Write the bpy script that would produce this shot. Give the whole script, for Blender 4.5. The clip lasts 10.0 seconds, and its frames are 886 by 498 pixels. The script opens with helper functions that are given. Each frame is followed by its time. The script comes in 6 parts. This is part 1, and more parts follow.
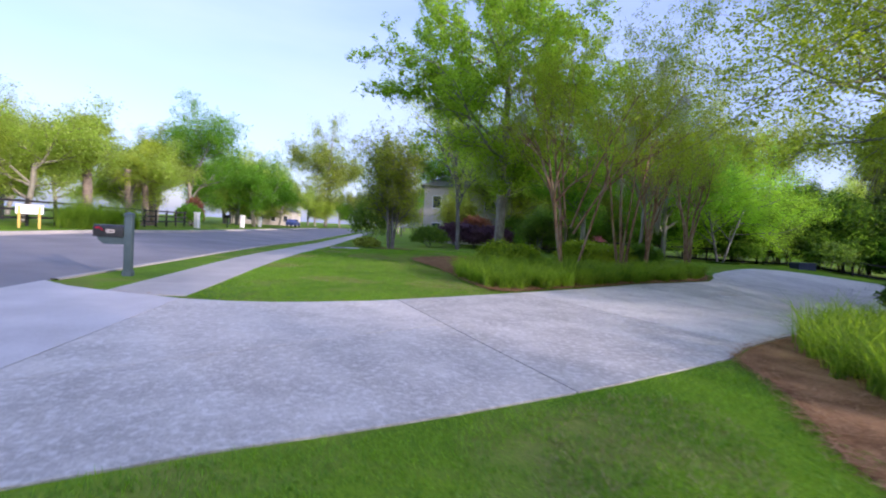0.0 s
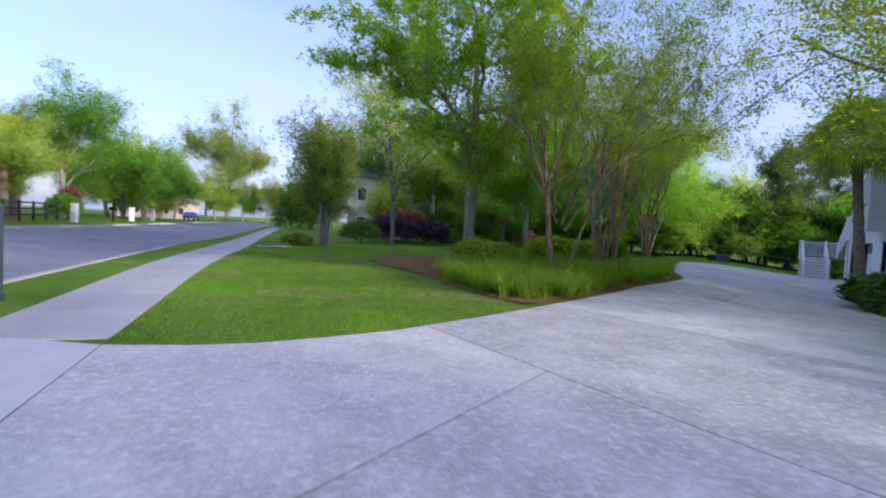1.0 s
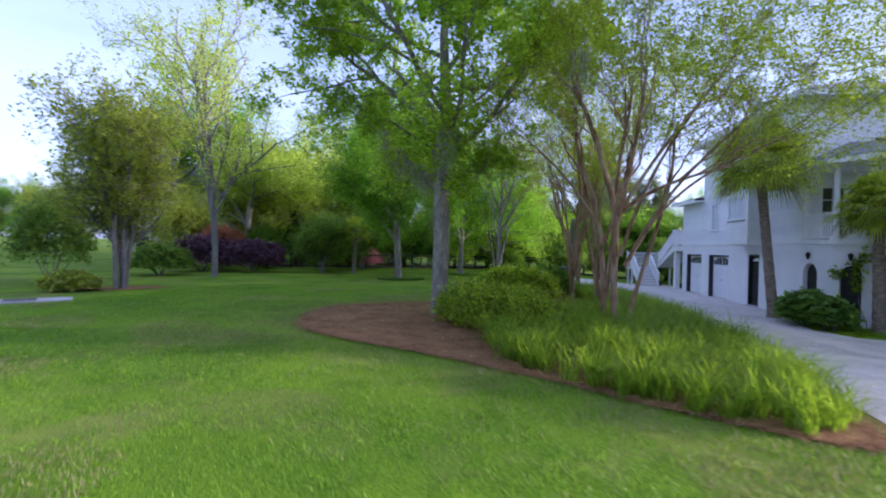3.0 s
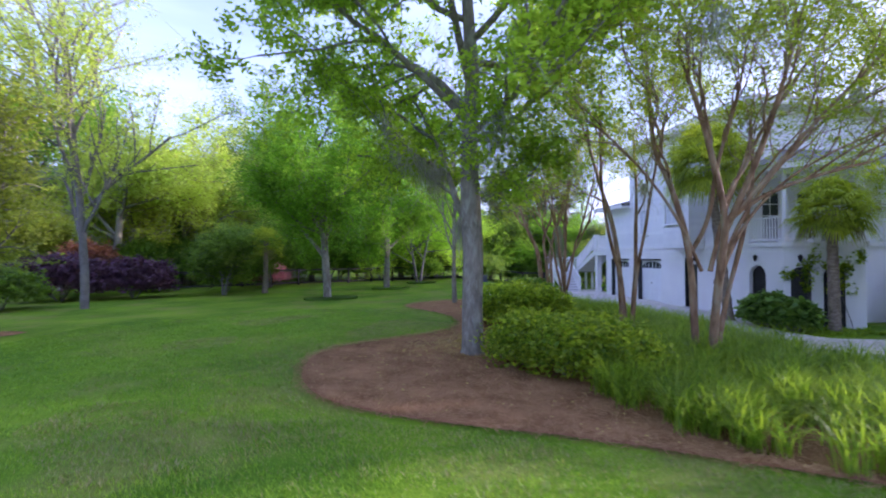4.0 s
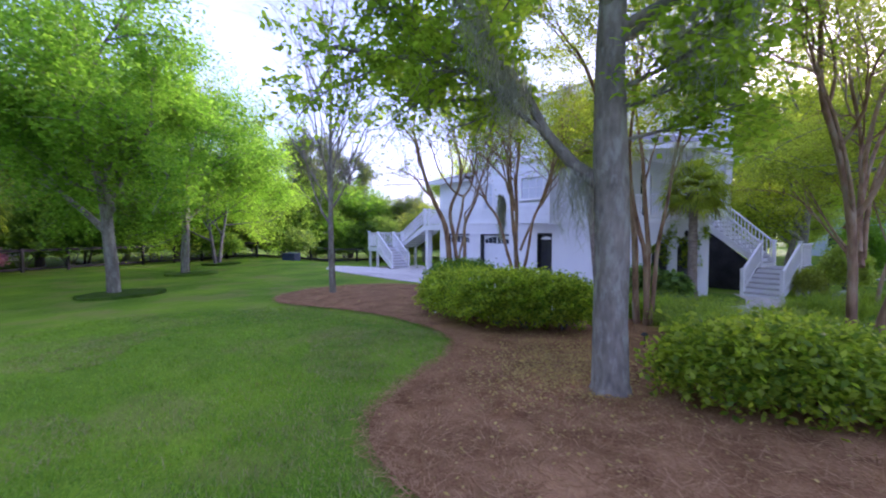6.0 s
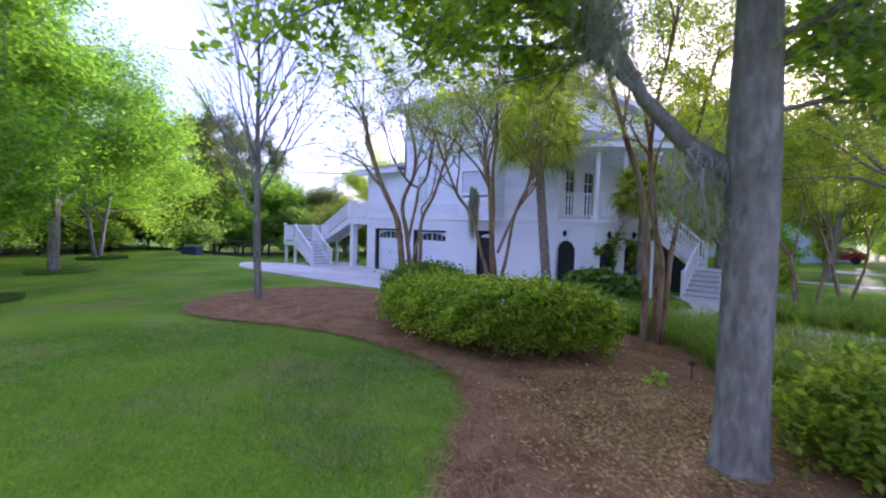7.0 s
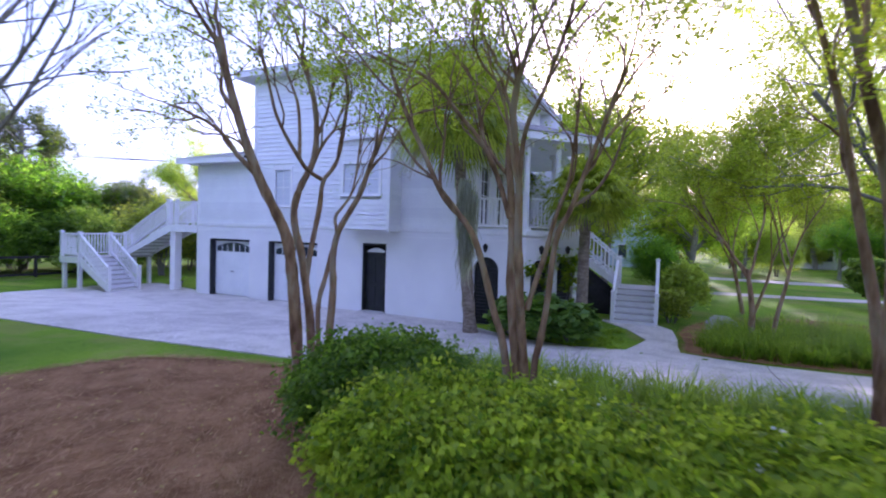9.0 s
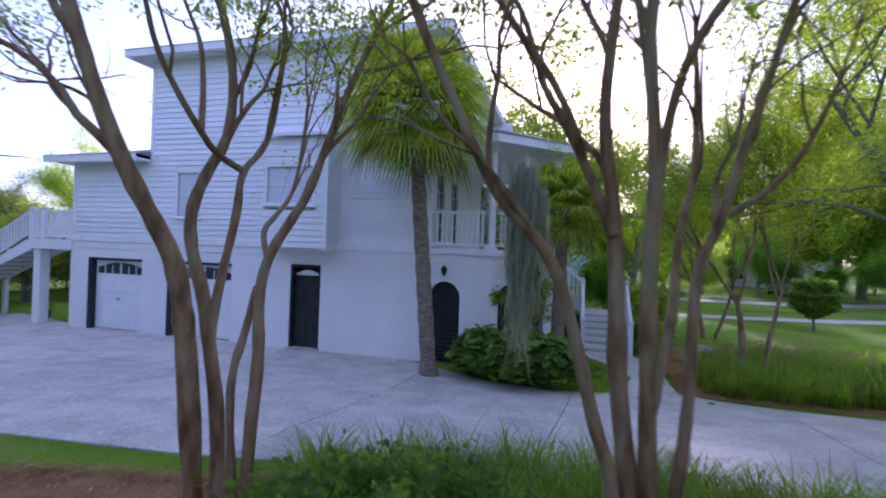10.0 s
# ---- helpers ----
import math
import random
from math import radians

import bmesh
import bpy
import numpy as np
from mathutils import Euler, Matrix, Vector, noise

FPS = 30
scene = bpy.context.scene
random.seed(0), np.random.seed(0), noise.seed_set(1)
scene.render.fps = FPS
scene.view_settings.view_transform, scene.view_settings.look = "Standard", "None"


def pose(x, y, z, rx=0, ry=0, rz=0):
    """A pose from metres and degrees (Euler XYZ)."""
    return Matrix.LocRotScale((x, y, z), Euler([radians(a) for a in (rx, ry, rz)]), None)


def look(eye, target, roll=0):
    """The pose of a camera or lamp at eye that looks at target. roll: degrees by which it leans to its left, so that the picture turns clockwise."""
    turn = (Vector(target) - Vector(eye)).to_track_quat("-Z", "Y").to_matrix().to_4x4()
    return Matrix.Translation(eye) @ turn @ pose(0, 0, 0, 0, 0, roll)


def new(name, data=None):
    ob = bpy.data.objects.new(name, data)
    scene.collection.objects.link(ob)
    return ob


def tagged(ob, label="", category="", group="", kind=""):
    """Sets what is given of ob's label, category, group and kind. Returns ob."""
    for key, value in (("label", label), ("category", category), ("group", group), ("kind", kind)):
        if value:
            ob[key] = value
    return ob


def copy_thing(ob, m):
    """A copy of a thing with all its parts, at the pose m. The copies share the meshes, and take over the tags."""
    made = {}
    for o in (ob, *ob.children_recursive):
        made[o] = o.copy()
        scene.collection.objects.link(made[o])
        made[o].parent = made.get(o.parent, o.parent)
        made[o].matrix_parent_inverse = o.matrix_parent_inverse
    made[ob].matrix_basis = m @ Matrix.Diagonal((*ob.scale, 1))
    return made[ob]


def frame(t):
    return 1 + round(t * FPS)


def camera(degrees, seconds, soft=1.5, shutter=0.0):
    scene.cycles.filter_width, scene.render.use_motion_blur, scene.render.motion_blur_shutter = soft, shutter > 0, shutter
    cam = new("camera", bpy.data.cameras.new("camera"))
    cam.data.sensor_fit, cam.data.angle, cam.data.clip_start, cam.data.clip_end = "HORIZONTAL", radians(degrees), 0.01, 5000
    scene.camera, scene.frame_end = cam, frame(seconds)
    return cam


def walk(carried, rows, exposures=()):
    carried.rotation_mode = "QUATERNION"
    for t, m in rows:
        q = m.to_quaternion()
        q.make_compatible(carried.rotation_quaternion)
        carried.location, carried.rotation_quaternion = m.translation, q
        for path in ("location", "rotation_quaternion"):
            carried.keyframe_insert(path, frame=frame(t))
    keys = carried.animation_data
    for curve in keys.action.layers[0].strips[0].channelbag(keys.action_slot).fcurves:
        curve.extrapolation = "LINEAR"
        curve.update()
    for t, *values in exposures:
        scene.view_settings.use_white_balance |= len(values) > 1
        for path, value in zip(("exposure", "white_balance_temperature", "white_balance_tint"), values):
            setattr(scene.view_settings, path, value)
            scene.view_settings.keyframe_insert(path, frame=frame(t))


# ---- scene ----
cam = camera(85.2, 10.0, 2.0, 0.3)
PATH = [
    (0, (2.186, -3.512, 1.385), (1.931, -1.529, 1.303), 3.1),
    (0.5, (1.078, -2.404, 1.345), (0.998, -0.407, 1.268), 2.9),
    (1, (0.012, -1.23, 1.375), (0.137, 0.764, 1.285), 3),
    (1.5, (-0.998, 0.274, 1.43), (-0.652, 2.242, 1.349), 2.7),
    (2, (-2.008, 2.008, 1.53), (-1.438, 3.924, 1.46), 2.2),
    (2.5, (-2.835, 3.862, 1.625), (-2.053, 5.703, 1.582), 1.9),
    (4, (-4.335, 9.649, 1.94), (-2.961, 11.102, 1.966), -0.3),
    (4.5, (-4.525, 11.412, 1.945), (-2.96, 12.658, 1.95), -1.4),
    (5, (-4.417, 13.028, 1.994), (-2.702, 14.055, 1.957), -1.6),
    (5.5, (-4.112, 14.467, 1.962), (-2.291, 15.289, 1.896), -0.9),
    (7, (-1.963, 17.319, 2.019), (0.017, 17.58, 1.915), 1.5),
    (7.5, (-0.998, 18.108, 2.045), (0.998, 18.188, 1.935), 2.1),
    (8, (0.168, 18.767, 2.088), (2.163, 18.679, 1.978), 2.4),
    (8.5, (1.632, 19.341, 2.099), (3.612, 19.081, 2.001), 1.8),
    (9, (3.313, 19.414, 2.248), (5.269, 19.004, 2.175), 1.7),
    (9.5, (4.685, 19.549, 2.253), (6.6, 18.973, 2.227), 2.1),
    (10, (6.014, 19.542, 2.297), (7.884, 18.833, 2.303), 2),
]
walk(cam, [(t, look(eye, target, roll)) for t, eye, target, roll in PATH], [(0, 1.32, 5750, 34), (0.8, 1.22, 5650, 34), (1.5, 1.18, 5600, 34), (2.5, 1.4, 5600, 38), (4.5, 2.0, 5550, 48), (5.5, 2.05, 5550, 54), (7.5, 2.05, 5500, 54), (8.5, 2.08, 5450, 54), (9.5, 1.85, 5450, 50), (10, 1.65, 5450, 48)])

# ---- light ----
SUN_AZ, SUN_EL = radians(-32.5), radians(12.0)
SUN_DIR = Vector((math.cos(SUN_EL) * math.cos(SUN_AZ), math.cos(SUN_EL) * math.sin(SUN_AZ), math.sin(SUN_EL)))
world = bpy.data.worlds.new("world")
scene.world = world
world.use_nodes = True
wn = world.node_tree.nodes
wl = world.node_tree.links
wn.clear()
sky = wn.new("ShaderNodeTexSky")
sky.sky_type = "NISHITA"
sky.sun_disc = False
sky.sun_elevation = SUN_EL
sky.sun_rotation = radians(122.5)
sky.air_density = 1.0
sky.dust_density = 1.9
sky.ozone_density = 1.6
wcoord = wn.new("ShaderNodeTexCoord")
wmap = wn.new("ShaderNodeMapping")
wmap.inputs["Scale"].default_value = (1.3, 2.6, 7.0)
wmap.inputs["Rotation"].default_value = (0.15, 0.1, 0.6)
wnoise = wn.new("ShaderNodeTexNoise")
wnoise.inputs["Scale"].default_value = 1.1
wnoise.inputs["Detail"].default_value = 5.0
wramp = wn.new("ShaderNodeValToRGB")
wramp.color_ramp.elements[0].position, wramp.color_ramp.elements[0].color = 0.36, (0.28, 0.28, 0.28, 1)
wramp.color_ramp.elements[1].position, wramp.color_ramp.elements[1].color = 0.72, (0.72, 0.72, 0.72, 1)
wmix = wn.new("ShaderNodeMixRGB")
wmix.inputs["Color2"].default_value = (2.7, 3.4, 4.7, 1)
wbg = wn.new("ShaderNodeBackground")
wbg.inputs["Strength"].default_value = 0.125
wout = wn.new("ShaderNodeOutputWorld")
wl.new(wcoord.outputs["Generated"], wmap.inputs["Vector"])
wl.new(wmap.outputs["Vector"], wnoise.inputs["Vector"])
wl.new(wnoise.outputs["Fac"], wramp.inputs["Fac"])
wl.new(wramp.outputs["Color"], wmix.inputs["Fac"])
wl.new(sky.outputs["Color"], wmix.inputs["Color1"])
wl.new(wmix.outputs["Color"], wbg.inputs["Color"])
wl.new(wbg.outputs["Background"], wout.inputs["Surface"])
sun_data = bpy.data.lights.new("sun", "SUN")
sun_data.energy, sun_data.angle, sun_data.color = 2.5, radians(0.9), (1.0, 0.9, 0.74)
sun = new("sun", sun_data)
sun.matrix_world = look(SUN_DIR * 200, (0, 0, 0))


# ---- materials ----
def material(name, low, high, scale=6.0, rough=0.8, bump=0.3, bump_scale=40.0, metal=0.0, island=0.0, spread=None, stretch=(1, 1, 1),
             through_light=0.0, spots=None, random_object=0.0, flecks=None):
    """A node material: two colours mixed by coarse and fine noise, with relief and, for leaves, light through them."""
    m = bpy.data.materials.new(name)
    m.use_nodes = True
    n, l = m.node_tree.nodes, m.node_tree.links
    n.clear()
    out = n.new("ShaderNodeOutputMaterial")
    coord = n.new("ShaderNodeTexCoord")
    mapping = n.new("ShaderNodeMapping")
    mapping.inputs["Scale"].default_value = stretch
    l.new(coord.outputs["Object"], mapping.inputs["Vector"])
    coarse = n.new("ShaderNodeTexNoise")
    coarse.inputs["Scale"].default_value, coarse.inputs["Detail"].default_value = scale, 6.0
    l.new(mapping.outputs["Vector"], coarse.inputs["Vector"])
    fine = n.new("ShaderNodeTexNoise")
    fine.inputs["Scale"].default_value, fine.inputs["Detail"].default_value = bump_scale, 4.0
    l.new(mapping.outputs["Vector"], fine.inputs["Vector"])
    half = n.new("ShaderNodeMath")
    half.operation = "MULTIPLY_ADD"
    half.inputs[1].default_value = 0.45
    l.new(fine.outputs["Fac"], half.inputs[0])
    coarse_half = n.new("ShaderNodeMath")
    coarse_half.operation = "MULTIPLY"
    coarse_half.inputs[1].default_value = 0.55
    l.new(coarse.outputs["Fac"], coarse_half.inputs[0])
    l.new(coarse_half.outputs[0], half.inputs[2])
    value = half.outputs[0]
    if island or random_object:
        info = n.new("ShaderNodeNewGeometry") if island else n.new("ShaderNodeObjectInfo")
        add = n.new("ShaderNodeMath")
        add.operation = "MULTIPLY_ADD"
        add.inputs[1].default_value = island or random_object
        l.new(info.outputs["Random Per Island"] if island else info.outputs["Random"], add.inputs[0])
        shift = n.new("ShaderNodeMath")
        shift.operation = "SUBTRACT"
        shift.inputs[1].default_value = (island or random_object) / 2
        l.new(value, shift.inputs[0])
        l.new(shift.outputs[0], add.inputs[2])
        value = add.outputs[0]
    ramp = n.new("ShaderNodeValToRGB")
    lo, hi = spread or (0.36, 0.64)
    ramp.color_ramp.elements[0].position, ramp.color_ramp.elements[0].color = lo, (*low, 1)
    ramp.color_ramp.elements[1].position, ramp.color_ramp.elements[1].color = hi, (*high, 1)
    l.new(value, ramp.inputs["Fac"])
    colour = ramp.outputs["Color"]
    if spots:
        spot_scale, spot_colour, cut, amount = spots
        cells = n.new("ShaderNodeTexVoronoi")
        cells.inputs["Scale"].default_value = spot_scale
        wander = n.new("ShaderNodeTexNoise")
        wander.inputs["Scale"].default_value, wander.inputs["Detail"].default_value = spot_scale * 1.3, 3.0
        l.new(mapping.outputs["Vector"], wander.inputs["Vector"])
        nudge = n.new("ShaderNodeVectorMath")
        nudge.operation = "MULTIPLY_ADD"
        nudge.inputs[1].default_value = (1.4 / spot_scale,) * 3
        l.new(wander.outputs["Color"], nudge.inputs[0])
        l.new(mapping.outputs["Vector"], nudge.inputs[2])
        l.new(nudge.outputs["Vector"], cells.inputs["Vector"])
        cut_ramp = n.new("ShaderNodeValToRGB")
        cut_ramp.color_ramp.elements[0].position, cut_ramp.color_ramp.elements[0].color = cut * 0.6, (amount, amount, amount, 1)
        cut_ramp.color_ramp.elements[1].position, cut_ramp.color_ramp.elements[1].color = cut, (0, 0, 0, 1)
        l.new(cells.outputs["Distance"], cut_ramp.inputs["Fac"])
        mix = n.new("ShaderNodeMixRGB")
        mix.inputs["Color2"].default_value = (*spot_colour, 1)
        l.new(cut_ramp.outputs["Color"], mix.inputs["Fac"])
        l.new(colour, mix.inputs["Color1"])
        colour = mix.outputs["Color"]
    if flecks:
        fleck_scale, fleck_colour, lo, hi, amount = flecks
        grit = n.new("ShaderNodeTexNoise")
        grit.inputs["Scale"].default_value, grit.inputs["Detail"].default_value, grit.inputs["Roughness"].default_value = fleck_scale, 8.0, 0.68
        l.new(mapping.outputs["Vector"], grit.inputs["Vector"])
        grit_ramp = n.new("ShaderNodeValToRGB")
        grit_ramp.color_ramp.elements[0].position, grit_ramp.color_ramp.elements[0].color = lo, (0, 0, 0, 1)
        grit_ramp.color_ramp.elements[1].position, grit_ramp.color_ramp.elements[1].color = hi, (amount, amount, amount, 1)
        l.new(grit.outputs["Fac"], grit_ramp.inputs["Fac"])
        mix = n.new("ShaderNodeMixRGB")
        mix.inputs["Color2"].default_value = (*fleck_colour, 1)
        l.new(grit_ramp.outputs["Color"], mix.inputs["Fac"])
        l.new(colour, mix.inputs["Color1"])
        colour = mix.outputs["Color"]
    shade = n.new("ShaderNodeBsdfPrincipled")
    shade.inputs["Roughness"].default_value, shade.inputs["Metallic"].default_value = rough, metal
    shade.inputs["Specular IOR Level"].default_value = 0.12 if rough > 0.88 else 0.4
    l.new(colour, shade.inputs["Base Color"])
    if bump:
        relief = n.new("ShaderNodeBump")
        relief.inputs["Strength"].default_value, relief.inputs["Distance"].default_value = bump, 0.02
        l.new(fine.outputs["Fac"], relief.inputs["Height"])
        l.new(relief.outputs["Normal"], shade.inputs["Normal"])
    surface = shade.outputs["BSDF"]
    if through_light:
        glow = n.new("ShaderNodeBsdfTranslucent")
        warm = n.new("ShaderNodeMixRGB")
        warm.blend_type = "MULTIPLY"
        warm.inputs["Fac"].default_value = 1.0
        warm.inputs["Color2"].default_value = (1.8, 1.9, 0.7, 1)
        l.new(colour, warm.inputs["Color1"])
        l.new(warm.outputs["Color"], glow.inputs["Color"])
        mixed = n.new("ShaderNodeMixShader")
        mixed.inputs["Fac"].default_value = through_light
        l.new(shade.outputs["BSDF"], mixed.inputs[1])
        l.new(glow.outputs["BSDF"], mixed.inputs[2])
        surface = mixed.outputs["Shader"]
    l.new(surface, out.inputs["Surface"])
    return m


def leaf(name, low, high, glow=0.6):
    return material(name, low, high, scale=0.8, rough=0.55, bump=0, bump_scale=5.0, island=0.5, spread=(0.22, 0.78), through_light=glow)


M = {
    "lawn": material("lawn_grass", (0.06, 0.15, 0.006), (0.195, 0.33, 0.014), scale=0.33, rough=0.95, bump=1.0, bump_scale=38, spread=(0.40, 0.62), spots=(0.5, (0.22, 0.21, 0.06), 0.4, 0.45), flecks=(0.55, (0.27, 0.22, 0.085), 0.52, 0.7, 0.5)),
    "blade": leaf("grass_blade", (0.068, 0.185, 0.006), (0.235, 0.4, 0.018), 0.4),
    "dry": leaf("dry_grass_blade", (0.2, 0.19, 0.075), (0.36, 0.32, 0.15), 0.3),
    "mulch": material("pine_straw", (0.145, 0.068, 0.027), (0.45, 0.245, 0.115), scale=2.0, rough=0.95, bump=1.0, bump_scale=55, spread=(0.36, 0.64), stretch=(1, 1, 1)),
    "needle": material("straw_needle", (0.19, 0.082, 0.032), (0.52, 0.31, 0.15), scale=3, rough=0.9, bump=0, bump_scale=8, island=0.8, spread=(0.2, 0.8)),
    "tabby": material("shell_concrete", (0.4, 0.368, 0.325), (0.64, 0.595, 0.53), scale=1.4, rough=0.85, bump=0.9, bump_scale=42, spread=(0.38, 0.62), flecks=(14.0, (0.84, 0.8, 0.76), 0.49, 0.63, 0.5), random_object=0.12),
    "concrete": material("plain_concrete", (0.36, 0.328, 0.295), (0.52, 0.478, 0.435), scale=0.9, rough=0.85, bump=0.3, bump_scale=90, random_object=0.1),
    "apron": material("apron_concrete", (0.46, 0.43, 0.41), (0.66, 0.62, 0.60), scale=0.9, rough=0.85, bump=0.3, bump_scale=90, flecks=(40.0, (0.75, 0.72, 0.7), 0.5, 0.7, 0.4)),
    "asphalt": material("asphalt", (0.19, 0.18, 0.185), (0.31, 0.29, 0.295), scale=0.4, rough=0.85, bump=0.5, bump_scale=120),
    "joint": material("joint_dirt", (0.1, 0.09, 0.075), (0.2, 0.185, 0.155), scale=8, rough=0.95),
    "stucco": material("white_stucco", (0.72, 0.72, 0.74), (0.84, 0.84, 0.85), scale=0.7, rough=0.85, bump=0.25, bump_scale=120),
    "siding": material("white_siding", (0.74, 0.75, 0.77), (0.84, 0.85, 0.86), scale=1.5, rough=0.6, bump=0.05, bump_scale=20, random_object=0.25),
    "trim": material("white_trim", (0.76, 0.76, 0.77), (0.86, 0.86, 0.86), scale=2.5, rough=0.5, bump=0.05, bump_scale=30),
    "tread": material("weathered_tread", (0.34, 0.32, 0.31), (0.50, 0.48, 0.46), scale=3, rough=0.75, bump=0.3, bump_scale=40, stretch=(1, 8, 8)),
    "roof": material("grey_shingle", (0.16, 0.16, 0.15), (0.30, 0.30, 0.28), scale=4, rough=0.9, bump=0.6, bump_scale=30),
    "darkdoor": material("dark_door_paint", (0.012, 0.014, 0.016), (0.03, 0.032, 0.035), scale=4, rough=0.45, bump=0.1, bump_scale=60),
    "garage": material("garage_panel", (0.72, 0.74, 0.78), (0.80, 0.82, 0.85), scale=2, rough=0.45, bump=0.05, bump_scale=20),
    # near-black in place of shade: house interior and below the front stairs
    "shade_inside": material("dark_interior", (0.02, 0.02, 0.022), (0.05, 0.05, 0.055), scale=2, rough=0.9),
    "iron": material("black_iron", (0.012, 0.012, 0.013), (0.03, 0.03, 0.03), scale=9, rough=0.45, metal=0.4),
    "fence": material("black_fence_paint", (0.015, 0.014, 0.014), (0.04, 0.037, 0.035), scale=4, rough=0.8),
    "teal": material("slate_paint", (0.045, 0.075, 0.085), (0.07, 0.105, 0.115), scale=5, rough=0.55, bump=0.1, bump_scale=70),
    "boxmetal": material("box_metal", (0.025, 0.028, 0.028), (0.05, 0.052, 0.05), scale=6, rough=0.4, metal=0.3),
    "red": material("red_flag", (0.55, 0.02, 0.05), (0.7, 0.04, 0.09), scale=5, rough=0.45, bump=0),
    "plate": material("number_plate", (0.5, 0.47, 0.42), (0.65, 0.6, 0.55), scale=5, rough=0.5, bump=0),
    "bark": material("grey_bark", (0.135, 0.125, 0.095), (0.29, 0.265, 0.205), scale=3, rough=0.95, bump=1.0, bump_scale=18, stretch=(1, 1, 0.4), flecks=(7.0, (0.36, 0.38, 0.3), 0.5, 0.64, 0.6)),
    "myrtle": material("crape_myrtle_bark", (0.12, 0.06, 0.026), (0.43, 0.265, 0.145), scale=5.0, rough=0.75, bump=0.6, bump_scale=14, stretch=(1, 1, 0.3), spread=(0.36, 0.64), flecks=(5.0, (0.3, 0.285, 0.2), 0.5, 0.62, 0.55)),
    "twig": material("grey_twig", (0.13, 0.12, 0.115), (0.25, 0.235, 0.225), scale=4, rough=0.9, bump=0),
    "palmbark": material("palm_bark", (0.13, 0.10, 0.075), (0.34, 0.28, 0.22), scale=5, rough=0.95, bump=1.0, bump_scale=18, stretch=(1, 1, 2.5)),
    "moss": leaf("spanish_moss", (0.24, 0.25, 0.22), (0.45, 0.46, 0.41), 0.25),
    "oakleaf": leaf("oak_leaf", (0.135, 0.23, 0.022), (0.345, 0.47, 0.055), 0.68),
    "myrtleleaf": leaf("myrtle_leaf", (0.14, 0.20, 0.015), (0.38, 0.44, 0.05)),
    "spring": leaf("spring_leaf", (0.075, 0.19, 0.015), (0.21, 0.38, 0.042)),
    "lime": leaf("lime_leaf", (0.2, 0.36, 0.025), (0.36, 0.54, 0.065)),
    "deep": leaf("deep_leaf", (0.065, 0.13, 0.028), (0.21, 0.31, 0.07)),
    "olive": leaf("olive_leaf", (0.15, 0.19, 0.035), (0.37, 0.42, 0.095)),
    "yellow": leaf("yellow_green_leaf", (0.22, 0.29, 0.05), (0.48, 0.56, 0.14)),
    "pine": leaf("pine_needle", (0.075, 0.11, 0.05), (0.2, 0.25, 0.115), 0.35),
    "plum": leaf("plum_leaf", (0.06, 0.028, 0.055), (0.19, 0.09, 0.17), 0.25),
    "pink": leaf("pink_blossom", (0.5, 0.18, 0.42), (0.75, 0.4, 0.65), 0.4),
    "rust": leaf("rust_leaf", (0.14, 0.05, 0.04), (0.32, 0.15, 0.1), 0.4),
    "hedge": leaf("hedge_leaf", (0.075, 0.165, 0.012), (0.43, 0.51, 0.04)),
    "shrubleaf": leaf("loose_shrub_leaf", (0.075, 0.155, 0.012), (0.38, 0.46, 0.04)),
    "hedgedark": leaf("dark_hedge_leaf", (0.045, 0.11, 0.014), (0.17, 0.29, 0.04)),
    "liriope": leaf("liriope_blade", (0.078, 0.165, 0.011), (0.29, 0.4, 0.04)),
    "fatsia": leaf("broad_leaf", (0.05, 0.13, 0.02), (0.2, 0.34, 0.06), 0.25),
    "frond": leaf("palm_frond", (0.13, 0.19, 0.02), (0.4, 0.44, 0.055)),
    "deadfrond": leaf("dead_frond", (0.16, 0.12, 0.06), (0.30, 0.24, 0.14), 0.2),
    "deadleaf": leaf("fallen_leaf", (0.22, 0.13, 0.04), (0.55, 0.42, 0.12), 0.2),
    "yardleaf": leaf("yard_tree_leaf", (0.11, 0.15, 0.03), (0.32, 0.37, 0.075)),
    "blossom": leaf("white_blossom", (0.7, 0.66, 0.7), (0.85, 0.82, 0.85), 0.4),
    "blind": material("window_blind", (0.55, 0.58, 0.64), (0.68, 0.71, 0.76), scale=2, rough=0.35, bump=0.1, bump_scale=30, stretch=(0.1, 0.1, 12)),
    "beige": material("beige_siding", (0.48, 0.43, 0.36), (0.58, 0.53, 0.46), scale=2, rough=0.8),
    "blueboard": material("pale_blue_siding", (0.42, 0.52, 0.60), (0.5, 0.6, 0.68), scale=2, rough=0.7),
    "carpaint": material("silver_car_paint", (0.35, 0.36, 0.38), (0.42, 0.43, 0.45), scale=2, rough=0.3, metal=0.6, bump=0),
    "carred": material("red_car_paint", (0.2, 0.012, 0.018), (0.26, 0.02, 0.025), scale=2, rough=0.3, bump=0),
    "carblue": material("blue_car_paint", (0.05, 0.08, 0.22), (0.07, 0.10, 0.28), scale=2, rough=0.3, metal=0.3, bump=0),
    "rubber": material("black_rubber", (0.015, 0.015, 0.015), (0.03, 0.03, 0.03), scale=8, rough=0.9),
    "binblue": material("dark_blue_plastic", (0.02, 0.03, 0.07), (0.035, 0.05, 0.1), scale=5, rough=0.5),
    "yellowpaint": material("yellow_paint", (0.55, 0.36, 0.06), (0.68, 0.46, 0.1), scale=5, rough=0.6),
    "terracotta": material("dark_pot", (0.03, 0.03, 0.03), (0.07, 0.065, 0.06), scale=6, rough=0.6),
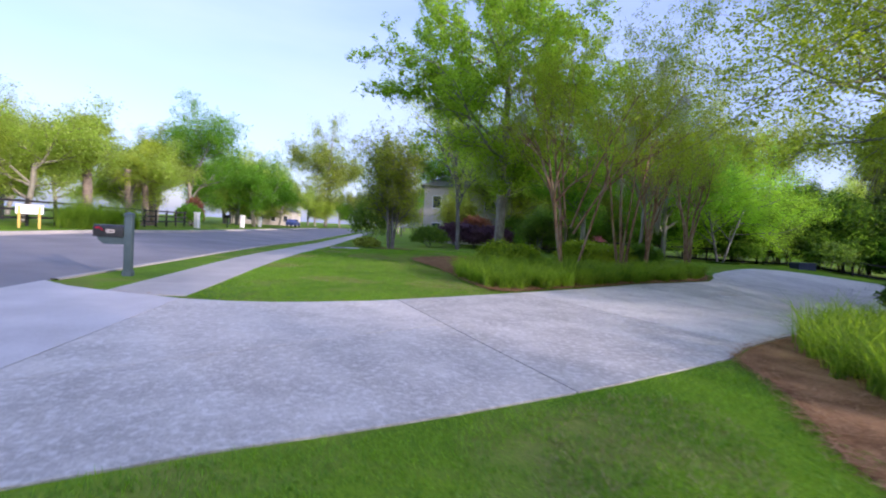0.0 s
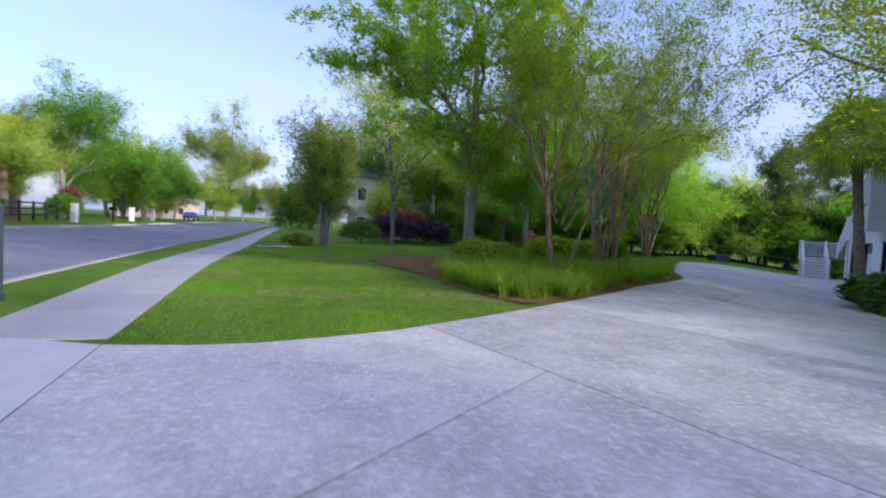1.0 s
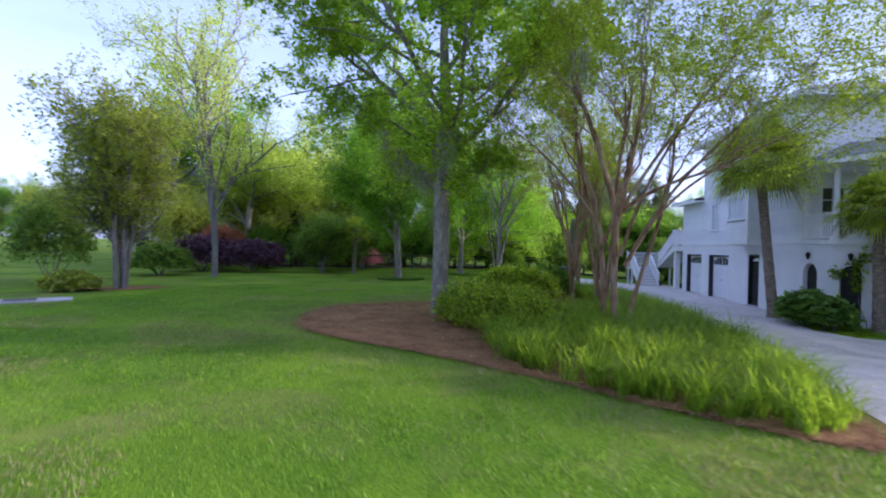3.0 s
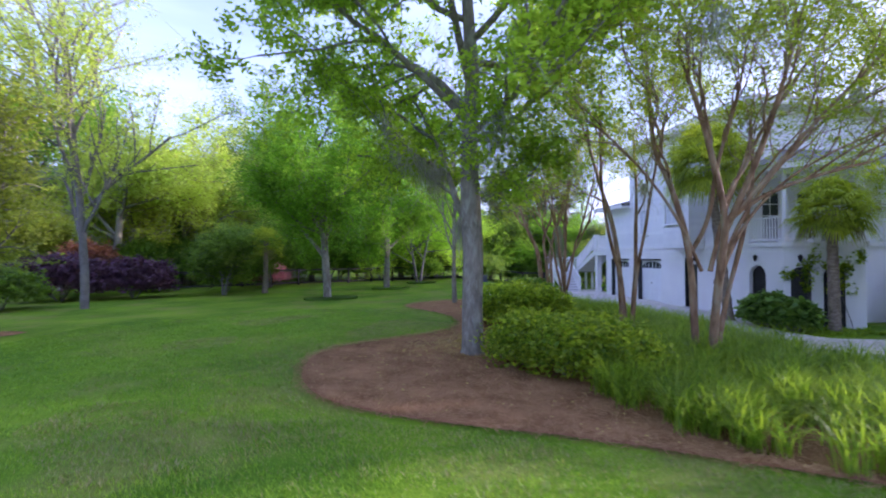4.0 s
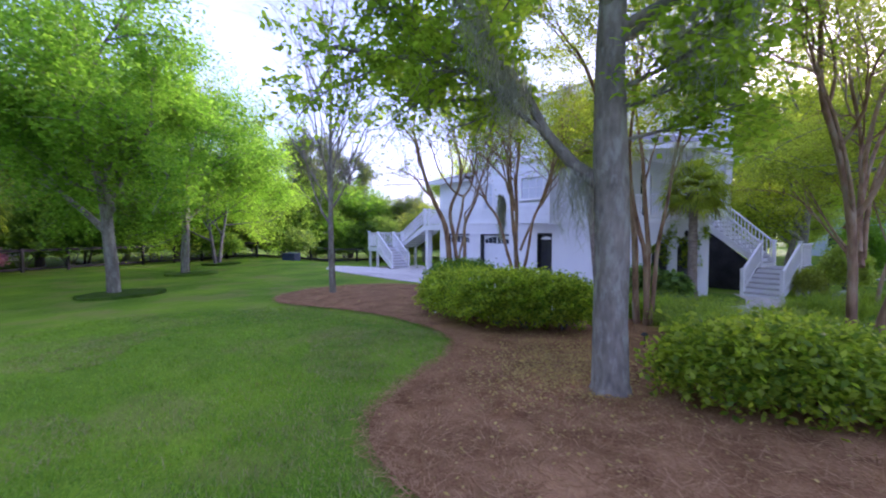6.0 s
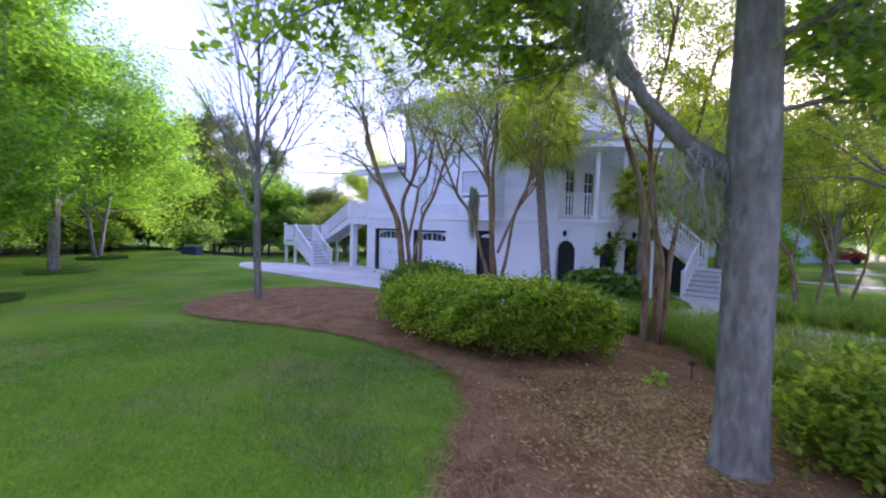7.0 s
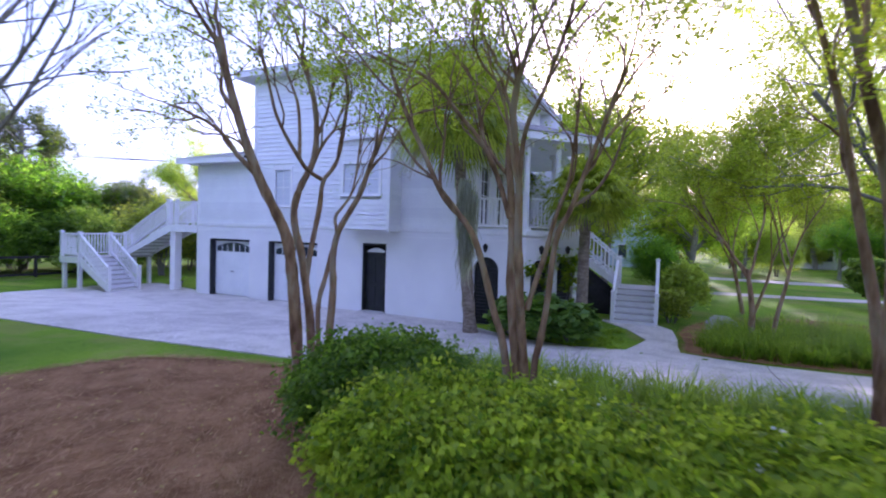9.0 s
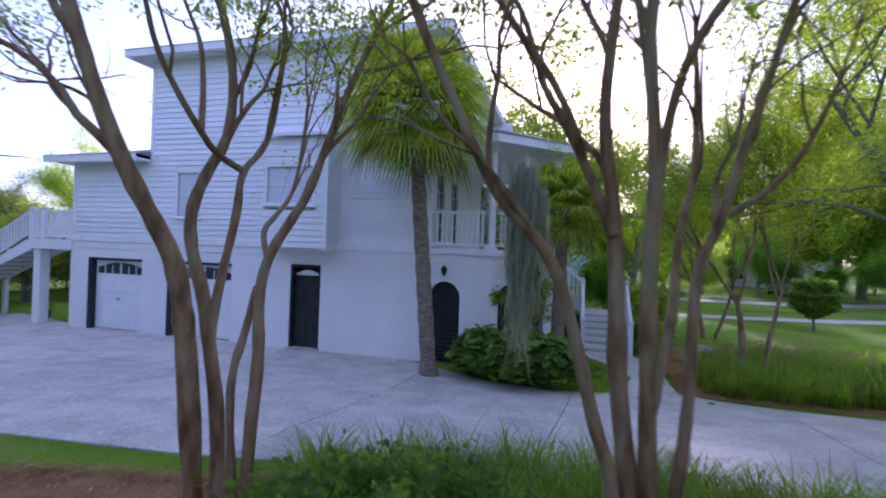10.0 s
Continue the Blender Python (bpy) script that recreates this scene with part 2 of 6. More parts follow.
    "tile": material("grey_stone", (0.35, 0.33, 0.32), (0.55, 0.53, 0.5), scale=3, rough=0.85, bump=0.5, bump_scale=30),
}
glass = bpy.data.materials.new("window_glass")
glass.use_nodes = True
gb = glass.node_tree.nodes["Principled BSDF"]
gb.inputs["Base Color"].default_value, gb.inputs["Roughness"].default_value = (0.05, 0.06, 0.07, 1), 0.06
gb.inputs["IOR"].default_value = 1.5
M["glass"] = glass


# ---- ground form ----
def ss(a, b, x):
    u = np.clip((x - a) / (b - a), 0, 1)
    return u * u * (3 - 2 * u)


def height(x, y):
    """The ground's height: a low mound under the oak, falling away towards the house."""
    q = 0.809 * (x - 21.1) - 0.588 * (y - 19.45)
    z = -0.68 * ss(-9, -1, q) * ss(5, 14, x) - 0.12 * ss(20, 34, y) * (1 - ss(-12, -4, q)) - 0.10 * ss(24, 34, y) * ss(-9, -1, q)
    v = -0.9715 * (x - -6.41) + -0.2372 * (y - 4.55)
    z = z + 0.26 * ss(0, 9.70, v) + 0.15 * ss(9.90, 16, v)
    return z + 0.2 * np.exp(-((x - 1) ** 2 + (y - 17) ** 2) / 50)


# ---- building helpers ----
def raw_mesh(name, v, f, smooth=False):
    """A mesh from arrays of vertices and of faces with one number of corners."""
    v, f = np.asarray(v, np.float32), np.asarray(f, np.int32)
    me = bpy.data.meshes.new(name)
    me.vertices.add(len(v))
    me.vertices.foreach_set("co", v.ravel())
    k = f.shape[1]
    me.loops.add(f.size)
    me.loops.foreach_set("vertex_index", f.ravel())
    me.polygons.add(len(f))
    me.polygons.foreach_set("loop_start", np.arange(len(f), dtype=np.int32) * k)
    me.polygons.foreach_set("loop_total", np.full(len(f), k, np.int32))
    if smooth:
        me.polygons.foreach_set("use_smooth", np.ones(len(f), bool))
    me.update(calc_edges=True)
    return me


def thing(name, label, category, group="", kind="", at=(0, 0, 0), turn=0.0):
    ob = new(name)
    ob.empty_display_size = 0.2
    ob.matrix_basis = pose(*at, 0, 0, turn)
    return tagged(ob, label, category, group, kind)


def part(name, shape, mat, parent=None, label="", m=None):
    """Links a bmesh or a mesh as one object under a thing or a part."""
    if isinstance(shape, bmesh.types.BMesh):
        me = bpy.data.meshes.new(name)
        shape.to_mesh(me)
        shape.free()
    else:
        me = shape
    if mat is not None and not me.materials:
        me.materials.append(M[mat])
    ob = new(name, me)
    ob.parent = parent
    if m is not None:
        ob.matrix_basis = m
    if label:
        ob["label"] = label
    return ob


def box(bm, x0, x1, y0, y1, z0, z1, bevel=0.0):
    vs = [bm.verts.new((x, y, z)) for x in (x0, x1) for y in (y0, y1) for z in (z0, z1)]
    fs = [bm.faces.new([vs[i] for i in c]) for c in ((0, 1, 3, 2), (4, 6, 7, 5), (0, 4, 5, 1), (2, 3, 7, 6), (0, 2, 6, 4), (1, 5, 7, 3))]
    if bevel:
        bmesh.ops.bevel(bm, geom=list({e for f in fs for e in f.edges}), offset=bevel, segments=1, affect="EDGES")
    return bm


def bm_box(*a, bevel=0.0):
    return box(bmesh.new(), *a, bevel=bevel)


def prism(bm, outline, z0, z1):
    """An upright prism over a plan outline."""
    lo, hi = [bm.verts.new((x, y, z0)) for x, y in outline], [bm.verts.new((x, y, z1)) for x, y in outline]
    n = len(outline)
    bm.faces.new(hi), bm.faces.new(lo[::-1])
    for i in range(n):
        bm.faces.new((lo[i], lo[(i + 1) % n], hi[(i + 1) % n], hi[i]))
    return bm


def beam(bm, a, b, w, h):
    """A square bar from a to b, w wide and h deep."""
    a, b = Vector(a), Vector(b)
    d = (b - a).normalized()
    side = d.cross(Vector((0, 0, 1)))
    side = side.normalized() if side.length > 1e-4 else Vector((1, 0, 0))
    up = side.cross(d).normalized()
    q = [[bm.verts.new(p + side * sx * w / 2 + up * sz * h / 2) for sx, sz in ((-1, -1), (1, -1), (1, 1), (-1, 1))] for p in (a, b)]
    bm.faces.new(q[0][::-1]), bm.faces.new(q[1])
    for i in range(4):
        j = (i + 1) % 4
        bm.faces.new((q[0][i], q[0][j], q[1][j], q[1][i]))
    return bm


def lathe(bm, profile, sides=12, at=(0, 0)):
    """A turned body from (radius, height) pairs."""
    rings = [[bm.verts.new((at[0] + r * math.cos(2 * math.pi * i / sides), at[1] + r * math.sin(2 * math.pi * i / sides), z)) for i in range(sides)] for r, z in profile]
    for a, b in zip(rings, rings[1:]):
        for i in range(sides):
            bm.faces.new((a[i], a[(i + 1) % sides], b[(i + 1) % sides], b[i]))
    bm.faces.new(rings[0][::-1]), bm.faces.new(rings[-1])
    return bm


# ---- plants: limbs and leaves ----
def unit(v):
    return v / np.maximum(np.linalg.norm(v, axis=-1, keepdims=True), 1e-9)


def grow(rng, start, way, length, radius, spec, level=0, lines=None, thick=0.62):
    """A wandering limb with its side limbs. spec: per level (children, lean in degrees, length ratio, first fork, lift, wander, and if need be the tip's share of the girth)."""
    lines = [] if lines is None else lines
    kids, lean, ratio, first, lift, wander, *tip = spec[level]
    steps = max(3, 7 - level)
    pts, p, d = [np.array(start, float)], np.array(start, float), unit(np.array(way, float))
    for _ in range(steps):
        d = unit(d + rng.normal(0, wander, 3) + np.array((0, 0, lift)))
        p = p + d * length / steps
        pts.append(p)
    pts = np.array(pts)
    taper = tip[0] if tip else 0.55 if level + 1 < len(spec) else 0.25
    lines.append((pts, radius * np.linspace(1, taper, steps + 1), level))
    if level + 1 < len(spec):
        for k in range(kids):
            f = first + (1 - first) * (k + rng.uniform(0.2, 1.0)) / kids
            i = min(f, 0.999) * steps
            a = int(i)
            q, along = pts[a] + (pts[a + 1] - pts[a]) * (i - a), unit(pts[a + 1] - pts[a])
            turn = rng.uniform(0, 2 * math.pi) if k else 0.0
            turn = turn + 2.4 * k
            across = unit(np.cross(along, (0.3, 0.2, 1.0) if abs(along[2]) < 0.9 else (1, 0, 0)))
            other = np.cross(along, across)
            s = math.radians(lean) * rng.uniform(0.7, 1.3)
            nd = along * math.cos(s) + (across * math.cos(turn) + other * math.sin(turn)) * math.sin(s)
            r = radius * (1 + (taper - 1) * f)
            grow(rng, q, nd, length * ratio * rng.uniform(0.75, 1.2), r * thick, spec, level + 1, lines, thick)
    return lines


def tubes(name, lines, thin=0.004):
    """One mesh of tapered tubes along the lines."""
    vs, fs, n = [], [], 0
    for pts, radii, level in lines:
        if radii[0] < thin:
            continue
        sides = 9 if level == 0 else 6 if level == 1 else 4 if level == 2 else 3
        d = unit(np.gradient(pts, axis=0))
        ref = np.array((1.0, 0, 0)) if abs(d[0][2]) > 0.8 else np.array((0, 0, 1.0))
        a = unit(np.cross(d, ref))
        b = np.cross(d, a)
        ang = np.arange(sides) * 2 * math.pi / sides
        ring = pts[:, None] + radii[:, None, None] * (a[:, None] * np.cos(ang)[None, :, None] + b[:, None] * np.sin(ang)[None, :, None])
        vs.append(ring.reshape(-1, 3))
        k = len(pts)
        i = np.arange(k - 1)[:, None] * sides + np.arange(sides)[None]
        j = np.arange(k - 1)[:, None] * sides + (np.arange(sides)[None] + 1) % sides
        fs.append((np.stack((i, j, j + sides, i + sides), -1) + n).reshape(-1, 4))
        n += k * sides
    return raw_mesh(name, np.concatenate(vs), np.concatenate(fs), True)


def leaves_at(name, rng, c, size, flat=0.5, long=1.7):
    """Many small pointed leaves round the given places."""
    n = len(c)
    up = rng.normal(0, 1, (n, 3))
    up[:, 2] = np.abs(up[:, 2]) + flat * 2
    up = unit(up)
    t = unit(np.cross(up, rng.normal(0, 1, (n, 3))))
    b = np.cross(up, t)
    s = (size * rng.uniform(0.6, 1.3, n))[:, None]
    v = np.stack((c - t * s * long / 2, c + b * s / 2 + up * s * 0.12, c + t * s * long / 2, c - b * s / 2 + up * s * 0.12), 1).reshape(-1, 3)
    return raw_mesh(name, v, np.arange(4 * n).reshape(-1, 4))


def along_lines(rng, lines, count, levels, spread, droop=0.0, bunch=9):
    """Places scattered round the lines of the given levels, in bunches."""
    use = [(p, l) for p, r, l in lines if l in levels]
    seg = [(a, b) for p, _ in use for a, b in zip(p, p[1:])]
    A, B = np.array([s[0] for s in seg]), np.array([s[1] for s in seg])
    w = np.linalg.norm(B - A, axis=1)
    bunches = max(1, count // bunch)
    i = rng.choice(len(seg), bunches, p=w / w.sum())
    c = A[i] + (B[i] - A[i]) * rng.uniform(0, 1, (bunches, 1)) + rng.normal(0, spread, (bunches, 3))
    c = np.repeat(c, bunch, 0) + rng.normal(0, spread * 0.55, (bunches * bunch, 3))
    c[:, 2] -= droop * rng.uniform(0, 1, len(c))
    return c


def inside(poly, x, y):
    """Which of the places lie within a plan outline."""
    hit = np.zeros(np.shape(x), bool)
    for (x0, y0), (x1, y1) in zip(poly, poly[1:] + poly[:1]):
        cross = (y0 > y) != (y1 > y)
        hit ^= cross & (x < (x1 - x0) * (y - y0) / ((y1 - y0) or 1e-9) + x0)
    return hit


def smooth_outline(poly, cuts=3):
    """Rounds a plan outline by cutting its corners."""
    p = np.array(poly, float)
    for _ in range(cuts):
        q = np.roll(p, -1, 0)
        p = np.stack((p * 0.75 + q * 0.25, p * 0.25 + q * 0.75), 1).reshape(-1, 2)
    return [tuple(v) for v in p]


def sheet(outline, lift, cuts=(), depth=0.0, step=1.2, bumps=0.0):
    """A surface laid over the ground inside an outline, cut by (point, normal) half planes, with a skirt of that depth."""
    bm = bmesh.new()
    bm.faces.new([bm.verts.new((x, y, 0)) for x, y in outline])
    bmesh.ops.triangulate(bm, faces=bm.faces[:])
    for (px, py), (nx, ny) in cuts:
        bmesh.ops.bisect_plane(bm, geom=bm.verts[:] + bm.edges[:] + bm.faces[:], plane_co=(px, py, 0), plane_no=(nx, ny, 0), clear_inner=True)
        if not bm.faces:
            return bm
    for axis in (0, 1):
        lo, hi = min(v.co[axis] for v in bm.verts), max(v.co[axis] for v in bm.verts)
        k = math.floor(lo / step) + 1
        while k * step < hi:
            co, no = [0, 0, 0], [0, 0, 0]
            co[axis], no[axis] = k * step, 1
            bmesh.ops.bisect_plane(bm, geom=bm.verts[:] + bm.edges[:] + bm.faces[:], plane_co=co, plane_no=no)
            k += 1
    bmesh.ops.dissolve_degenerate(bm, dist=0.0005, edges=bm.edges[:])
    for v in bm.verts:
        v.co.z = float(height(v.co.x, v.co.y)) + lift + (bumps * noise.noise((v.co.x * 1.7, v.co.y * 1.7, 0.3)) if bumps else 0)
    for f in bm.faces:
        if f.normal.z < 0:
            f.normal_flip()
    if depth:
        rim = [e for e in bm.edges if e.is_boundary]
        made = bmesh.ops.extrude_edge_only(bm, edges=rim)["geom"]
        for v in made:
            if isinstance(v, bmesh.types.BMVert):
                v.co.z -= depth
    return bm


# ---- ground, road, pavement ----
KERB = Vector((-6.41, 4.55))
RD, RP = Vector((-0.2372, 0.9715)), Vector((0.9715, 0.2372))
ROAD = 9.70


def road_place(u, v):
    return KERB.x + RD.x * u + RP.x * v, KERB.y + RD.y * u + RP.y * v


us = np.concatenate((-np.geomspace(1500, 62, 14), np.arange(-60, 75, 1.0), np.geomspace(76, 2500, 18)))
vs_ = np.concatenate((-np.geomspace(1500, 44, 14), np.arange(-42, -ROAD - 0.6, 1.0), [-ROAD - 0.16, -ROAD - 0.14, -7.5, -6, -4.5, -3, -1.5, -0.04, -0.02, 0.3, 0.8, 1.5, 2.2], np.arange(3, 62, 1.0), np.geomspace(63, 1500, 16)))
U, V = np.meshgrid(us, vs_, indexing="ij")
GX, GY = KERB.x + RD.x * U + RP.x * V, KERB.y + RD.y * U + RP.y * V
GZ = height(GX, GY) - 0.14 * ((V > -ROAD - 0.15) & (V < -0.03))
nu, nv = U.shape
idx = np.arange(nu * nv).reshape(nu, nv)
quads = np.stack((idx[:-1, :-1], idx[1:, :-1], idx[1:, 1:], idx[:-1, 1:]), -1).reshape(-1, 4)[:, ::-1]
ground = part("ground", raw_mesh("ground", np.stack((GX, GY, GZ), -1).reshape(-1, 3), quads, True), "lawn")
tagged(ground, "mown green lawn with faint pale worn patches", "lawn", kind="structure")

bm = bmesh.new()
rows_ = []
for k in range(0, 56):
    u = -80 + k * 4.0 if k < 60 else 156 + (k - 59) * 12.0
    rows_.append([bm.verts.new((*road_place(u, v), -0.125 + float(height(*road_place(u, v))) + 0.03 * (1 - abs(v / ROAD + 0.5) * 2))) for v in (-ROAD - 0.1, -ROAD * 0.75, -ROAD * 0.5, -ROAD * 0.25, -0.05)])
for a, b in zip(rows_, rows_[1:]):
    for i in range(4):
        bm.faces.new((a[i], a[i + 1], b[i + 1], b[i]))
road = tagged(part("road", bm, "asphalt"), "faded grey asphalt street with concrete kerbs", "road", kind="structure")


def kerb_run(u0, u1, v0, v1, name):
    b = bmesh.new()
    prev = None
    u = u0
    while u <= u1 + 0.01:
        z = float(height(*road_place(u, v0)))
        ring = [b.verts.new((*road_place(u, v), z + h)) for v, h in ((v0, -0.2), (v0, 0.035), (v0 + (v1 - v0) * 0.75, 0.04), (v0 + (v1 - v0) * 0.92, 0.015), (v1, -0.105), (v1 + (v1 - v0) * 1.6, -0.115), (v1 + (v1 - v0) * 1.6, -0.2))]
        if prev:
            for i in range(len(ring) - 1):
                b.faces.new((prev[i], prev[i + 1], ring[i + 1], ring[i]) if v1 < v0 else (prev[i], ring[i], ring[i + 1], prev[i + 1]))
        prev = ring
        u += 3.0
    return tagged(part(name, b, "concrete"), "pale concrete kerb with a shallow gutter pan", "kerb", kind="structure")


kerb_run(0.1, 100, 0.16, 0.0, "kerb_near_north")
kerb_run(-72, -9.0, 0.16, 0.0, "kerb_near_south")
kerb_run(-60, 102, -ROAD - 0.2, -ROAD - 0.04, "kerb_far")

slab_mesh = bmesh.new()
box(slab_mesh, 0.004, 1.496, -0.71, 0.71, -0.1, 0.014)
slab_data = bpy.data.meshes.new("slab")
slab_mesh.to_mesh(slab_data)
slab_mesh.free()
slab_data.materials.append(M["concrete"])
sidewalk = thing("pavement", "narrow pale concrete pavement beside the street", "pavement", kind="structure")
walk_line = [Vector((-3.84, 3.84)), Vector((-5.2, 8.5)), Vector((-6.15, 12.0)), Vector((-7.8, 19.5)), Vector((-11.6, 34.0)), Vector((-27.4, 100.1))]
for a, b in zip(walk_line, walk_line[1:]):
    n = round((b - a).length / 1.5)
    for k in range(n):
        p, q = a.lerp(b, k / n), a.lerp(b, (k + 1) / n)
        z, z2 = float(height(p.x, p.y)), float(height(q.x, q.y))
        way = q - p
        part("slab", slab_data, None, sidewalk, m=pose(p.x, p.y, z - 0.001, 0, -math.degrees(math.atan2(z2 - z, 1.5)), math.degrees(math.atan2(way.y, way.x))) @ Matrix.Diagonal((way.length / 1.5, 1, 1, 1)))

DRIVE = [(-6.41, 4.53), (-5.54, 4.15), (-4.75, 3.98), (-3.05, 3.76), (-2.2, 3.86), (-1.6, 4.05), (-1.0, 4.38), (-0.17, 4.9), (0.65, 5.65), (1.13, 6.08), (1.95, 6.88), (2.95, 7.85), (4.0, 8.9), (5.0, 9.95), (5.99, 11.15), (7.81, 13.03), (9.72, 15.32), (10.86, 17.75),
         (11.35, 19.15), (11.9, 20.3), (13.1, 22.35), (13.85, 23.65), (16.1, 27.05), (17.64, 28.87), (19.87, 30.1), (23.09, 30.94), (26.48, 31.41), (28.46, 30.5), (29.32, 28.15), (26.2, 25.56), (19.07, 15.86),
         (18.2, 15.7), (16.0, 14.6), (14.9, 13.5), (14.4, 12.2), (15.4, 10.9), (17, 10.5), (18.63, 10.55), (17.87, 9.04), (16.6, 9.15), (15.4, 9.9), (14.62, 10.5), (13.97, 10.92), (13.05, 10.3), (11.3, 8.95),
         (9.71, 7.6), (8.1, 6.2), (6.73, 4.8), (5.47, 3.4), (4.95, 2.65), (4.11, 1.88), (3.43, 1.27), (2.78, 0.72), (1.87, 0.0), (1.17, -0.51), (0.55, -0.93), (-0.16, -1.5), (-1.5, -2.55), (-2.82, -3.6), (-3.64, -4.41)]
JOINTS = [((-2.6, 2.2), (0.959, 0.283)), ((1.6, 3.0), (0.86, 0.51)), ((4.9, 4.55), (0.805, 0.594)), ((7.31, 9.44), (0.572, 0.820)), ((9.63, 12.37), (0.665, 0.747)), ((12.23, 15.27), (0.648, 0.762)),
          ((13.69, 18.32), (0.587, 0.809)), ((16.26, 21.65), (0.580, 0.815)), ((18.39, 24.82), (0.550, 0.835)), ((21.02, 28.09), (0.664, 0.748))]
MIDDLES = [None, ((0.5, 2.3), (-0.769, 0.640)), None, None, ((8.42, 10.83), (-0.757, 0.654)), ((13.26, 13.28), (-0.847, 0.532)),
           ((17.3, 17.37), (-0.768, 0.640)), ((18.39, 19.13), (-0.824, 0.567)), ((19.24, 22.51), (-0.827, 0.562)), ((21.32, 24.79), (-0.825, 0.565)), ((23.33, 27.45), (-0.812, 0.584))]
driveway = thing("driveway", "broad pale shell-flecked concrete driveway with dark joints", "driveway", kind="structure")
part("joint_bed", sheet(DRIVE, 0.009, step=0.7), "joint", driveway, "dark dirt in the joints")
GAP = 0.009
for k in range(len(JOINTS) + 1):
    cuts = []
    if k > 0:
        (px, py), (nx, ny) = JOINTS[k - 1]
        cuts.append(((px + nx * GAP, py + ny * GAP), (nx, ny)))
    if k < len(JOINTS):
        (px, py), (nx, ny) = JOINTS[k]
        cuts.append(((px - nx * GAP, py - ny * GAP), (-nx, -ny)))
    for side in ((1, -1) if MIDDLES[k] else (0,)):
        extra = []
        if side:
            (px, py), (nx, ny) = MIDDLES[k]
            nx, ny = nx * side, ny * side
            extra = [((px + nx * GAP, py + ny * GAP), (nx, ny))]
        piece = sheet(DRIVE, 0.016, cuts + extra, depth=0.12, step=0.7)
        if piece.faces:
            part("slab", piece, "apron" if k == 0 else "tabby", driveway)
        else:
            piece.free()

BED = smooth_outline([(0.85, 10.1), (0.35, 11.3), (-0.25, 12.5), (-1.1, 13.9), (-1.4, 15.1), (-0.9, 16.5), (0.1, 17.65), (1.5, 17.7), (2.6, 17.6), (3.6, 17.72), (4.4, 18.2), (5.65, 19.75), (6.35, 21.3), (6.7, 22.9), (7.2, 24.0), (8.6, 24.75), (10.7, 24.7),
       (12.1, 23.0), (11.85, 21.5), (11.2, 20.2), (10.84, 19.24), (10.65, 17.74), (9.62, 15.37), (7.7, 13.08), (5.89, 11.2), (4.85, 9.95), (3.75, 8.95), (2.75, 7.95), (2.1, 7.35), (1.35, 8.6)], 2)
BED_EAST = smooth_outline([(5.03, 2.65), (5.52, 3.38), (6.78, 4.79), (8.12, 6.23), (9.72, 7.36), (11.48, 8.55), (13.07, 10.05), (13.97, 10.82), (14.62, 10.26), (15.15, 9.83), (16.6, 9.05), (18.59, 5.91), (18.25, 1.79), (13.46, -1.03), (8.91, -2.87), (4.49, -1.31), (4.45, -0.16), (4.72, 0.7), (4.92, 1.36), (4.98, 2.01)], 2)
tagged(part("mulch_bed", sheet(BED, 0.02, step=0.6, bumps=0.02), "mulch"), "reddish-brown pine straw bed round trees and shrubs", "mulch", kind="structure")
tagged(part("mulch_bed_east", sheet(BED_EAST, 0.02, step=0.8, bumps=0.02), "mulch"), "reddish-brown pine straw bed beside the driveway", "mulch", kind="structure")
RING = [(-3.7 + 1.5 * math.cos(a / 10 * 2 * math.pi), 23.4 + 0.9 * math.sin(a / 10 * 2 * math.pi)) for a in range(10)]
tagged(part("mulch_ring", sheet([(x - 1.35, y + 3.0) for x, y in RING], 0.02, step=0.6, bumps=0.02), "mulch"), "ring of reddish mulch round a small tree", "mulch", kind="structure")

# ---- house ----
HA = 54.0
house = thing("house", "white raised house with stucco ground floor and lap siding above", "house", at=(21.1, 19.45, -0.66), turn=HA)


def cells(bm, x0, x1, z0, z1, holes, y0, y1):
    """A wall as blocks round its openings."""
    xs = sorted({x0, x1, *[h[0] for h in holes], *[h[1] for h in holes]})
    for a, b in zip(xs, xs[1:]):
        mine = sorted((h[2], h[3]) for h in holes if h[0] <= a + 1e-6 and h[1] >= b - 1e-6)
        z = z0
        for lo, hi in mine:
            if lo > z + 1e-6:
                box(bm, a, b, y0, y1, z, lo)
            z = hi
        if z < z1 - 1e-6:
            box(bm, a, b, y0, y1, z, z1)
    return bm


def arch_fill(bm, xc, r, spring, top, y0, y1, n=8):
    """The wall over a round arch, up to a flat top."""
    for side in (-1, 1):
        rim = [(xc + side * r * math.cos(a), spring + r * math.sin(a)) for a in np.linspace(0, math.pi / 2, n)]
        for (xa, za), (xb, zb) in zip(rim, rim[1:]):
            q = [(xa, za), (xb, zb), (xb, top), (xa, top)]
            f = [bm.verts.new((x, y0, z)) for x, z in q]
            g = [bm.verts.new((x, y1, z)) for x, z in q]
            bm.faces.new(f), bm.faces.new(g[::-1])
            for i in range(4):
                j = (i + 1) % 4
                bm.faces.new((f[i], f[j], g[j], g[i]))
    return bm


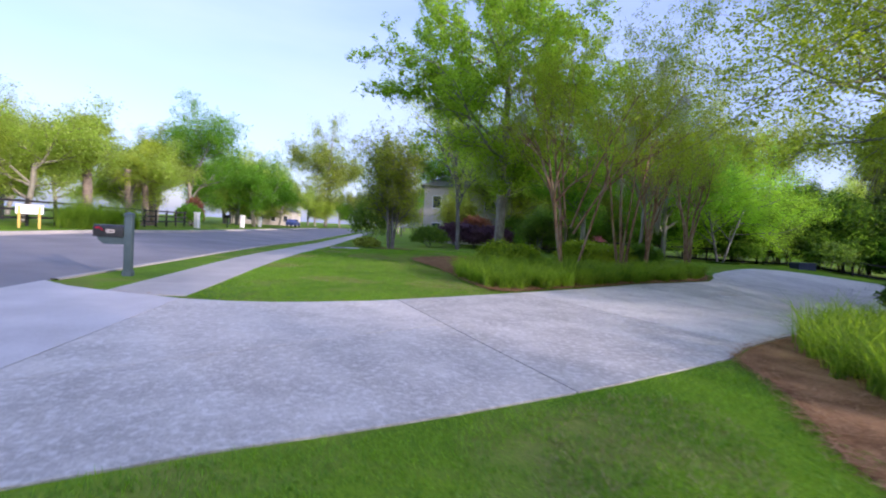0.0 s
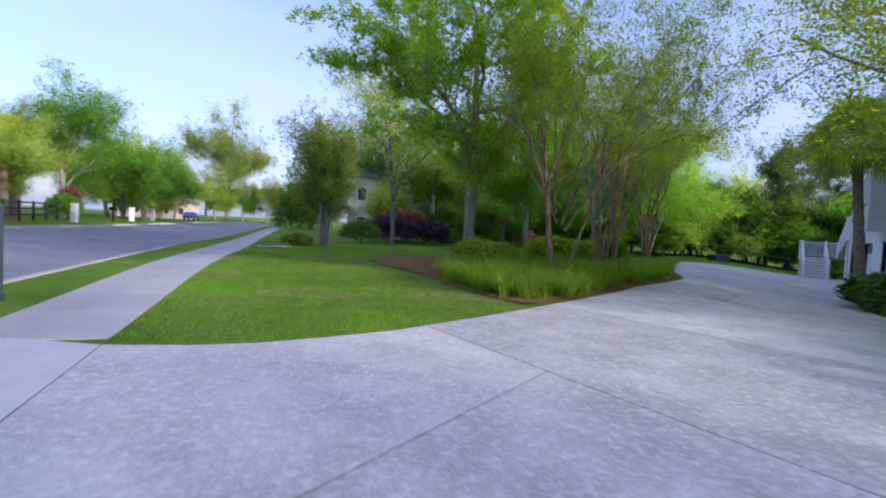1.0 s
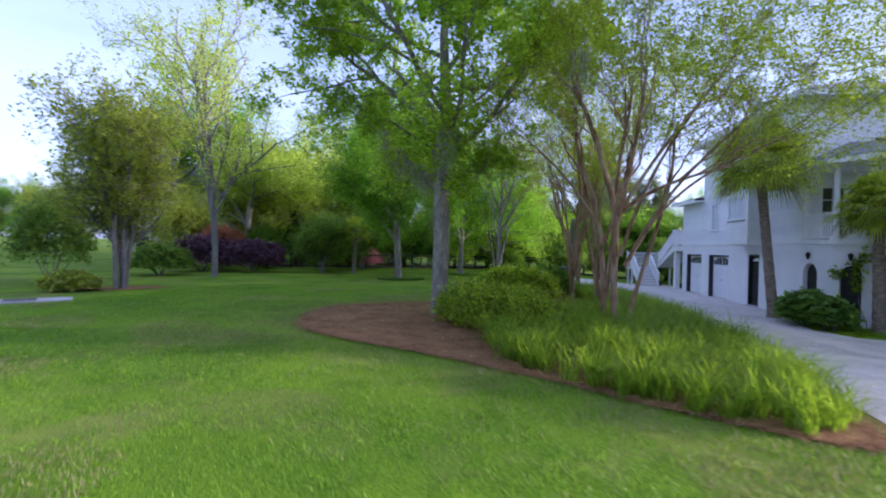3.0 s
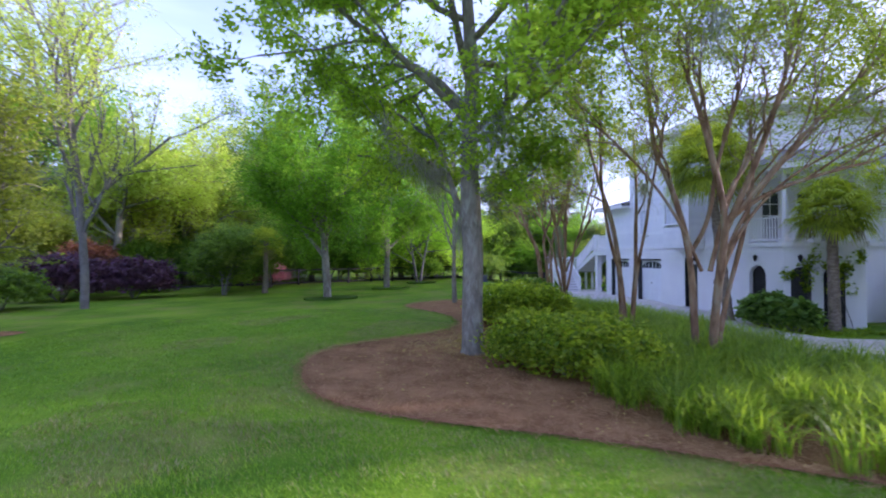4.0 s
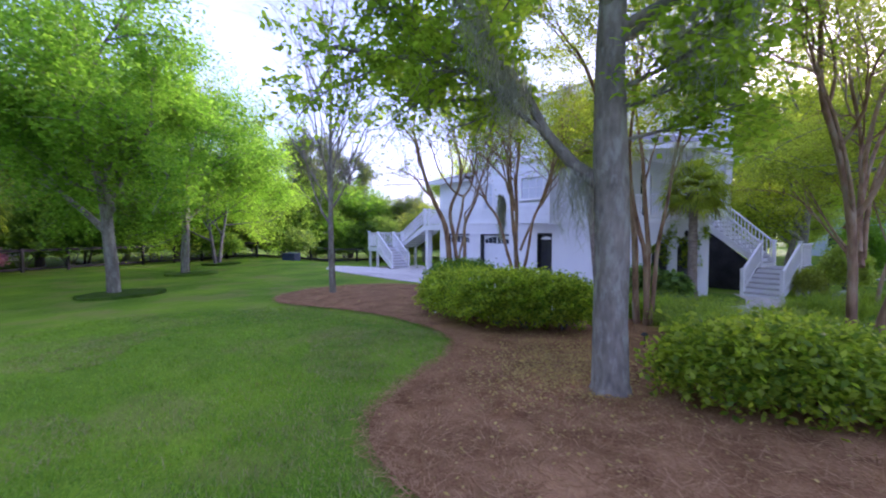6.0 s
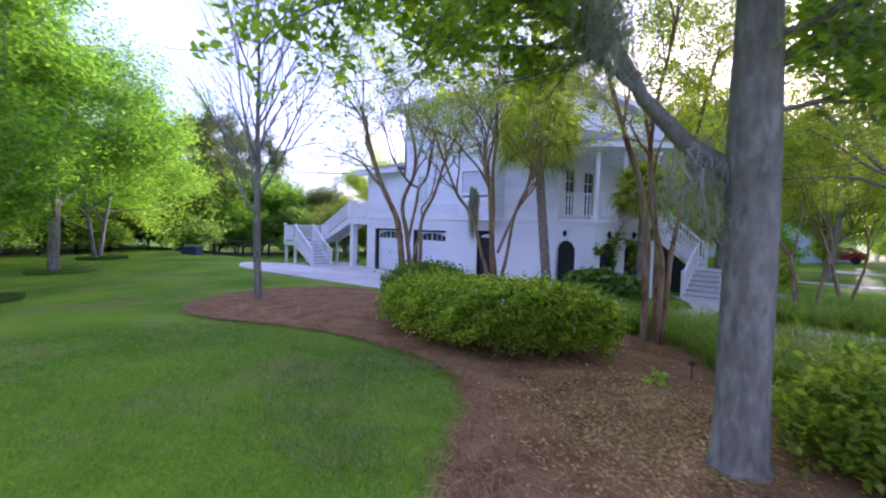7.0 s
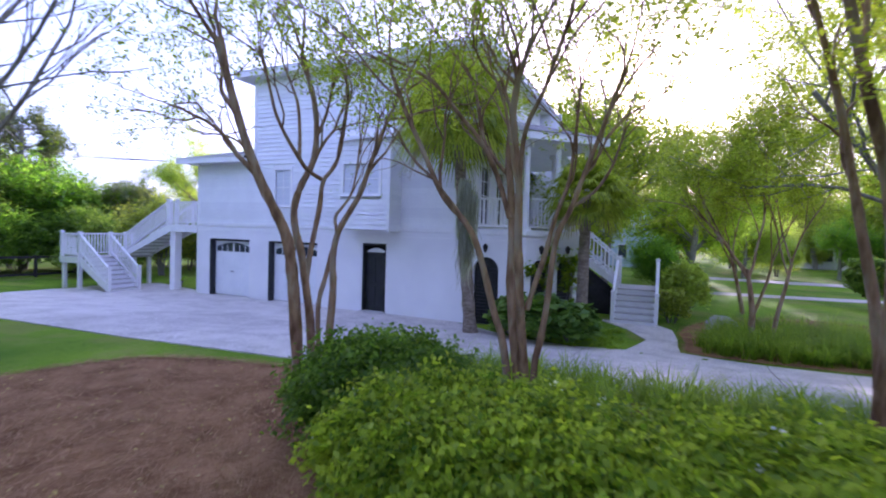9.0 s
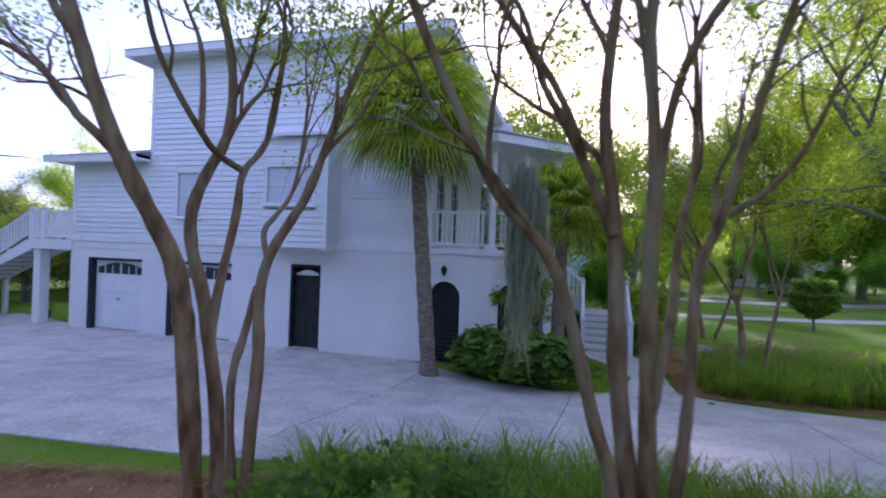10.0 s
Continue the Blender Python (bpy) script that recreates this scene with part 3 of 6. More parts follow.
G1, G2, DOOR, AR = (4.43, 6.65), (1.08, 3.44), (-1.89, -0.92), (-5.95, -5.1)
bm = cells(bmesh.new(), -6.79, 7.35, -0.4, 2.86, [(*G1, -0.4, 2.34), (*G2, -0.4, 2.34), (*DOOR, -0.4, 2.42), (*AR, -0.4, 2.14)], -0.3, 0.0)
arch_fill(bm, sum(AR) / 2, 0.424, 1.72, 2.14, -0.3, 0.0)
part("wall", bm, "stucco", house, "smooth white stucco wall")
part("wall", bm_box(7.05, 7.35, -9.0, -0.302, -0.4, 2.86), "stucco", house)
part("wall", bm_box(-6.0, 7.04, -9.0, -8.7, -0.4, 8.6), "stucco", house)
part("floor_slab", bm_box(-5.0, 7.3, -8.6, -0.31, 2.7, 2.95), "trim", house)
part("inner_wall", bm_box(-6.6, 7.0, -4.4, -4.2, -0.4, 2.69), "shade_inside", house)
part("band", bm_box(-6.83, 7.39, -0.28, 0.045, 2.862, 3.0, bevel=0.012), "trim", house, "white band over the ground floor")
part("band", bm_box(-6.81, 7.37, -0.25, 0.025, 2.66, 2.70), "trim", house)


def garage_door(x0, x1):
    d = part("garage_door", bm_box(x0 + 0.04, x1 - 0.14, -0.24, -0.2, 0.02, 2.25), "garage", house, "pale panelled garage door with small arched lights")
    w = (x1 - x0 - 0.26)
    for r in range(4):
        z0 = 0.05 + r * 0.55
        for c in range(4):
            a = x0 + 0.08 + c * w / 4
            if r == 3:
                continue
            part("panel", bm_box(a + 0.06, a + w / 4 - 0.06, -0.205, -0.185, z0 + 0.07, z0 + 0.47, bevel=0.015), "garage", d)
        part("rail", bm_box(x0 + 0.05, x1 - 0.15, -0.2, -0.194, z0 - 0.02, z0 + 0.004), "garage", d)
    for c in range(2):
        a, b = x0 + 0.12 + c * (w / 2), x0 + 0.08 + (c + 1) * (w / 2) - 0.04
        g = bmesh.new()
        n = 10
        f = c
        top = [(a + (b - a) * i / n, 2.02 + 0.17 * math.sin((i / n if f == 0 else 1 - i / n) * math.pi / 2)) for i in range(n + 1)]
        g.faces.new([g.verts.new((x, -0.192, z)) for x, z in [(a, 1.82), (b, 1.82)] + top[::-1]])
        part("pane", g, "glass", d, "dark glass light with a curved head")
        for k in (1, 2):
            xm = a + (b - a) * k / 3
            part("muntin", bm_box(xm - 0.012, xm + 0.012, -0.191, -0.18, 1.82, 2.1), "garage", d)
    part("handle", bm_box((x0 + x1) / 2 - 0.06, (x0 + x1) / 2 + 0.06, -0.19, -0.16, 0.98, 1.02), "iron", d)
    part("jamb", bm_box(x1 - 0.13, x1 - 0.003, -0.29, -0.01, -0.02, 2.33), "darkdoor", house, "dark jamb beside the garage door")
    part("jamb", bm_box(x0 + 0.003, x1 - 0.131, -0.28, -0.05, 2.255, 2.337), "darkdoor", house)


garage_door(*G1)
garage_door(*G2)
dr = part("door", bm_box(DOOR[0] + 0.07, DOOR[1] - 0.07, -0.22, -0.17, 0.0, 2.05), "darkdoor", house, "black-painted side door with a white fanlight")
for z0, z1 in ((0.2, 0.9), (1.05, 1.9)):
    for xa in (DOOR[0] + 0.14, DOOR[0] + 0.51):
        part("panel", bm_box(xa, xa + 0.32, -0.172, -0.155, z0, z1, bevel=0.012), "darkdoor", dr)
part("handle", bm_box(DOOR[0] + 0.09, DOOR[0] + 0.13, -0.17, -0.12, 1.0, 1.04), "iron", dr)
part("frame", cells(bmesh.new(), DOOR[0] + 0.003, DOOR[1] - 0.003, 0.0, 2.41, [(DOOR[0] + 0.065, DOOR[1] - 0.065, 0.0, 2.33)], -0.26, -0.02), "darkdoor", dr)
fan = bmesh.new()
fan.faces.new([fan.verts.new((DOOR[0] + 0.1 + 0.77 * i / 10, -0.16, z)) for i, z in [(0, 2.1), (10, 2.1)] + [(10 - i, 2.14 + 0.12 * math.sin(i / 10 * math.pi)) for i in range(11)]])
part("fanlight", fan, "trim", dr, "white arched fanlight")
part("threshold", bm_box(DOOR[0] - 0.05, DOOR[1] + 0.05, -0.15, 0.1, -0.03, 0.035, bevel=0.01), "tile", dr)


def louvre(xc, r, bottom, spring, y, parent, m=None):
    back = bmesh.new()
    back.faces.new([back.verts.new((x, y - 0.06, z)) for x, z in [(xc - r, bottom), (xc + r, bottom)] + [(xc + r * math.cos(a), spring + r * math.sin(a)) for a in np.linspace(0, math.pi, 14)]])
    ob = part("shutter", back, "darkdoor", parent, "dark louvred panel in an arched opening", m)
    z = bottom + 0.05
    while z < spring + r - 0.08:
        half = r if z < spring else math.sqrt(max(0.01, r * r - (z - spring) ** 2))
        s = bmesh.new()
        beam(s, (xc - half + 0.02, y - 0.04, z), (xc + half - 0.02, y - 0.04, z), 0.05, 0.018)
        part("slat", s, "darkdoor", ob)
        z += 0.11
    return ob


louvre(sum(AR) / 2, 0.424, -0.05, 1.72, -0.12, house)


def sconce(x, z, m=None):
    b = bmesh.new()
    lathe(b, [(0.02, z - 0.13), (0.06, z - 0.05), (0.085, z + 0.07), (0.05, z + 0.1), (0.015, z + 0.15)], 8, (x, 0.09))
    box(b, x - 0.02, x + 0.02, 0.0, 0.08, z + 0.06, z + 0.1)
    return part("wall_lantern", b, "iron", house, "small black wall lantern", m)


sconce(sum(AR) / 2, 2.42)

# siding courses of the upper floors
LAP = 0.165
WIN = [(2.39, 3.13, 3.75, 5.08)]
bm = cells(bmesh.new(), 4.2, 7.33, 3.0, 5.42, [], -0.3, -0.03)
part("wall", bm, "trim", house)
bm = cells(bmesh.new(), -5.06, 4.2, 3.0, 8.62, WIN, -0.3, -0.03)
part("wall", bm, "trim", house)
part("wall", bm_box(7.05, 7.33, -8.6, -0.302, 3.0, 5.42), "siding", house)
part("wall", bm_box(-5.06, -4.9, -8.6, -0.302, 5.7, 8.62), "trim", house)
part("wall", bm_box(4.0, 4.2, -8.6, -0.302, 5.42, 8.62), "siding", house)


def board(x0, x1, z, y=0.0, parent=None, h=LAP):
    b = bmesh.new()
    vs = [b.verts.new(c) for c in ((x0, y - 0.029, z), (x1, y - 0.029, z), (x1, y + 0.016, z - 0.002), (x0, y + 0.016, z - 0.002), (x0, y - 0.029, z + h + 0.01), (x1, y - 0.029, z + h + 0.01), (x1, y - 0.018, z + h + 0.01), (x0, y - 0.018, z + h + 0.01))]
    for c in ((0, 3, 2, 1), (3, 7, 6, 2), (7, 4, 5, 6), (0, 4, 7, 3), (1, 2, 6, 5)):
        b.faces.new([vs[i] for i in c])
    return part("siding_board", b, "siding", parent or house)


z = 3.01
while z < 8.55:
    x1 = 7.33 if z < 5.3 else 4.2
    spans = [(-5.06, x1)]
    for wx0, wx1, wz0, wz1 in WIN:
        if z + LAP > wz0 - 0.08 and z < wz1 + 0.08:
            spans = [(-5.06, wx0 - 0.1), (wx1 + 0.1, x1)]
    if z < 6.0:
        spans = [s for a, b in spans for s in ((a, min(b, -2.44)), (max(a, -0.45), b)) if s[1] - s[0] > 0.05]
    for a, b in spans:
        board(a, b, z)
    z += LAP
for x0, x1, y0, y1, z0, z1 in ((7.25, 7.37, -0.2, 0.02, 3.0, 5.42), (4.12, 4.24, -0.2, 0.02, 5.5, 8.62), (-5.12, -5.0, -0.2, 0.02, 3.0, 8.62)):
    part("corner_board", bm_box(x0, x1, y0, y1, z0, z1), "trim", house)


def window(x0, x1, z0, z1, y, parent, bars=(2, 2), m=None, pane="glass"):
    w = part("window", cells(bmesh.new(), x0 - 0.1, x1 + 0.1, z0 - 0.06, z1 + 0.12, [(x0, x1, z0, z1)], y - 0.06, y + 0.03), "trim", parent, "white-framed sash window", m)
    part("window_sill", bm_box(x0 - 0.14, x1 + 0.14, y - 0.05, y + 0.08, z0 - 0.11, z0 - 0.062, bevel=0.008), "trim", w)
    nx, nz = bars
    for i in range(nx):
        for j in range(nz):
            a, b = x0 + (x1 - x0) * i / nx, x0 + (x1 - x0) * (i + 1) / nx
            c, d = z0 + (z1 - z0) * j / nz, z0 + (z1 - z0) * (j + 1) / nz
            part("pane", bm_box(a + 0.012, b - 0.012, y - 0.05, y - 0.04, c + 0.012, d - 0.012), pane, w)
    for i in range(1, nx):
        xm = x0 + (x1 - x0) * i / nx
        part("muntin", bm_box(xm - 0.013, xm + 0.013, y - 0.055, y - 0.02, z0, z1), "trim", w)
    for j in range(1, nz):
        zm = z0 + (z1 - z0) * j / nz
        part("muntin", bm_box(x0, x1, y - 0.056, y - 0.019, zm - 0.016, zm + 0.016), "trim", w)
    return w


window(*WIN[0], 0.0, house, pane="blind")
# bay over the side door
bay = part("bay", bm_box(-2.41, -0.48, -0.02, 0.69, 2.84, 5.9), "trim", house, "boxed-out bay with a window over the side door")
z = 2.9
while z < 5.85:
    spans = [(-2.44, -2.13), (-0.53, -0.45)] if 4.0 < z + LAP and z < 5.15 else [(-2.44, -0.45)]
    for a, b in spans:
        board(a, b, z, 0.8, bay)
    side = part("siding_board", bm_box(-2.438, -2.415, -0.02, 0.79, z, z + LAP - 0.008), "siding", bay)
    z += LAP
window(-2.03, -0.63, 4.1, 5.08, 0.8, bay, (3, 2), None, "blind")
part("corner_board", bm_box(-2.46, -2.36, 0.7, 0.815, 2.83, 5.9), "trim", bay)
b = bmesh.new()
q = [b.verts.new(c) for c in ((-2.6, 0.98, 5.88), (-0.3, 0.98, 5.88), (-0.3, -0.02, 6.3), (-2.6, -0.02, 6.3), (-2.6, 0.98, 5.98), (-0.3, 0.98, 5.98), (-0.3, -0.02, 6.42), (-2.6, -0.02, 6.42))]
for c in ((0, 3, 2, 1), (4, 5, 6, 7), (0, 1, 5, 4), (1, 2, 6, 5), (3, 0, 4, 7)):
    b.faces.new([q[i] for i in c])
part("bay_roof", b, "trim", bay)


def hip_roof(x0, x1, y0, y1, z, over, rise, name="roof"):
    r = part(name, bm_box(x0 - over, x1 + over, y0 - over, y1 + over, z, z + 0.06), "trim", house, "grey shingled hip roof with white eaves")
    part("fascia", bm_box(x0 - over - 0.03, x1 + over + 0.03, y1 + over, y1 + over + 0.03, z - 0.04, z + 0.2), "trim", r)
    part("fascia", bm_box(x0 - over - 0.03, x0 - over, y0 - over, y1 + over - 0.002, z - 0.04, z + 0.2), "trim", r)
    part("fascia", bm_box(x1 + over, x1 + over + 0.03, y0 - over, y1 + over - 0.002, z - 0.04, z + 0.2), "trim", r)
    bb = bmesh.new()
    e = over + 0.06
    w = (y1 - y0) / 2
    base = [bb.verts.new(c) for c in ((x0 - e, y0 - e, z + 0.18), (x1 + e, y0 - e, z + 0.18), (x1 + e, y1 + e, z + 0.18), (x0 - e, y1 + e, z + 0.18))]
    cut = min(w, (x1 - x0) / 2 - 0.3)
    ridge = [bb.verts.new((x0 + cut, (y0 + y1) / 2, z + rise)), bb.verts.new((x1 - cut, (y0 + y1) / 2, z + rise))]
    bb.faces.new((base[3], base[2], ridge[1], ridge[0])), bb.faces.new((base[1], base[0], ridge[0], ridge[1]))
    bb.faces.new((base[0], base[3], ridge[0])), bb.faces.new((base[2], base[1], ridge[1])), bb.faces.new(base)
    part("shingles", bb, "roof", r)
    return r


hip_roof(-5.06, 4.2, -8.6, 0.0, 8.62, 0.55, 2.1)
r = part("wing_roof", bm_box(4.21, 7.95, -9.1, 0.55, 5.43, 5.5), "trim", house, "low grey roof over the garage wing")
part("fascia", bm_box(4.21, 7.98, 0.55, 0.58, 5.38, 5.62), "trim", r)
b = bmesh.new()
q = [b.verts.new(c) for c in ((4.21, 0.6, 5.6), (8.0, 0.6, 5.6), (8.0, -9.1, 5.6), (4.21, -9.1, 5.6), (4.21, -4.0, 6.8), (6.2, -4.0, 6.8))]
for c in ((0, 1, 5, 4), (1, 2, 5), (2, 3, 4, 5), (0, 4, 3)):
    b.faces.new([q[i] for i in c])
part("shingles", b, "roof", r)

# porch on its arched base
E1, E2 = (-8.42, -1.63), (-6.93, -3.12)
FACET = pose(*E1, 0, 0, 0, 45)
bm = cells(bmesh.new(), 0, 2.3, -0.4, 2.86, [(0.55, 1.15, -0.4, 2.1), (1.5, 2.1, -0.4, 2.1)], -0.25, -0.002)
arch_fill(bm, 0.85, 0.3, 1.8, 2.1, -0.25, -0.002)
arch_fill(bm, 1.8, 0.3, 1.8, 2.1, -0.25, -0.002)
part("wall", bm, "stucco", house, m=FACET)
louvre(0.85, 0.3, -0.1, 1.8, -0.1, house, FACET)
louvre(1.8, 0.3, -0.1, 1.8, -0.1, house, FACET)
sconce(1.8, 2.42, FACET)
sconce(0.85, 2.42, FACET)
bm = cells(bmesh.new(), 0, 2.1, -0.4, 2.86, [(0.6, 1.3, -0.4, 2.1)], -0.25, 0)
arch_fill(bm, 0.95, 0.35, 1.75, 2.1, -0.25, 0)
part("wall", bm, "stucco", house, m=pose(*E2, 0, 0, 0, 135))
part("wall", bm_box(-6.93, -6.7, -7.0, -3.15, -0.4, 2.86), "stucco", house)
PORCH = [(-5.06, 0.0), (-6.79, 0.0), E1, E2, (-6.93, -7.0), (-5.06, -7.0)]
part("porch_floor", prism(bmesh.new(), [(-5.07, -0.03), (-6.82, 0.1), (-8.56, -1.63), (-7.05, -3.2), (-7.05, -7.0), (-5.07, -7.0)][::-1], 2.862, 3.02), "trim", house)
part("wall", cells(bmesh.new(), -7.0, 0.0, 3.02, 5.7, [(-1.5, -0.6, 3.1, 5.2), (-3.2, -2.2, 3.1, 5.2)], -0.1, 0.0), "siding", house, m=pose(-5.06, 0, 0, 0, 0, 90) @ pose(0, 0, 0))
for a, c in ((-1.5, -0.6), (-3.2, -2.2)):
    window(a + 0.06, c - 0.06, 3.2, 5.1, -0.02, house, (2, 4), pose(-5.06, 0, 0, 0, 0, 90))


def column(x, y, z0=3.02, z1=5.72, w=0.2):
    b = bmesh.new()
    box(b, x - w / 2 - 0.04, x + w / 2 + 0.04, y - w / 2 - 0.04, y + w / 2 + 0.04, z0, z0 + 0.14)
    lathe(b, [(w / 2, z0 + 0.14), (w / 2, z0 + 0.9), (w / 2 * 0.85, z1 - 0.16)], 12, (x, y))
    box(b, x - w / 2 - 0.04, x + w / 2 + 0.04, y - w / 2 - 0.04, y + w / 2 + 0.04, z1 - 0.16, z1)
    return part("column", b, "trim", house, "round white porch column")


def balustrade(parent, a, b, z0, z1, step=0.13, zb=None):
    """Rails and balusters from a to b; the heights are those at a, and zb is the rise to b."""
    zb = zb or 0.0
    L = math.dist(a, b)
    bb = bmesh.new()
    beam(bb, (*a, z1), (*b, z1 + zb), 0.09, 0.06)
    part("handrail", bb, "trim", parent)
    bb = bmesh.new()
    beam(bb, (*a, z0 + 0.09), (*b, z0 + 0.09 + zb), 0.07, 0.05)
    part("bottom_rail", bb, "trim", parent)
    n = max(2, int(L / step))
    for i in range(1, n):
        f = i / n
        x, y, dz = a[0] + (b[0] - a[0]) * f, a[1] + (b[1] - a[1]) * f, zb * f
        part("baluster", bm_box(x - 0.021, x + 0.021, y - 0.021, y + 0.021, z0 + 0.1 + dz, z1 - 0.02 + dz), "trim", parent)


for x, y in ((-6.72, -0.12), (-8.28, -1.63), (-7.5, -0.86), (-6.95, -2.98), (-6.95, -4.2), (-6.95, -6.2)):
    column(x, y)
balustrade(house, (-5.12, -0.08), (-6.62, -0.08), 3.04, 3.98)
balustrade(house, (-6.85, -0.2), (-7.4, -0.78), 3.04, 3.98)
balustrade(house, (-7.6, -0.95), (-8.2, -1.55), 3.04, 3.98)
balustrade(house, (-8.2, -1.75), (-7.0, -2.95), 3.04, 3.98)
pr = part("porch_roof", prism(bmesh.new(), [(-5.07, 0.3), (-6.9, 0.42), (-8.95, -1.6), (-7.3, -3.4), (-7.3, -7.2), (-5.07, -7.2)][::-1], 5.72, 5.95), "trim", house, "low porch roof with white eaves")
b = bmesh.new()
base = [b.verts.new((x, y, 5.95)) for x, y in [(-5.07, 0.35), (-6.92, 0.47), (-9.0, -1.6), (-7.35, -3.42), (-7.35, -7.25), (-5.07, -7.25)]]
apex, apex2 = b.verts.new((-5.07, -1.6, 6.9)), b.verts.new((-5.07, -6.0, 6.9))
for i, j in ((0, 1), (1, 2), (2, 3)):
    b.faces.new((base[i], base[j], apex))
b.faces.new((base[3], base[4], apex2, apex)), b.faces.new((base[4], base[5], apex2))
part("shingles", b, "roof", pr)


# ---- stairs ----
def newel(parent, x, y, z0, z1, w=0.12):
    b = bm_box(x - w / 2, x + w / 2, y - w / 2, y + w / 2, z0, z1 - 0.06)
    box(b, x - w / 2 - 0.025, x + w / 2 + 0.025, y - w / 2 - 0.025, y + w / 2 + 0.025, z1 - 0.06, z1 - 0.03)
    box(b, x - w / 2 + 0.01, x + w / 2 - 0.01, y - w / 2 + 0.01, y + w / 2 - 0.01, z1 - 0.03, z1)
    return part("newel", b, "trim", parent)


def flight(parent, start, way, width, n, rise, run, rails=(1, 1), tread="tread", solid=False):
    """Steps from start (the foot's middle) upwards along way, each tread and riser a part, with stringers and rails."""
    sx, sy, sz = start
    dx, dy = way
    px, py = -dy, dx
    turn = math.degrees(math.atan2(dy, dx))
    base = pose(sx, sy, sz, 0, 0, turn)
    for i in range(n):
        part("tread", bm_box(i * run - 0.03, (i + 1) * run + 0.01, -width / 2, width / 2, (i + 1) * rise - 0.04, (i + 1) * rise, bevel=0.006), tread, parent, m=base)
        part("riser", bm_box(i * run, i * run + 0.02, -width / 2 + 0.01, width / 2 - 0.01, i * rise, (i + 1) * rise - 0.041), "trim", parent, m=base)
    for s in (-1, 1):
        b = bmesh.new()
        y = s * (width / 2 + 0.025)
        out = [(-0.05, -0.05), (n * run, n * rise - 0.36), (n * run, n * rise + 0.03), (0.0, rise + 0.05), (-0.05, rise * 0.6)]
        f = [b.verts.new((x, y - 0.022, z)) for x, z in out]
        g = [b.verts.new((x, y + 0.022, z)) for x, z in out]
        b.faces.new(f), b.faces.new(g[::-1])
        for i in range(len(out)):
            j = (i + 1) % len(out)
            b.faces.new((f[i], g[i], g[j], f[j]))
        part("stringer", b, "trim", parent, m=base)
    for s, on in zip((-1, 1), rails):
        if on:
            o = s * (width / 2 + 0.03)
            a = (sx + px * o, sy + py * o)
            e = (sx + px * o + dx * n * run, sy + py * o + dy * n * run)
            newel(parent, *a, sz - 0.05, sz + 1.12)
            newel(parent, *e, sz + n * rise - 0.4, sz + n * rise + 1.12)
            balustrade(parent, a, e, sz + 0.17, sz + 1.0, 0.14, n * rise)


front = thing("front_stairs", "grey-treaded front stairs with white rails and a landing", "stairs", at=(21.1, 19.45, -0.70), turn=HA)
flight(front, (-9.8, -2.9, 0.0), (0, -1), 1.3, 6, 0.18, 0.27)
part("landing", bm_box(-10.5, -9.1, -5.95, -4.53, 1.0, 1.08), "tread", front)
for x in (-10.42, -9.18):
    for y in (-5.87, -4.62):
        part("post", bm_box(x - 0.06, x + 0.06, y - 0.06, y + 0.06, -0.1, 1.0), "trim", front)
flight(front, (-9.1, -5.25, 1.08), (1, 0), 1.25, 10, 0.188, 0.22)
balustrade(front, (-10.45, -4.6), (-10.45, -5.9), 1.1, 2.05)
# solid near-black panel stands in for the shade below the upper flight
skirt = bmesh.new()
near_side = [skirt.verts.new((x, -4.64, z)) for x, z in ((-9.08, -0.1), (-6.9, -0.1), (-6.9, 2.62), (-9.08, 0.92))]
far_side = [skirt.verts.new((v.co.x, -4.69, v.co.z)) for v in near_side]
skirt.faces.new(near_side), skirt.faces.new(far_side[::-1])
for i in range(4):
    skirt.faces.new((near_side[i], far_side[i], far_side[(i + 1) % 4], near_side[(i + 1) % 4]))
part("skirt", skirt, "shade_inside", front, "flat dark panel in place of the shade under the stairs")

side = thing("side_stairs", "white wooden side stairs doubling back to a raised deck", "stairs", at=(21.1, 19.45, -0.74), turn=HA)
flight(side, (10.3, 1.2, 0.0), (1, 0), 1.2, 8, 0.176, 0.25)
part("landing", bm_box(12.3, 13.6, -1.4, 1.9, 1.33, 1.41), "tread", side)
for x in (12.38, 13.5):
    for y in (-1.3, 0.3, 1.8):
        part("post", bm_box(x - 0.07, x + 0.07, y - 0.07, y + 0.07, -0.1, 1.33), "trim", side)
part("fascia", bm_box(12.28, 13.62, 1.9, 1.93, 1.15, 1.42), "trim", side)
balustrade(side, (13.55, -1.35), (13.55, 1.85), 1.43, 2.4)
balustrade(side, (12.4, 1.86), (13.5, 1.86), 1.43, 2.4)
newel(side, 13.55, 1.86, 1.41, 2.55)
flight(side, (12.3, -0.72, 1.41), (-1, 0), 1.2, 9, 0.17, 0.33)
deck = thing("side_deck", "raised white wooden deck joining stairs and house", "deck", at=(21.1, 19.45, -0.74), turn=HA)
part("decking", bm_box(7.42, 9.3, -2.7, -0.06, 2.86, 2.94), "tread", deck)
part("fascia", bm_box(7.42, 9.32, -0.06, -0.02, 2.62, 2.95), "trim", deck)
part("fascia", bm_box(9.3, 9.34, -2.7, -0.062, 2.62, 2.95), "trim", deck)
balustrade(deck, (7.45, -0.1), (9.2, -0.1), 2.96, 3.92)
newel(deck, 9.25, -0.1, 2.94, 4.05)
newel(deck, 8.75, -0.1, 2.94, 4.05)
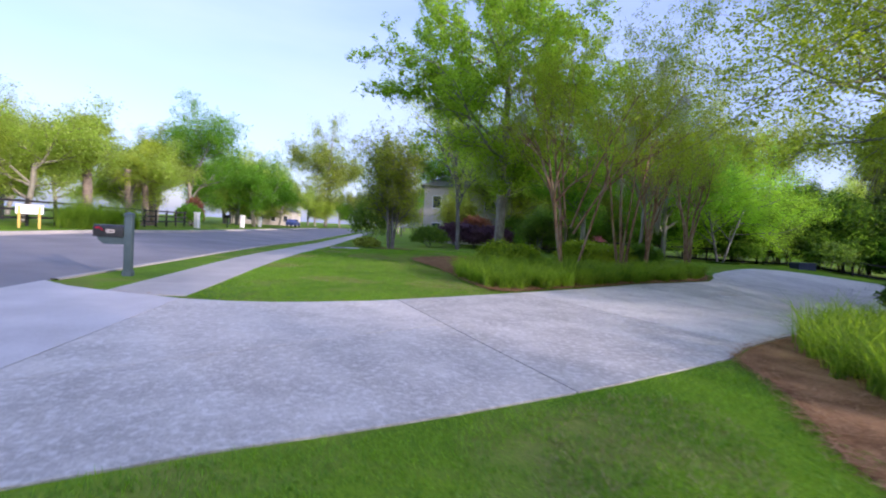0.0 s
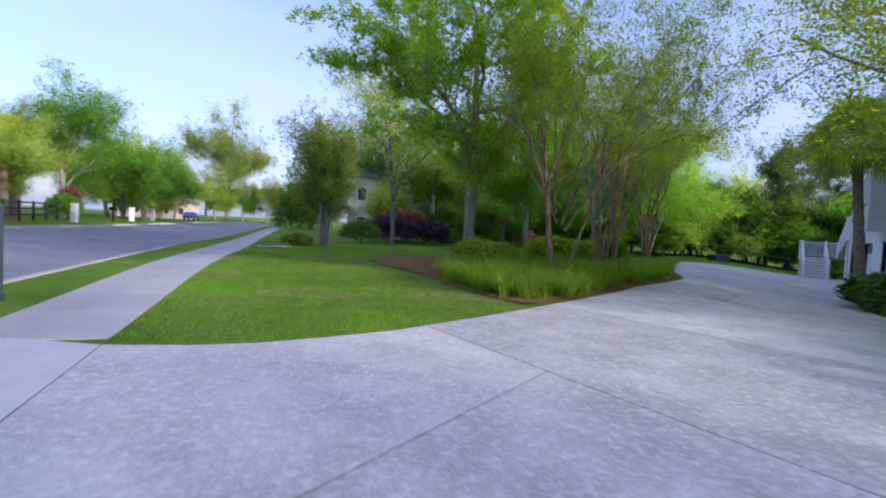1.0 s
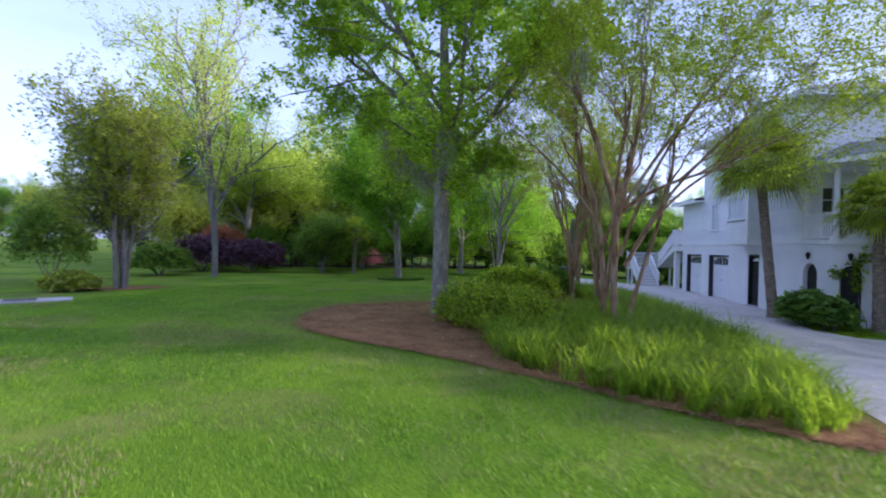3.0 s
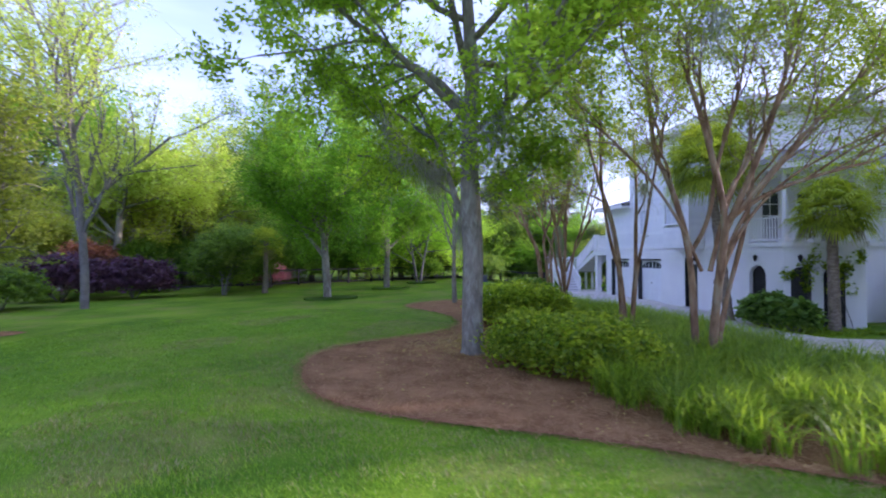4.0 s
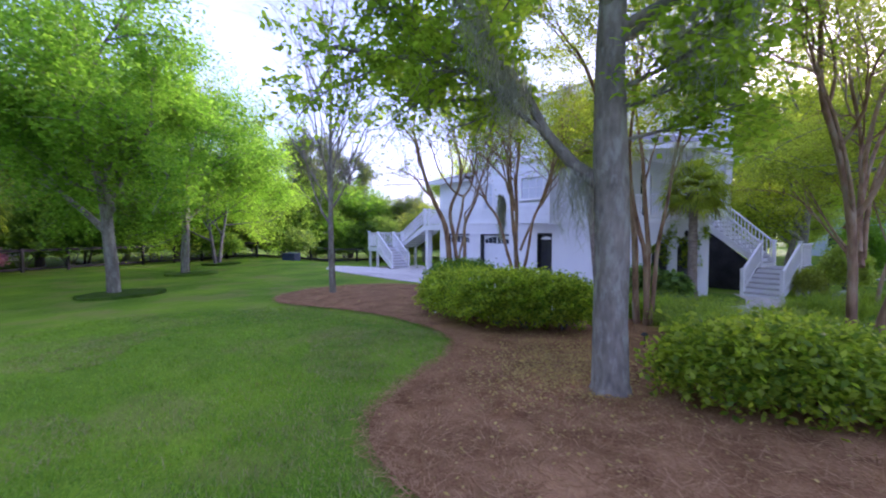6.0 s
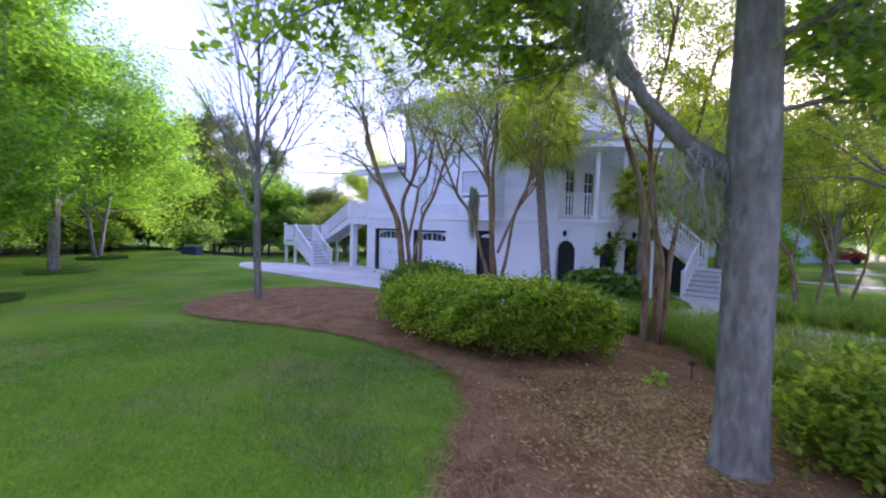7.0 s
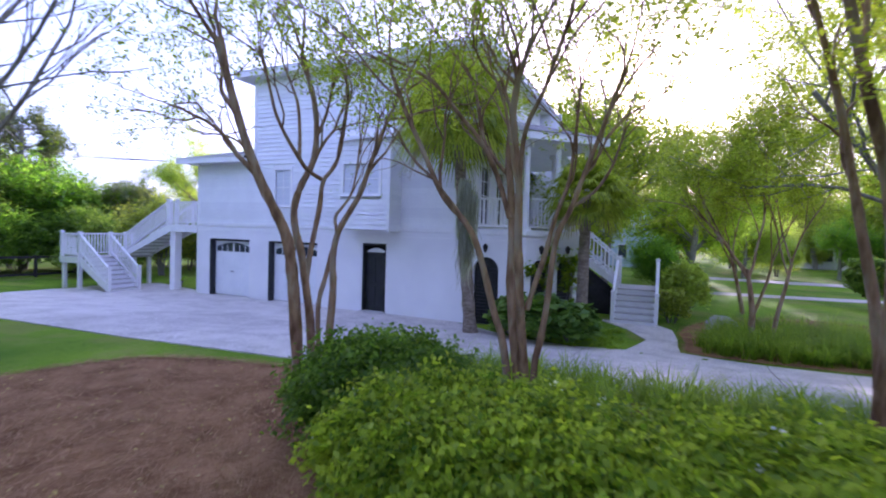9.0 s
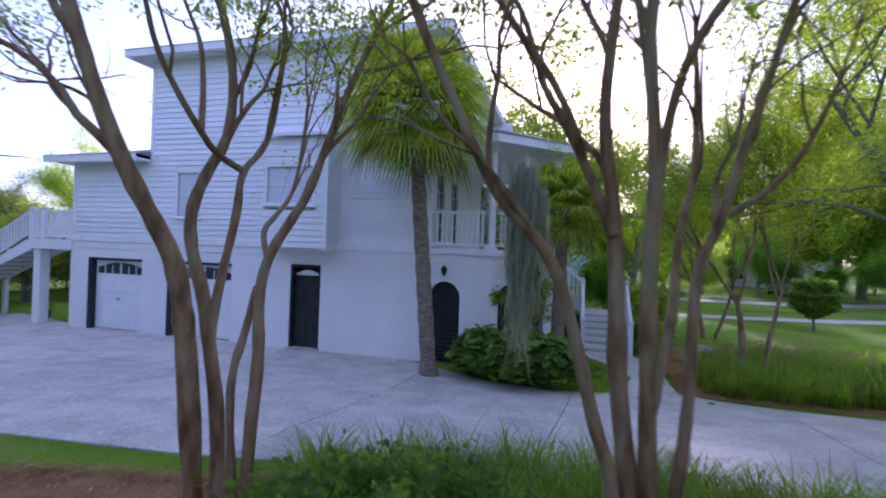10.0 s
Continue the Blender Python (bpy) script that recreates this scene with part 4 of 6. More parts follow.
for x, w in ((9.05, 0.16), (7.6, 0.06)):
    for y in (-0.25, -2.5):
        part("post", bm_box(x - w, x + w, y - w, y + w, -0.1, 2.86), "trim", deck)


# ---- trees ----
def tree(name, seed, at, stems, spec, bark, leafmat, count, size, label, category="tree", levels=(2, 3), spread=0.35, droop=0.0, group="", thin=0.004, flat=0.5, lift=0.0, low=0.0, thick=0.62):
    """A tree of limbs and a crown of single leaves. stems: (offset, way, length, radius)."""
    rng = np.random.default_rng(seed)
    stem_lines = [grow(rng, off, way, length, radius, spec, 0, None, thick) for off, way, length, radius in stems]
    lines = [x for own in stem_lines for x in own]
    t = thing(name, label, category, group, at=(at[0], at[1], float(height(at[0], at[1])) - 0.05 + lift))
    for own in stem_lines:
        part("stem" if len(stems) > 1 else "trunk", tubes("stem", own[:1], thin), bark, t)
    tagged(part("branching", tubes("branching", [x for own in stem_lines for x in own[1:]], thin), bark, t), kind="stuff")
    if count:
        c = along_lines(rng, lines, count, levels, spread, droop)
        c = c[c[:, 2] > low + rng.uniform(0, 0.6, len(c))]
        part("crown", leaves_at("crown", rng, c, size, flat), leafmat, t)
    return t, lines, rng


def again(t, at, turn, scale=1.0, leafmat=None, label=None, lift=0.0):
    """The same tree elsewhere, turned and scaled, if need be with other leaves."""
    c = copy_thing(t, pose(at[0], at[1], float(height(at[0], at[1])) - 0.05 + lift, 0, 0, turn) @ Matrix.Scale(scale, 4))
    if leafmat:
        for o in c.children:
            if o.name.startswith("crown"):
                o.material_slots[0].link = "OBJECT"
                o.material_slots[0].material = M[leafmat]
    if label:
        c["label"] = label
    return c


# the oak at the point of the bed
oak_spec = [(0, 60, 0.5, 0.3, 0, 0.02)]
oak = thing("oak_tree", "grey-trunked oak with fresh green leaves and hanging moss", "tree", at=(1.92, 15.5, 0.14))
rng = np.random.default_rng(5)
lines = []
trunk_pts = np.array([(0, 0, 0), (0, 0, 0.15), (0.0, 0.01, 0.8), (0.02, 0.0, 1.8), (0.0, 0.03, 2.6), (-0.02, 0.05, 3.6), (0.03, 0.0, 5.0), (0.0, 0.1, 6.5), (0.1, 0.1, 8.0), (0.05, 0.2, 9.4)], float)
lines.append((trunk_pts, np.array([0.27, 0.205, 0.188, 0.186, 0.186, 0.155, 0.13, 0.1, 0.06, 0.025]), 0))
limb_spec = [(5, 38, 0.55, 0.2, 0.05, 0.12), (4, 42, 0.6, 0.2, 0.0, 0.14), (3, 45, 0.6, 0.2, -0.02, 0.16), (0, 0, 0, 0, 0, 0.15)]
bough = np.array([(0.05, 0.1, 2.3), (0.2, 0.42, 2.55), (0.3, 0.75, 2.95), (0.36, 1.0, 3.45), (0.5, 1.5, 4.2), (0.6, 2.2, 5.1)])
lines.append((bough, np.array([0.098, 0.079, 0.065, 0.056, 0.043, 0.028]), 1))
for i, az, up, length, r in ((2, 100, 0.6, 1.9, 0.035), (3, 105, 0.12, 2.4, 0.04), (3, 60, 0.5, 1.9, 0.035), (3, 74, 0.02, 1.8, 0.038), (4, 58, -0.12, 1.7, 0.035), (3, 150, 0.4, 1.7, 0.035), (4, 20, 0.5, 2.4, 0.04), (4, 150, 0.4, 2.6, 0.04), (5, 80, 0.7, 2.4, 0.04)):
    a = math.radians(az)
    sub = []
    grow(rng, bough[i], (math.cos(a), math.sin(a), up), length, r, limb_spec, 0, sub)
    lines += [(q, w, l + 2) for q, w, l in sub]
for z, az, up, length, r in ((3.9, 250, 0.3, 3.4, 0.06), (4.1, 155, 0.8, 3.7, 0.065), (3.8, 330, 0.45, 3.6, 0.06), (4.3, 105, 0.9, 4.2, 0.08), (4.7, 205, 0.4, 4.2, 0.07),
                             (5.2, 10, 0.5, 3.4, 0.07), (5.6, 290, 0.5, 4.0, 0.065), (6.0, 140, 0.45, 4.0, 0.06), (6.5, 60, 0.9, 2.8, 0.055), (6.9, 230, 0.55, 3.0, 0.05), (7.4, 0, 0.7, 3.0, 0.045),
                             (7.9, 120, 0.8, 2.7, 0.04), (8.4, 250, 1.0, 2.3, 0.035), (8.8, 30, 1.2, 2.0, 0.03)):
    a = math.radians(az)
    p = np.array([np.interp(z, trunk_pts[:, 2], trunk_pts[:, k]) for k in range(3)])
    sub = []
    grow(rng, p, (math.cos(a), math.sin(a), up), length, r, limb_spec, 0, sub)
    lines += [(q, w, l + 1) for q, w, l in sub]
low_rng, low_lines = np.random.default_rng(555), []
for z, az, up, length, r in ((2.75, 285, 0.2, 1.3, 0.025), (3.1, 320, 0.2, 1.5, 0.028), (3.3, 255, 0.1, 1.5, 0.028)):
    a = math.radians(az)
    sub = []
    grow(low_rng, np.array((0, 0.04, z)), (math.cos(a), math.sin(a), up), length, r, limb_spec, 0, sub)
    low_lines += [(q, w, l + 1) for q, w, l in sub]
part("trunk", tubes("trunk", lines + low_lines, 0.003), "bark", oak, "grey lichened bark")
c = along_lines(rng, lines, 150000, (2, 3, 4), 0.12, 0.0, 15)
c = c[np.repeat(low_rng.uniform(0, 1, len(c) // 15 + 1), 15)[:len(c)] > np.where(c[:, 1] > 2.4, 0.4, np.where(c[:, 1] > 0.5, 0.25, 0.0))]
c = c[(c[:, 1] < 0.4) | (c[:, 2] > 2.75 + rng.uniform(0, 0.7, len(c)))]
thin_side = (c[:, 0] * 0.5 - c[:, 1] * 0.86 > 0.5) & (c[:, 2] < 5.8)
c = c[~thin_side | (np.repeat(low_rng.uniform(0, 1, len(c) // 12 + 1), 12)[:len(c)] < 0.35)]
c = np.concatenate((c, along_lines(low_rng, low_lines, 4500, (2, 3, 4), 0.13)))
part("crown", leaves_at("crown", rng, c, 0.06), "oakleaf", oak)


def moss_at(rng, lines, count, levels, low, longest, strands=16, wide=0.09, stray=0.03):
    """Hanging strands of moss under limbs."""
    use = [p for p, r, l in lines if l in levels and p[:, 2].min() > low]
    v, n = [], 0
    for _ in range(count):
        p = use[rng.integers(len(use))]
        c = p[rng.integers(len(p))]
        for _ in range(strands):
            L = longest * rng.uniform(0.25, 1.0)
            q = c + rng.normal(0, (wide, wide, 0.03), 3)
            w = rng.uniform(0.003, 0.009)
            a = rng.uniform(0, math.pi)
            s = np.array((math.cos(a), math.sin(a), 0)) * w
            pts = [q + np.array((*rng.normal(0, stray, 2), 0)) * k + np.array((0, 0, -L * k / 4)) for k in range(5)]
            for k in range(4):
                f = 1 - k / 5
                g = 1 - (k + 1) / 5
                v += [pts[k] - s * f, pts[k] + s * f, pts[k + 1] + s * g, pts[k + 1] - s * g]
    v = np.array(v)
    return raw_mesh("moss", v, np.arange(len(v)).reshape(-1, 4))


for _ in range(12):
    part("moss", moss_at(rng, [x for x in lines if x[0][:, 2].max() < 5.4 and np.hypot(x[0][:, 0], x[0][:, 1]).max() < 2.0], 1, (1, 2), 2.3, 0.75, 42), "moss", oak, "grey-green hanging moss")

for spots_, longest, many in (((0.12, 0.3, 2.4), (0.2, 0.45, 2.5), (0.06, 0.2, 2.35)), 0.85, 26), (((-0.2, -0.5, 3.9), (-0.26, -0.66, 3.95), (-0.33, -0.85, 4.0), (-0.42, -1.05, 4.05)), 1.0, 24):
    for p in spots_:
        part("moss", moss_at(rng, [(np.array([p, np.array(p) + 0.03]), None, 1)], 2, (1,), 1.0, longest, many), "moss", oak)

# crape myrtles along the drive
myrtle_spec = [(3, 22, 1.05, 0.8, 0.02, 0.05), (3, 27, 0.95, 0.4, 0.05, 0.1), (4, 32, 0.68, 0.3, 0.04, 0.14), (4, 40, 0.62, 0.2, 0.02, 0.16), (0, 0, 0, 0, 0, 0.18)]
GM = "crape myrtles along the driveway"


def myrtle(seed, at, stems, count=15000, moss=0, spec=myrtle_spec, leafmat="myrtleleaf", label="multi-stemmed crape myrtle with smooth tan bark and sparse new leaves"):
    t, ls, r = tree("crape_myrtle", seed, at, stems, spec, "myrtle", leafmat, count, 0.038, label, "tree", (3, 4), 0.12, group=GM, thin=0.003, low=2.9, thick=0.68)
    if moss:
        for _ in range(moss):
            part("moss", moss_at(r, ls, 1, (1, 2), 2.4, 1.0, 60), "moss", t, "grey hanging moss")
    return t


def stem(az, lean, length, radius, off=0.12):
    a, s = math.radians(az), math.radians(lean)
    return ((off * math.cos(a), off * math.sin(a), 0), (math.sin(s) * math.cos(a), math.sin(s) * math.sin(a), math.cos(s)), length, radius)


def shaped_myrtle(seed, at, az, chains, count, moss=0, low=2.9, stout=1.0):
    """A crape myrtle whose main limbs bend as given: per limb radii at foot and tip, depths there, and (sideways, height) along it, seen along az."""
    rng = np.random.default_rng(seed)
    a = math.radians(az)
    side, ahead = np.array((math.sin(a), -math.cos(a), 0)), np.array((math.cos(a), math.sin(a), 0))
    t = thing("crape_myrtle", "multi-stemmed crape myrtle with smooth tan bark and sparse new leaves", "tree", GM, at=(at[0], at[1], float(height(*at)) - 0.05))
    every = []
    twigs = [(4, 30, 0.76, 0.25, 0.06, 0.19, 0.35), (4, 34, 0.66, 0.25, 0.04, 0.2, 0.35), (4, 42, 0.6, 0.2, 0.02, 0.2), (0, 0, 0, 0, 0, 0.2)]
    for r0, r1, d0, d1, way in chains:
        r0, r1 = r0 * stout, r1 * stout
        p = np.array([side * x + np.array((0, 0, z)) for x, z in way]) + ahead * np.linspace(d0, d1, len(way))[:, None]
        for _ in range(2):
            q = np.concatenate((p[:-1] * 0.75 + p[1:] * 0.25, p[:-1] * 0.25 + p[1:] * 0.75), 1).reshape(-1, 3)
            p = np.concatenate((p[:1], q, p[-1:]))
        radii = np.linspace(r0, r1, len(p)) * (1 + 0.05 * rng.normal(0, 1, len(p)))
        own = [(p, radii, 0)]
        for f in (0.58, 0.72, 0.84, 0.93, 1.0):
            i = min(int(f * (len(p) - 1)), len(p) - 2)
            if p[i][2] < 2.2:
                continue
            out = np.array((p[i][0], p[i][1], 0.0))
            d = unit(p[i + 1] - p[i]) + 0.3 * unit(out) + rng.normal(0, 0.4 if f < 1 else 0.12, 3) + np.array((0, 0, 0.3))
            sub = []
            grow(rng, p[i if f < 1 else -1], d, 1.4 if f < 1 else 1.9, radii[i] * 0.66, twigs, 0, sub, 0.66)
            own += [(g, w, l + 1) for g, w, l in sub]
        part("stem", tubes("stem", own[:1], 0.003), "myrtle", t)
        every += own
    tagged(part("branching", tubes("branching", [x for x in every if x[2] > 0], 0.003), "myrtle", t), kind="stuff")
    c = along_lines(rng, every, int(count * 2.0), (3, 4), 0.1, 0.0, 16)
    part("crown", leaves_at("crown", rng, c[c[:, 2] > low + rng.uniform(0, 0.6, len(c))], 0.032, 0.5), "myrtleleaf", t)
    for _ in range(moss):
        part("moss", moss_at(rng, every, 1, (1, 2), 2.6, 0.9, 60), "moss", t, "grey hanging moss")
    return t


shaped_myrtle(11, (4.05, 12.45), 16.7, [
    (0.1, 0.035, 0.0, -0.2, [(-0.06, -0.05), (-0.09, 0.45), (-0.14, 1.94), (-0.43, 3.08), (-0.68, 3.57), (-0.72, 4.6)]),
    (0.06, 0.025, 0.05, -0.6, [(-0.14, 1.9), (0.13, 2.41), (0.23, 3.24), (0.47, 3.99), (0.6, 4.6)]),
    (0.12, 0.035, 0.1, -1.2, [(0.12, -0.05), (0.16, 0.47), (0.23, 1.31), (0.37, 2.35), (0.23, 3.08), (0.07, 3.84), (-0.13, 4.5)]),
    (0.075, 0.03, -0.5, -1.3, [(0.35, 2.25), (0.61, 2.85), (0.9, 3.68), (1.13, 4.6)]),
    (0.06, 0.02, -0.5, -0.2, [(0.42, 2.4), (0.62, 2.6), (1.11, 2.87), (1.68, 3.04), (2.12, 3.14)]),
    (0.06, 0.02, -0.6, -0.9, [(0.5, 2.5), (0.7, 2.75), (1.3, 3.53), (2.1, 4.4)]),
    (0.07, 0.03, 0.3, 1.2, [(0.2, -0.05), (0.3, 0.9), (0.62, 2.2), (0.8, 3.2), (0.75, 4.2)]),
    (0.06, 0.02, 0.21, 1.71, [(0.21, 1.4), (0.46, 2.2), (0.95, 3.1), (1.69, 4.0), (2.51, 4.8)]),
    (0.05, 0.016, 0.24, 1.77, [(0.26, 1.5), (0.62, 2.4), (1.2, 3.1), (1.94, 3.6), (2.59, 3.9)]),
    (0.06, 0.02, 0.16, 1.20, [(0.13, 1.6), (0.34, 2.6), (0.71, 3.6), (1.28, 4.6), (1.77, 5.4)]),
    (0.045, 0.014, 0.07, -1.08, [(0.01, 1.6), (-0.28, 2.4), (-0.69, 3.1), (-1.18, 3.7), (-1.51, 4.0)])], 32000, 4, stout=0.72)
shaped_myrtle(12, (6.45, 14.87), -23.5, [
    (0.075, 0.03, 0, -0.5, [(-0.09, -0.03), (-0.11, 0.85), (-0.1, 1.64), (-0.15, 2.24), (-0.27, 2.84), (-0.46, 3.36), (-0.61, 3.89), (-0.85, 4.69), (-1.1, 5.33), (-1.33, 5.63)]),
    (0.065, 0.025, 0.1, 0.7, [(0.04, -0.01), (0.04, 0.87), (0.02, 1.56), (-0.08, 2.24), (-0.15, 2.84), (-0.22, 3.44), (-0.38, 4.21), (-0.5, 4.82)]),
    (0.06, 0.02, -0.1, -0.9, [(0.13, 0.01), (0.14, 0.88), (0.16, 1.48), (0.06, 1.9), (-0.06, 2.67), (-0.06, 3.35), (0.02, 3.93), (0.17, 4.57), (0.28, 5.12)]),
    (0.05, 0.02, 0, 0.5, [(0.17, 0.01), (0.22, 1.06), (0.23, 1.57), (0.31, 2.08), (0.39, 2.59), (0.43, 3.16), (0.57, 3.89), (0.67, 4.51), (0.78, 4.97)])], 26000, 2, stout=0.92)
shaped_myrtle(13, (8.02, 17.5), -31.6, [
    (0.06, 0.03, 0, -0.3, [(-0.11, 0.01), (-0.24, 1.08), (-0.34, 1.34), (-0.42, 1.66), (-0.5, 1.97), (-0.58, 2.2), (-0.7, 2.38), (-0.9, 2.56), (-1.14, 3.08), (-1.33, 3.47), (-1.5, 3.91)]),
    (0.085, 0.035, 0, 0.3, [(-0.02, 0.02), (-0.1, 0.78), (-0.18, 1.31), (-0.22, 1.76), (-0.22, 2.21), (-0.26, 2.66), (-0.32, 3.11), (-0.27, 3.65), (-0.24, 3.92), (-0.34, 4.19)]),
    (0.08, 0.03, 0.06, -0.4, [(0.04, 0.04), (-0.03, 0.79), (-0.07, 1.32), (-0.09, 1.77), (-0.11, 2.22), (-0.1, 2.62), (-0.14, 3.11), (-0.18, 3.51), (-0.1, 3.77), (0.01, 4.07)]),
    (0.055, 0.03, -0.05, 0.5, [(0.13, 0.05), (0.06, 0.8), (0.13, 1.12), (0.18, 1.52), (0.2, 1.88), (0.23, 2.23), (0.37, 2.49), (0.47, 2.84), (0.62, 3.26), (0.75, 3.68), (0.86, 4.0)]),
    (0.045, 0.022, 0.05, 0.9, [(-0.03, 1.42), (0.06, 1.78), (0.13, 2.05), (0.15, 2.23), (0.22, 2.54), (0.31, 2.8), (0.34, 3.19), (0.36, 3.61), (0.37, 4.0)]),
    (0.045, 0.02, 0.1, 0.7, [(-0.25, 2.39), (-0.42, 2.84), (-0.57, 3.16), (-0.67, 3.35), (-0.75, 3.68), (-0.83, 3.96), (-0.99, 4.25)]),
    (0.04, 0.02, -0.2, -0.8, [(-0.1, 2.62), (-0.07, 3.02), (0.0, 3.28), (0.16, 3.5), (0.31, 3.88), (0.42, 4.12)]),
    (0.028, 0.014, 0.29, 0.1, [(0.41, 2.54), (0.6, 2.67), (0.75, 2.88), (0.82, 3.09), (0.88, 3.29)]),
    (0.04, 0.015, 0.2, -0.5, [(-0.42, 2.84), (-0.57, 3.21), (-0.82, 3.5), (-1.02, 3.79), (-1.32, 3.95), (-1.58, 4.07)])], 12000, 2, stout=0.72)
shaped_myrtle(14, (10.51, 19.92), 3.6, [
    (0.13, 0.06, 0, -0.3, [(-0.07, -0.02), (-0.13, 0.98), (-0.18, 1.62), (-0.25, 2.13), (-0.43, 2.5), (-0.61, 2.86), (-0.79, 3.33), (-0.94, 3.85), (-1.05, 4.25), (-1.12, 4.71)]),
    (0.095, 0.045, 0.05, 0.5, [(0.11, -0.04), (0.09, 0.84), (0.01, 1.36), (-0.06, 1.88), (-0.16, 2.2), (-0.2, 2.57), (-0.07, 2.96), (0.08, 3.23), (0.13, 3.69), (0.08, 4.19), (-0.06, 4.68), (-0.12, 4.92)]),
    (0.055, 0.045, -0.1, -0.06, [(0.24, -0.05), (0.18, 0.77), (0.18, 1.23), (0.28, 1.56), (0.36, 1.95)]),
    (0.08, 0.03, -0.1, -0.6, [(0.32, -0.06), (0.34, 0.76), (0.39, 1.36), (0.36, 1.88), (0.42, 2.22), (0.57, 2.49), (0.72, 2.76), (0.84, 3.17), (0.96, 3.53), (1.12, 3.95), (1.31, 4.39)]),
    (0.065, 0.025, 0.12, 0.7, [(-0.0, 1.36), (0.03, 1.75), (0.11, 2.2), (0.19, 2.6), (0.21, 2.99), (0.36, 3.16), (0.47, 3.4), (0.55, 4.01), (0.6, 4.48), (0.49, 4.79), (0.36, 5.02)]),
    (0.04, 0.016, -0.3, -0.1, [(0.42, 2.2), (0.37, 2.43), (0.47, 2.55), (0.62, 2.76), (0.68, 3.09), (0.73, 3.57)]),
    (0.045, 0.022, 0.3, -0.5, [(0.2, 3.0), (-0.01, 3.1), (-0.14, 3.28), (-0.29, 3.51), (-0.44, 3.8), (-0.51, 4.16), (-0.63, 4.57)]),
    (0.04, 0.012, -0.14, 0.5, [(-0.58, 2.71), (-0.72, 2.97), (-0.79, 3.27), (-0.93, 3.46), (-1.19, 3.58), (-1.49, 3.57)]),
    (0.042, 0.02, 0.04, 0.9, [(-0.12, 3.25), (-0.12, 3.66), (-0.16, 4.16), (-0.29, 4.51), (-0.41, 4.86)])], 14000, stout=0.72)

# a grey veil of moss on the second myrtle
rng = np.random.default_rng(612)
anchors = [np.array((8.54 + 0.04 * math.cos(2.4 * k), 18.03 + 0.04 * math.sin(2.4 * k), float(height(8.54, 18.03)) + 2.35 + 0.06 * k)) for k in range(7)]
veil = moss_at(rng, [(np.array([p, p + np.array((0.03, 0.03, 0.02))]), None, 1) for p in anchors], 14, (1,), 1.0, 0.85, 60, 0.034, 0.008)
tagged(part("hanging_moss", veil, "moss"), "long grey curtain of moss hanging in a crape myrtle", "moss", kind="stuff")

# leafless grey tree on the mulch tip
bare_spec = [(28, 34, 0.5, 0.24, 0.03, 0.03, 0.12), (10, 29, 0.5, 0.12, 0.05, 0.09, 0.3), (6, 30, 0.5, 0.2, 0.05, 0.12, 0.4), (0, 0, 0, 0, 0, 0.12)]
tree("bare_tree", 21, (9.35, 23.45), [((0, 0, 0), (0, 0, 1), 8.2, 0.105)], bare_spec, "bark", "myrtleleaf", 1100, 0.035, "slim grey-barked tree still almost leafless", "tree", (3,), 0.1, thin=0.001, thick=0.5)

# garden trees behind the lawn
garden_spec = [(9, 46, 0.52, 0.28, 0.02, 0.04), (5, 42, 0.6, 0.2, 0.04, 0.12), (4, 45, 0.6, 0.2, 0.0, 0.15), (0, 0, 0, 0, 0, 0.15)]
green, _, _ = tree("garden_tree", 31, (7.42, 30.09), [((0, 0, 0), (0, 0.02, 1), 6.0, 0.2)], garden_spec, "bark", "spring", 60000, 0.08, "upright garden tree with bright green spring leaves", "tree", (2, 3), 0.3)
again(green, (13.76, 33.91), 130, 1.0)
birch, _, _ = tree("garden_tree", 32, (19.17, 37.17), [stem(20, 12, 5.2, 0.1, 0.25), stem(200, 16, 5.0, 0.1, 0.25)], [(9, 54, 0.78, 0.25, 0.02, 0.04)] + garden_spec[1:], "twig", "lime", 60000, 0.08, "twin-trunked tree with pale bark and lime green leaves", "tree", (2, 3), 0.3)
for (x, y), s in (((7.42, 29.74), 1.3), ((13.75, 33.5), 1.25), ((19.21, 36.91), 1.2)):
    ring = [(x + s * math.cos(a / 12 * 2 * math.pi), y + s * 0.8 * math.sin(a / 12 * 2 * math.pi)) for a in range(12)]
    tagged(part("groundcover_ring", sheet(ring, 0.09, step=0.4, bumps=0.04, depth=0.15), "hedgedark"), "dark low groundcover round a tree trunk", "groundcover", kind="stuff")

# far trees: a few forms, repeated
broad_spec = [(10, 50, 0.62, 0.22, 0.02, 0.05), (6, 44, 0.6, 0.2, 0.03, 0.12), (4, 45, 0.6, 0.2, 0.0, 0.15), (0, 0, 0, 0, 0, 0.15)]
broad, _, _ = tree("broadleaf_tree", 41, (-3.52, 50.2), [((0, 0, 0), (0, 0, 1), 8.6, 0.26)], broad_spec, "bark", "spring", 52000, 0.115, "tall broadleaf tree with bright green foliage across the street", "tree", (2, 3), 0.38)
wide_spec = [(7, 62, 0.85, 0.35, 0.03, 0.06), (6, 48, 0.6, 0.2, 0.03, 0.14), (4, 48, 0.6, 0.2, 0.0, 0.15), (0, 0, 0, 0, 0, 0.15)]
wide, _, _ = tree("spreading_tree", 42, (1.39, 46.44), [((0, 0, 0), (0.05, 0, 1), 5.2, 0.3)], wide_spec, "bark", "yellow", 52000, 0.115, "spreading tree with olive and yellow-green foliage", "tree", (2, 3), 0.42)
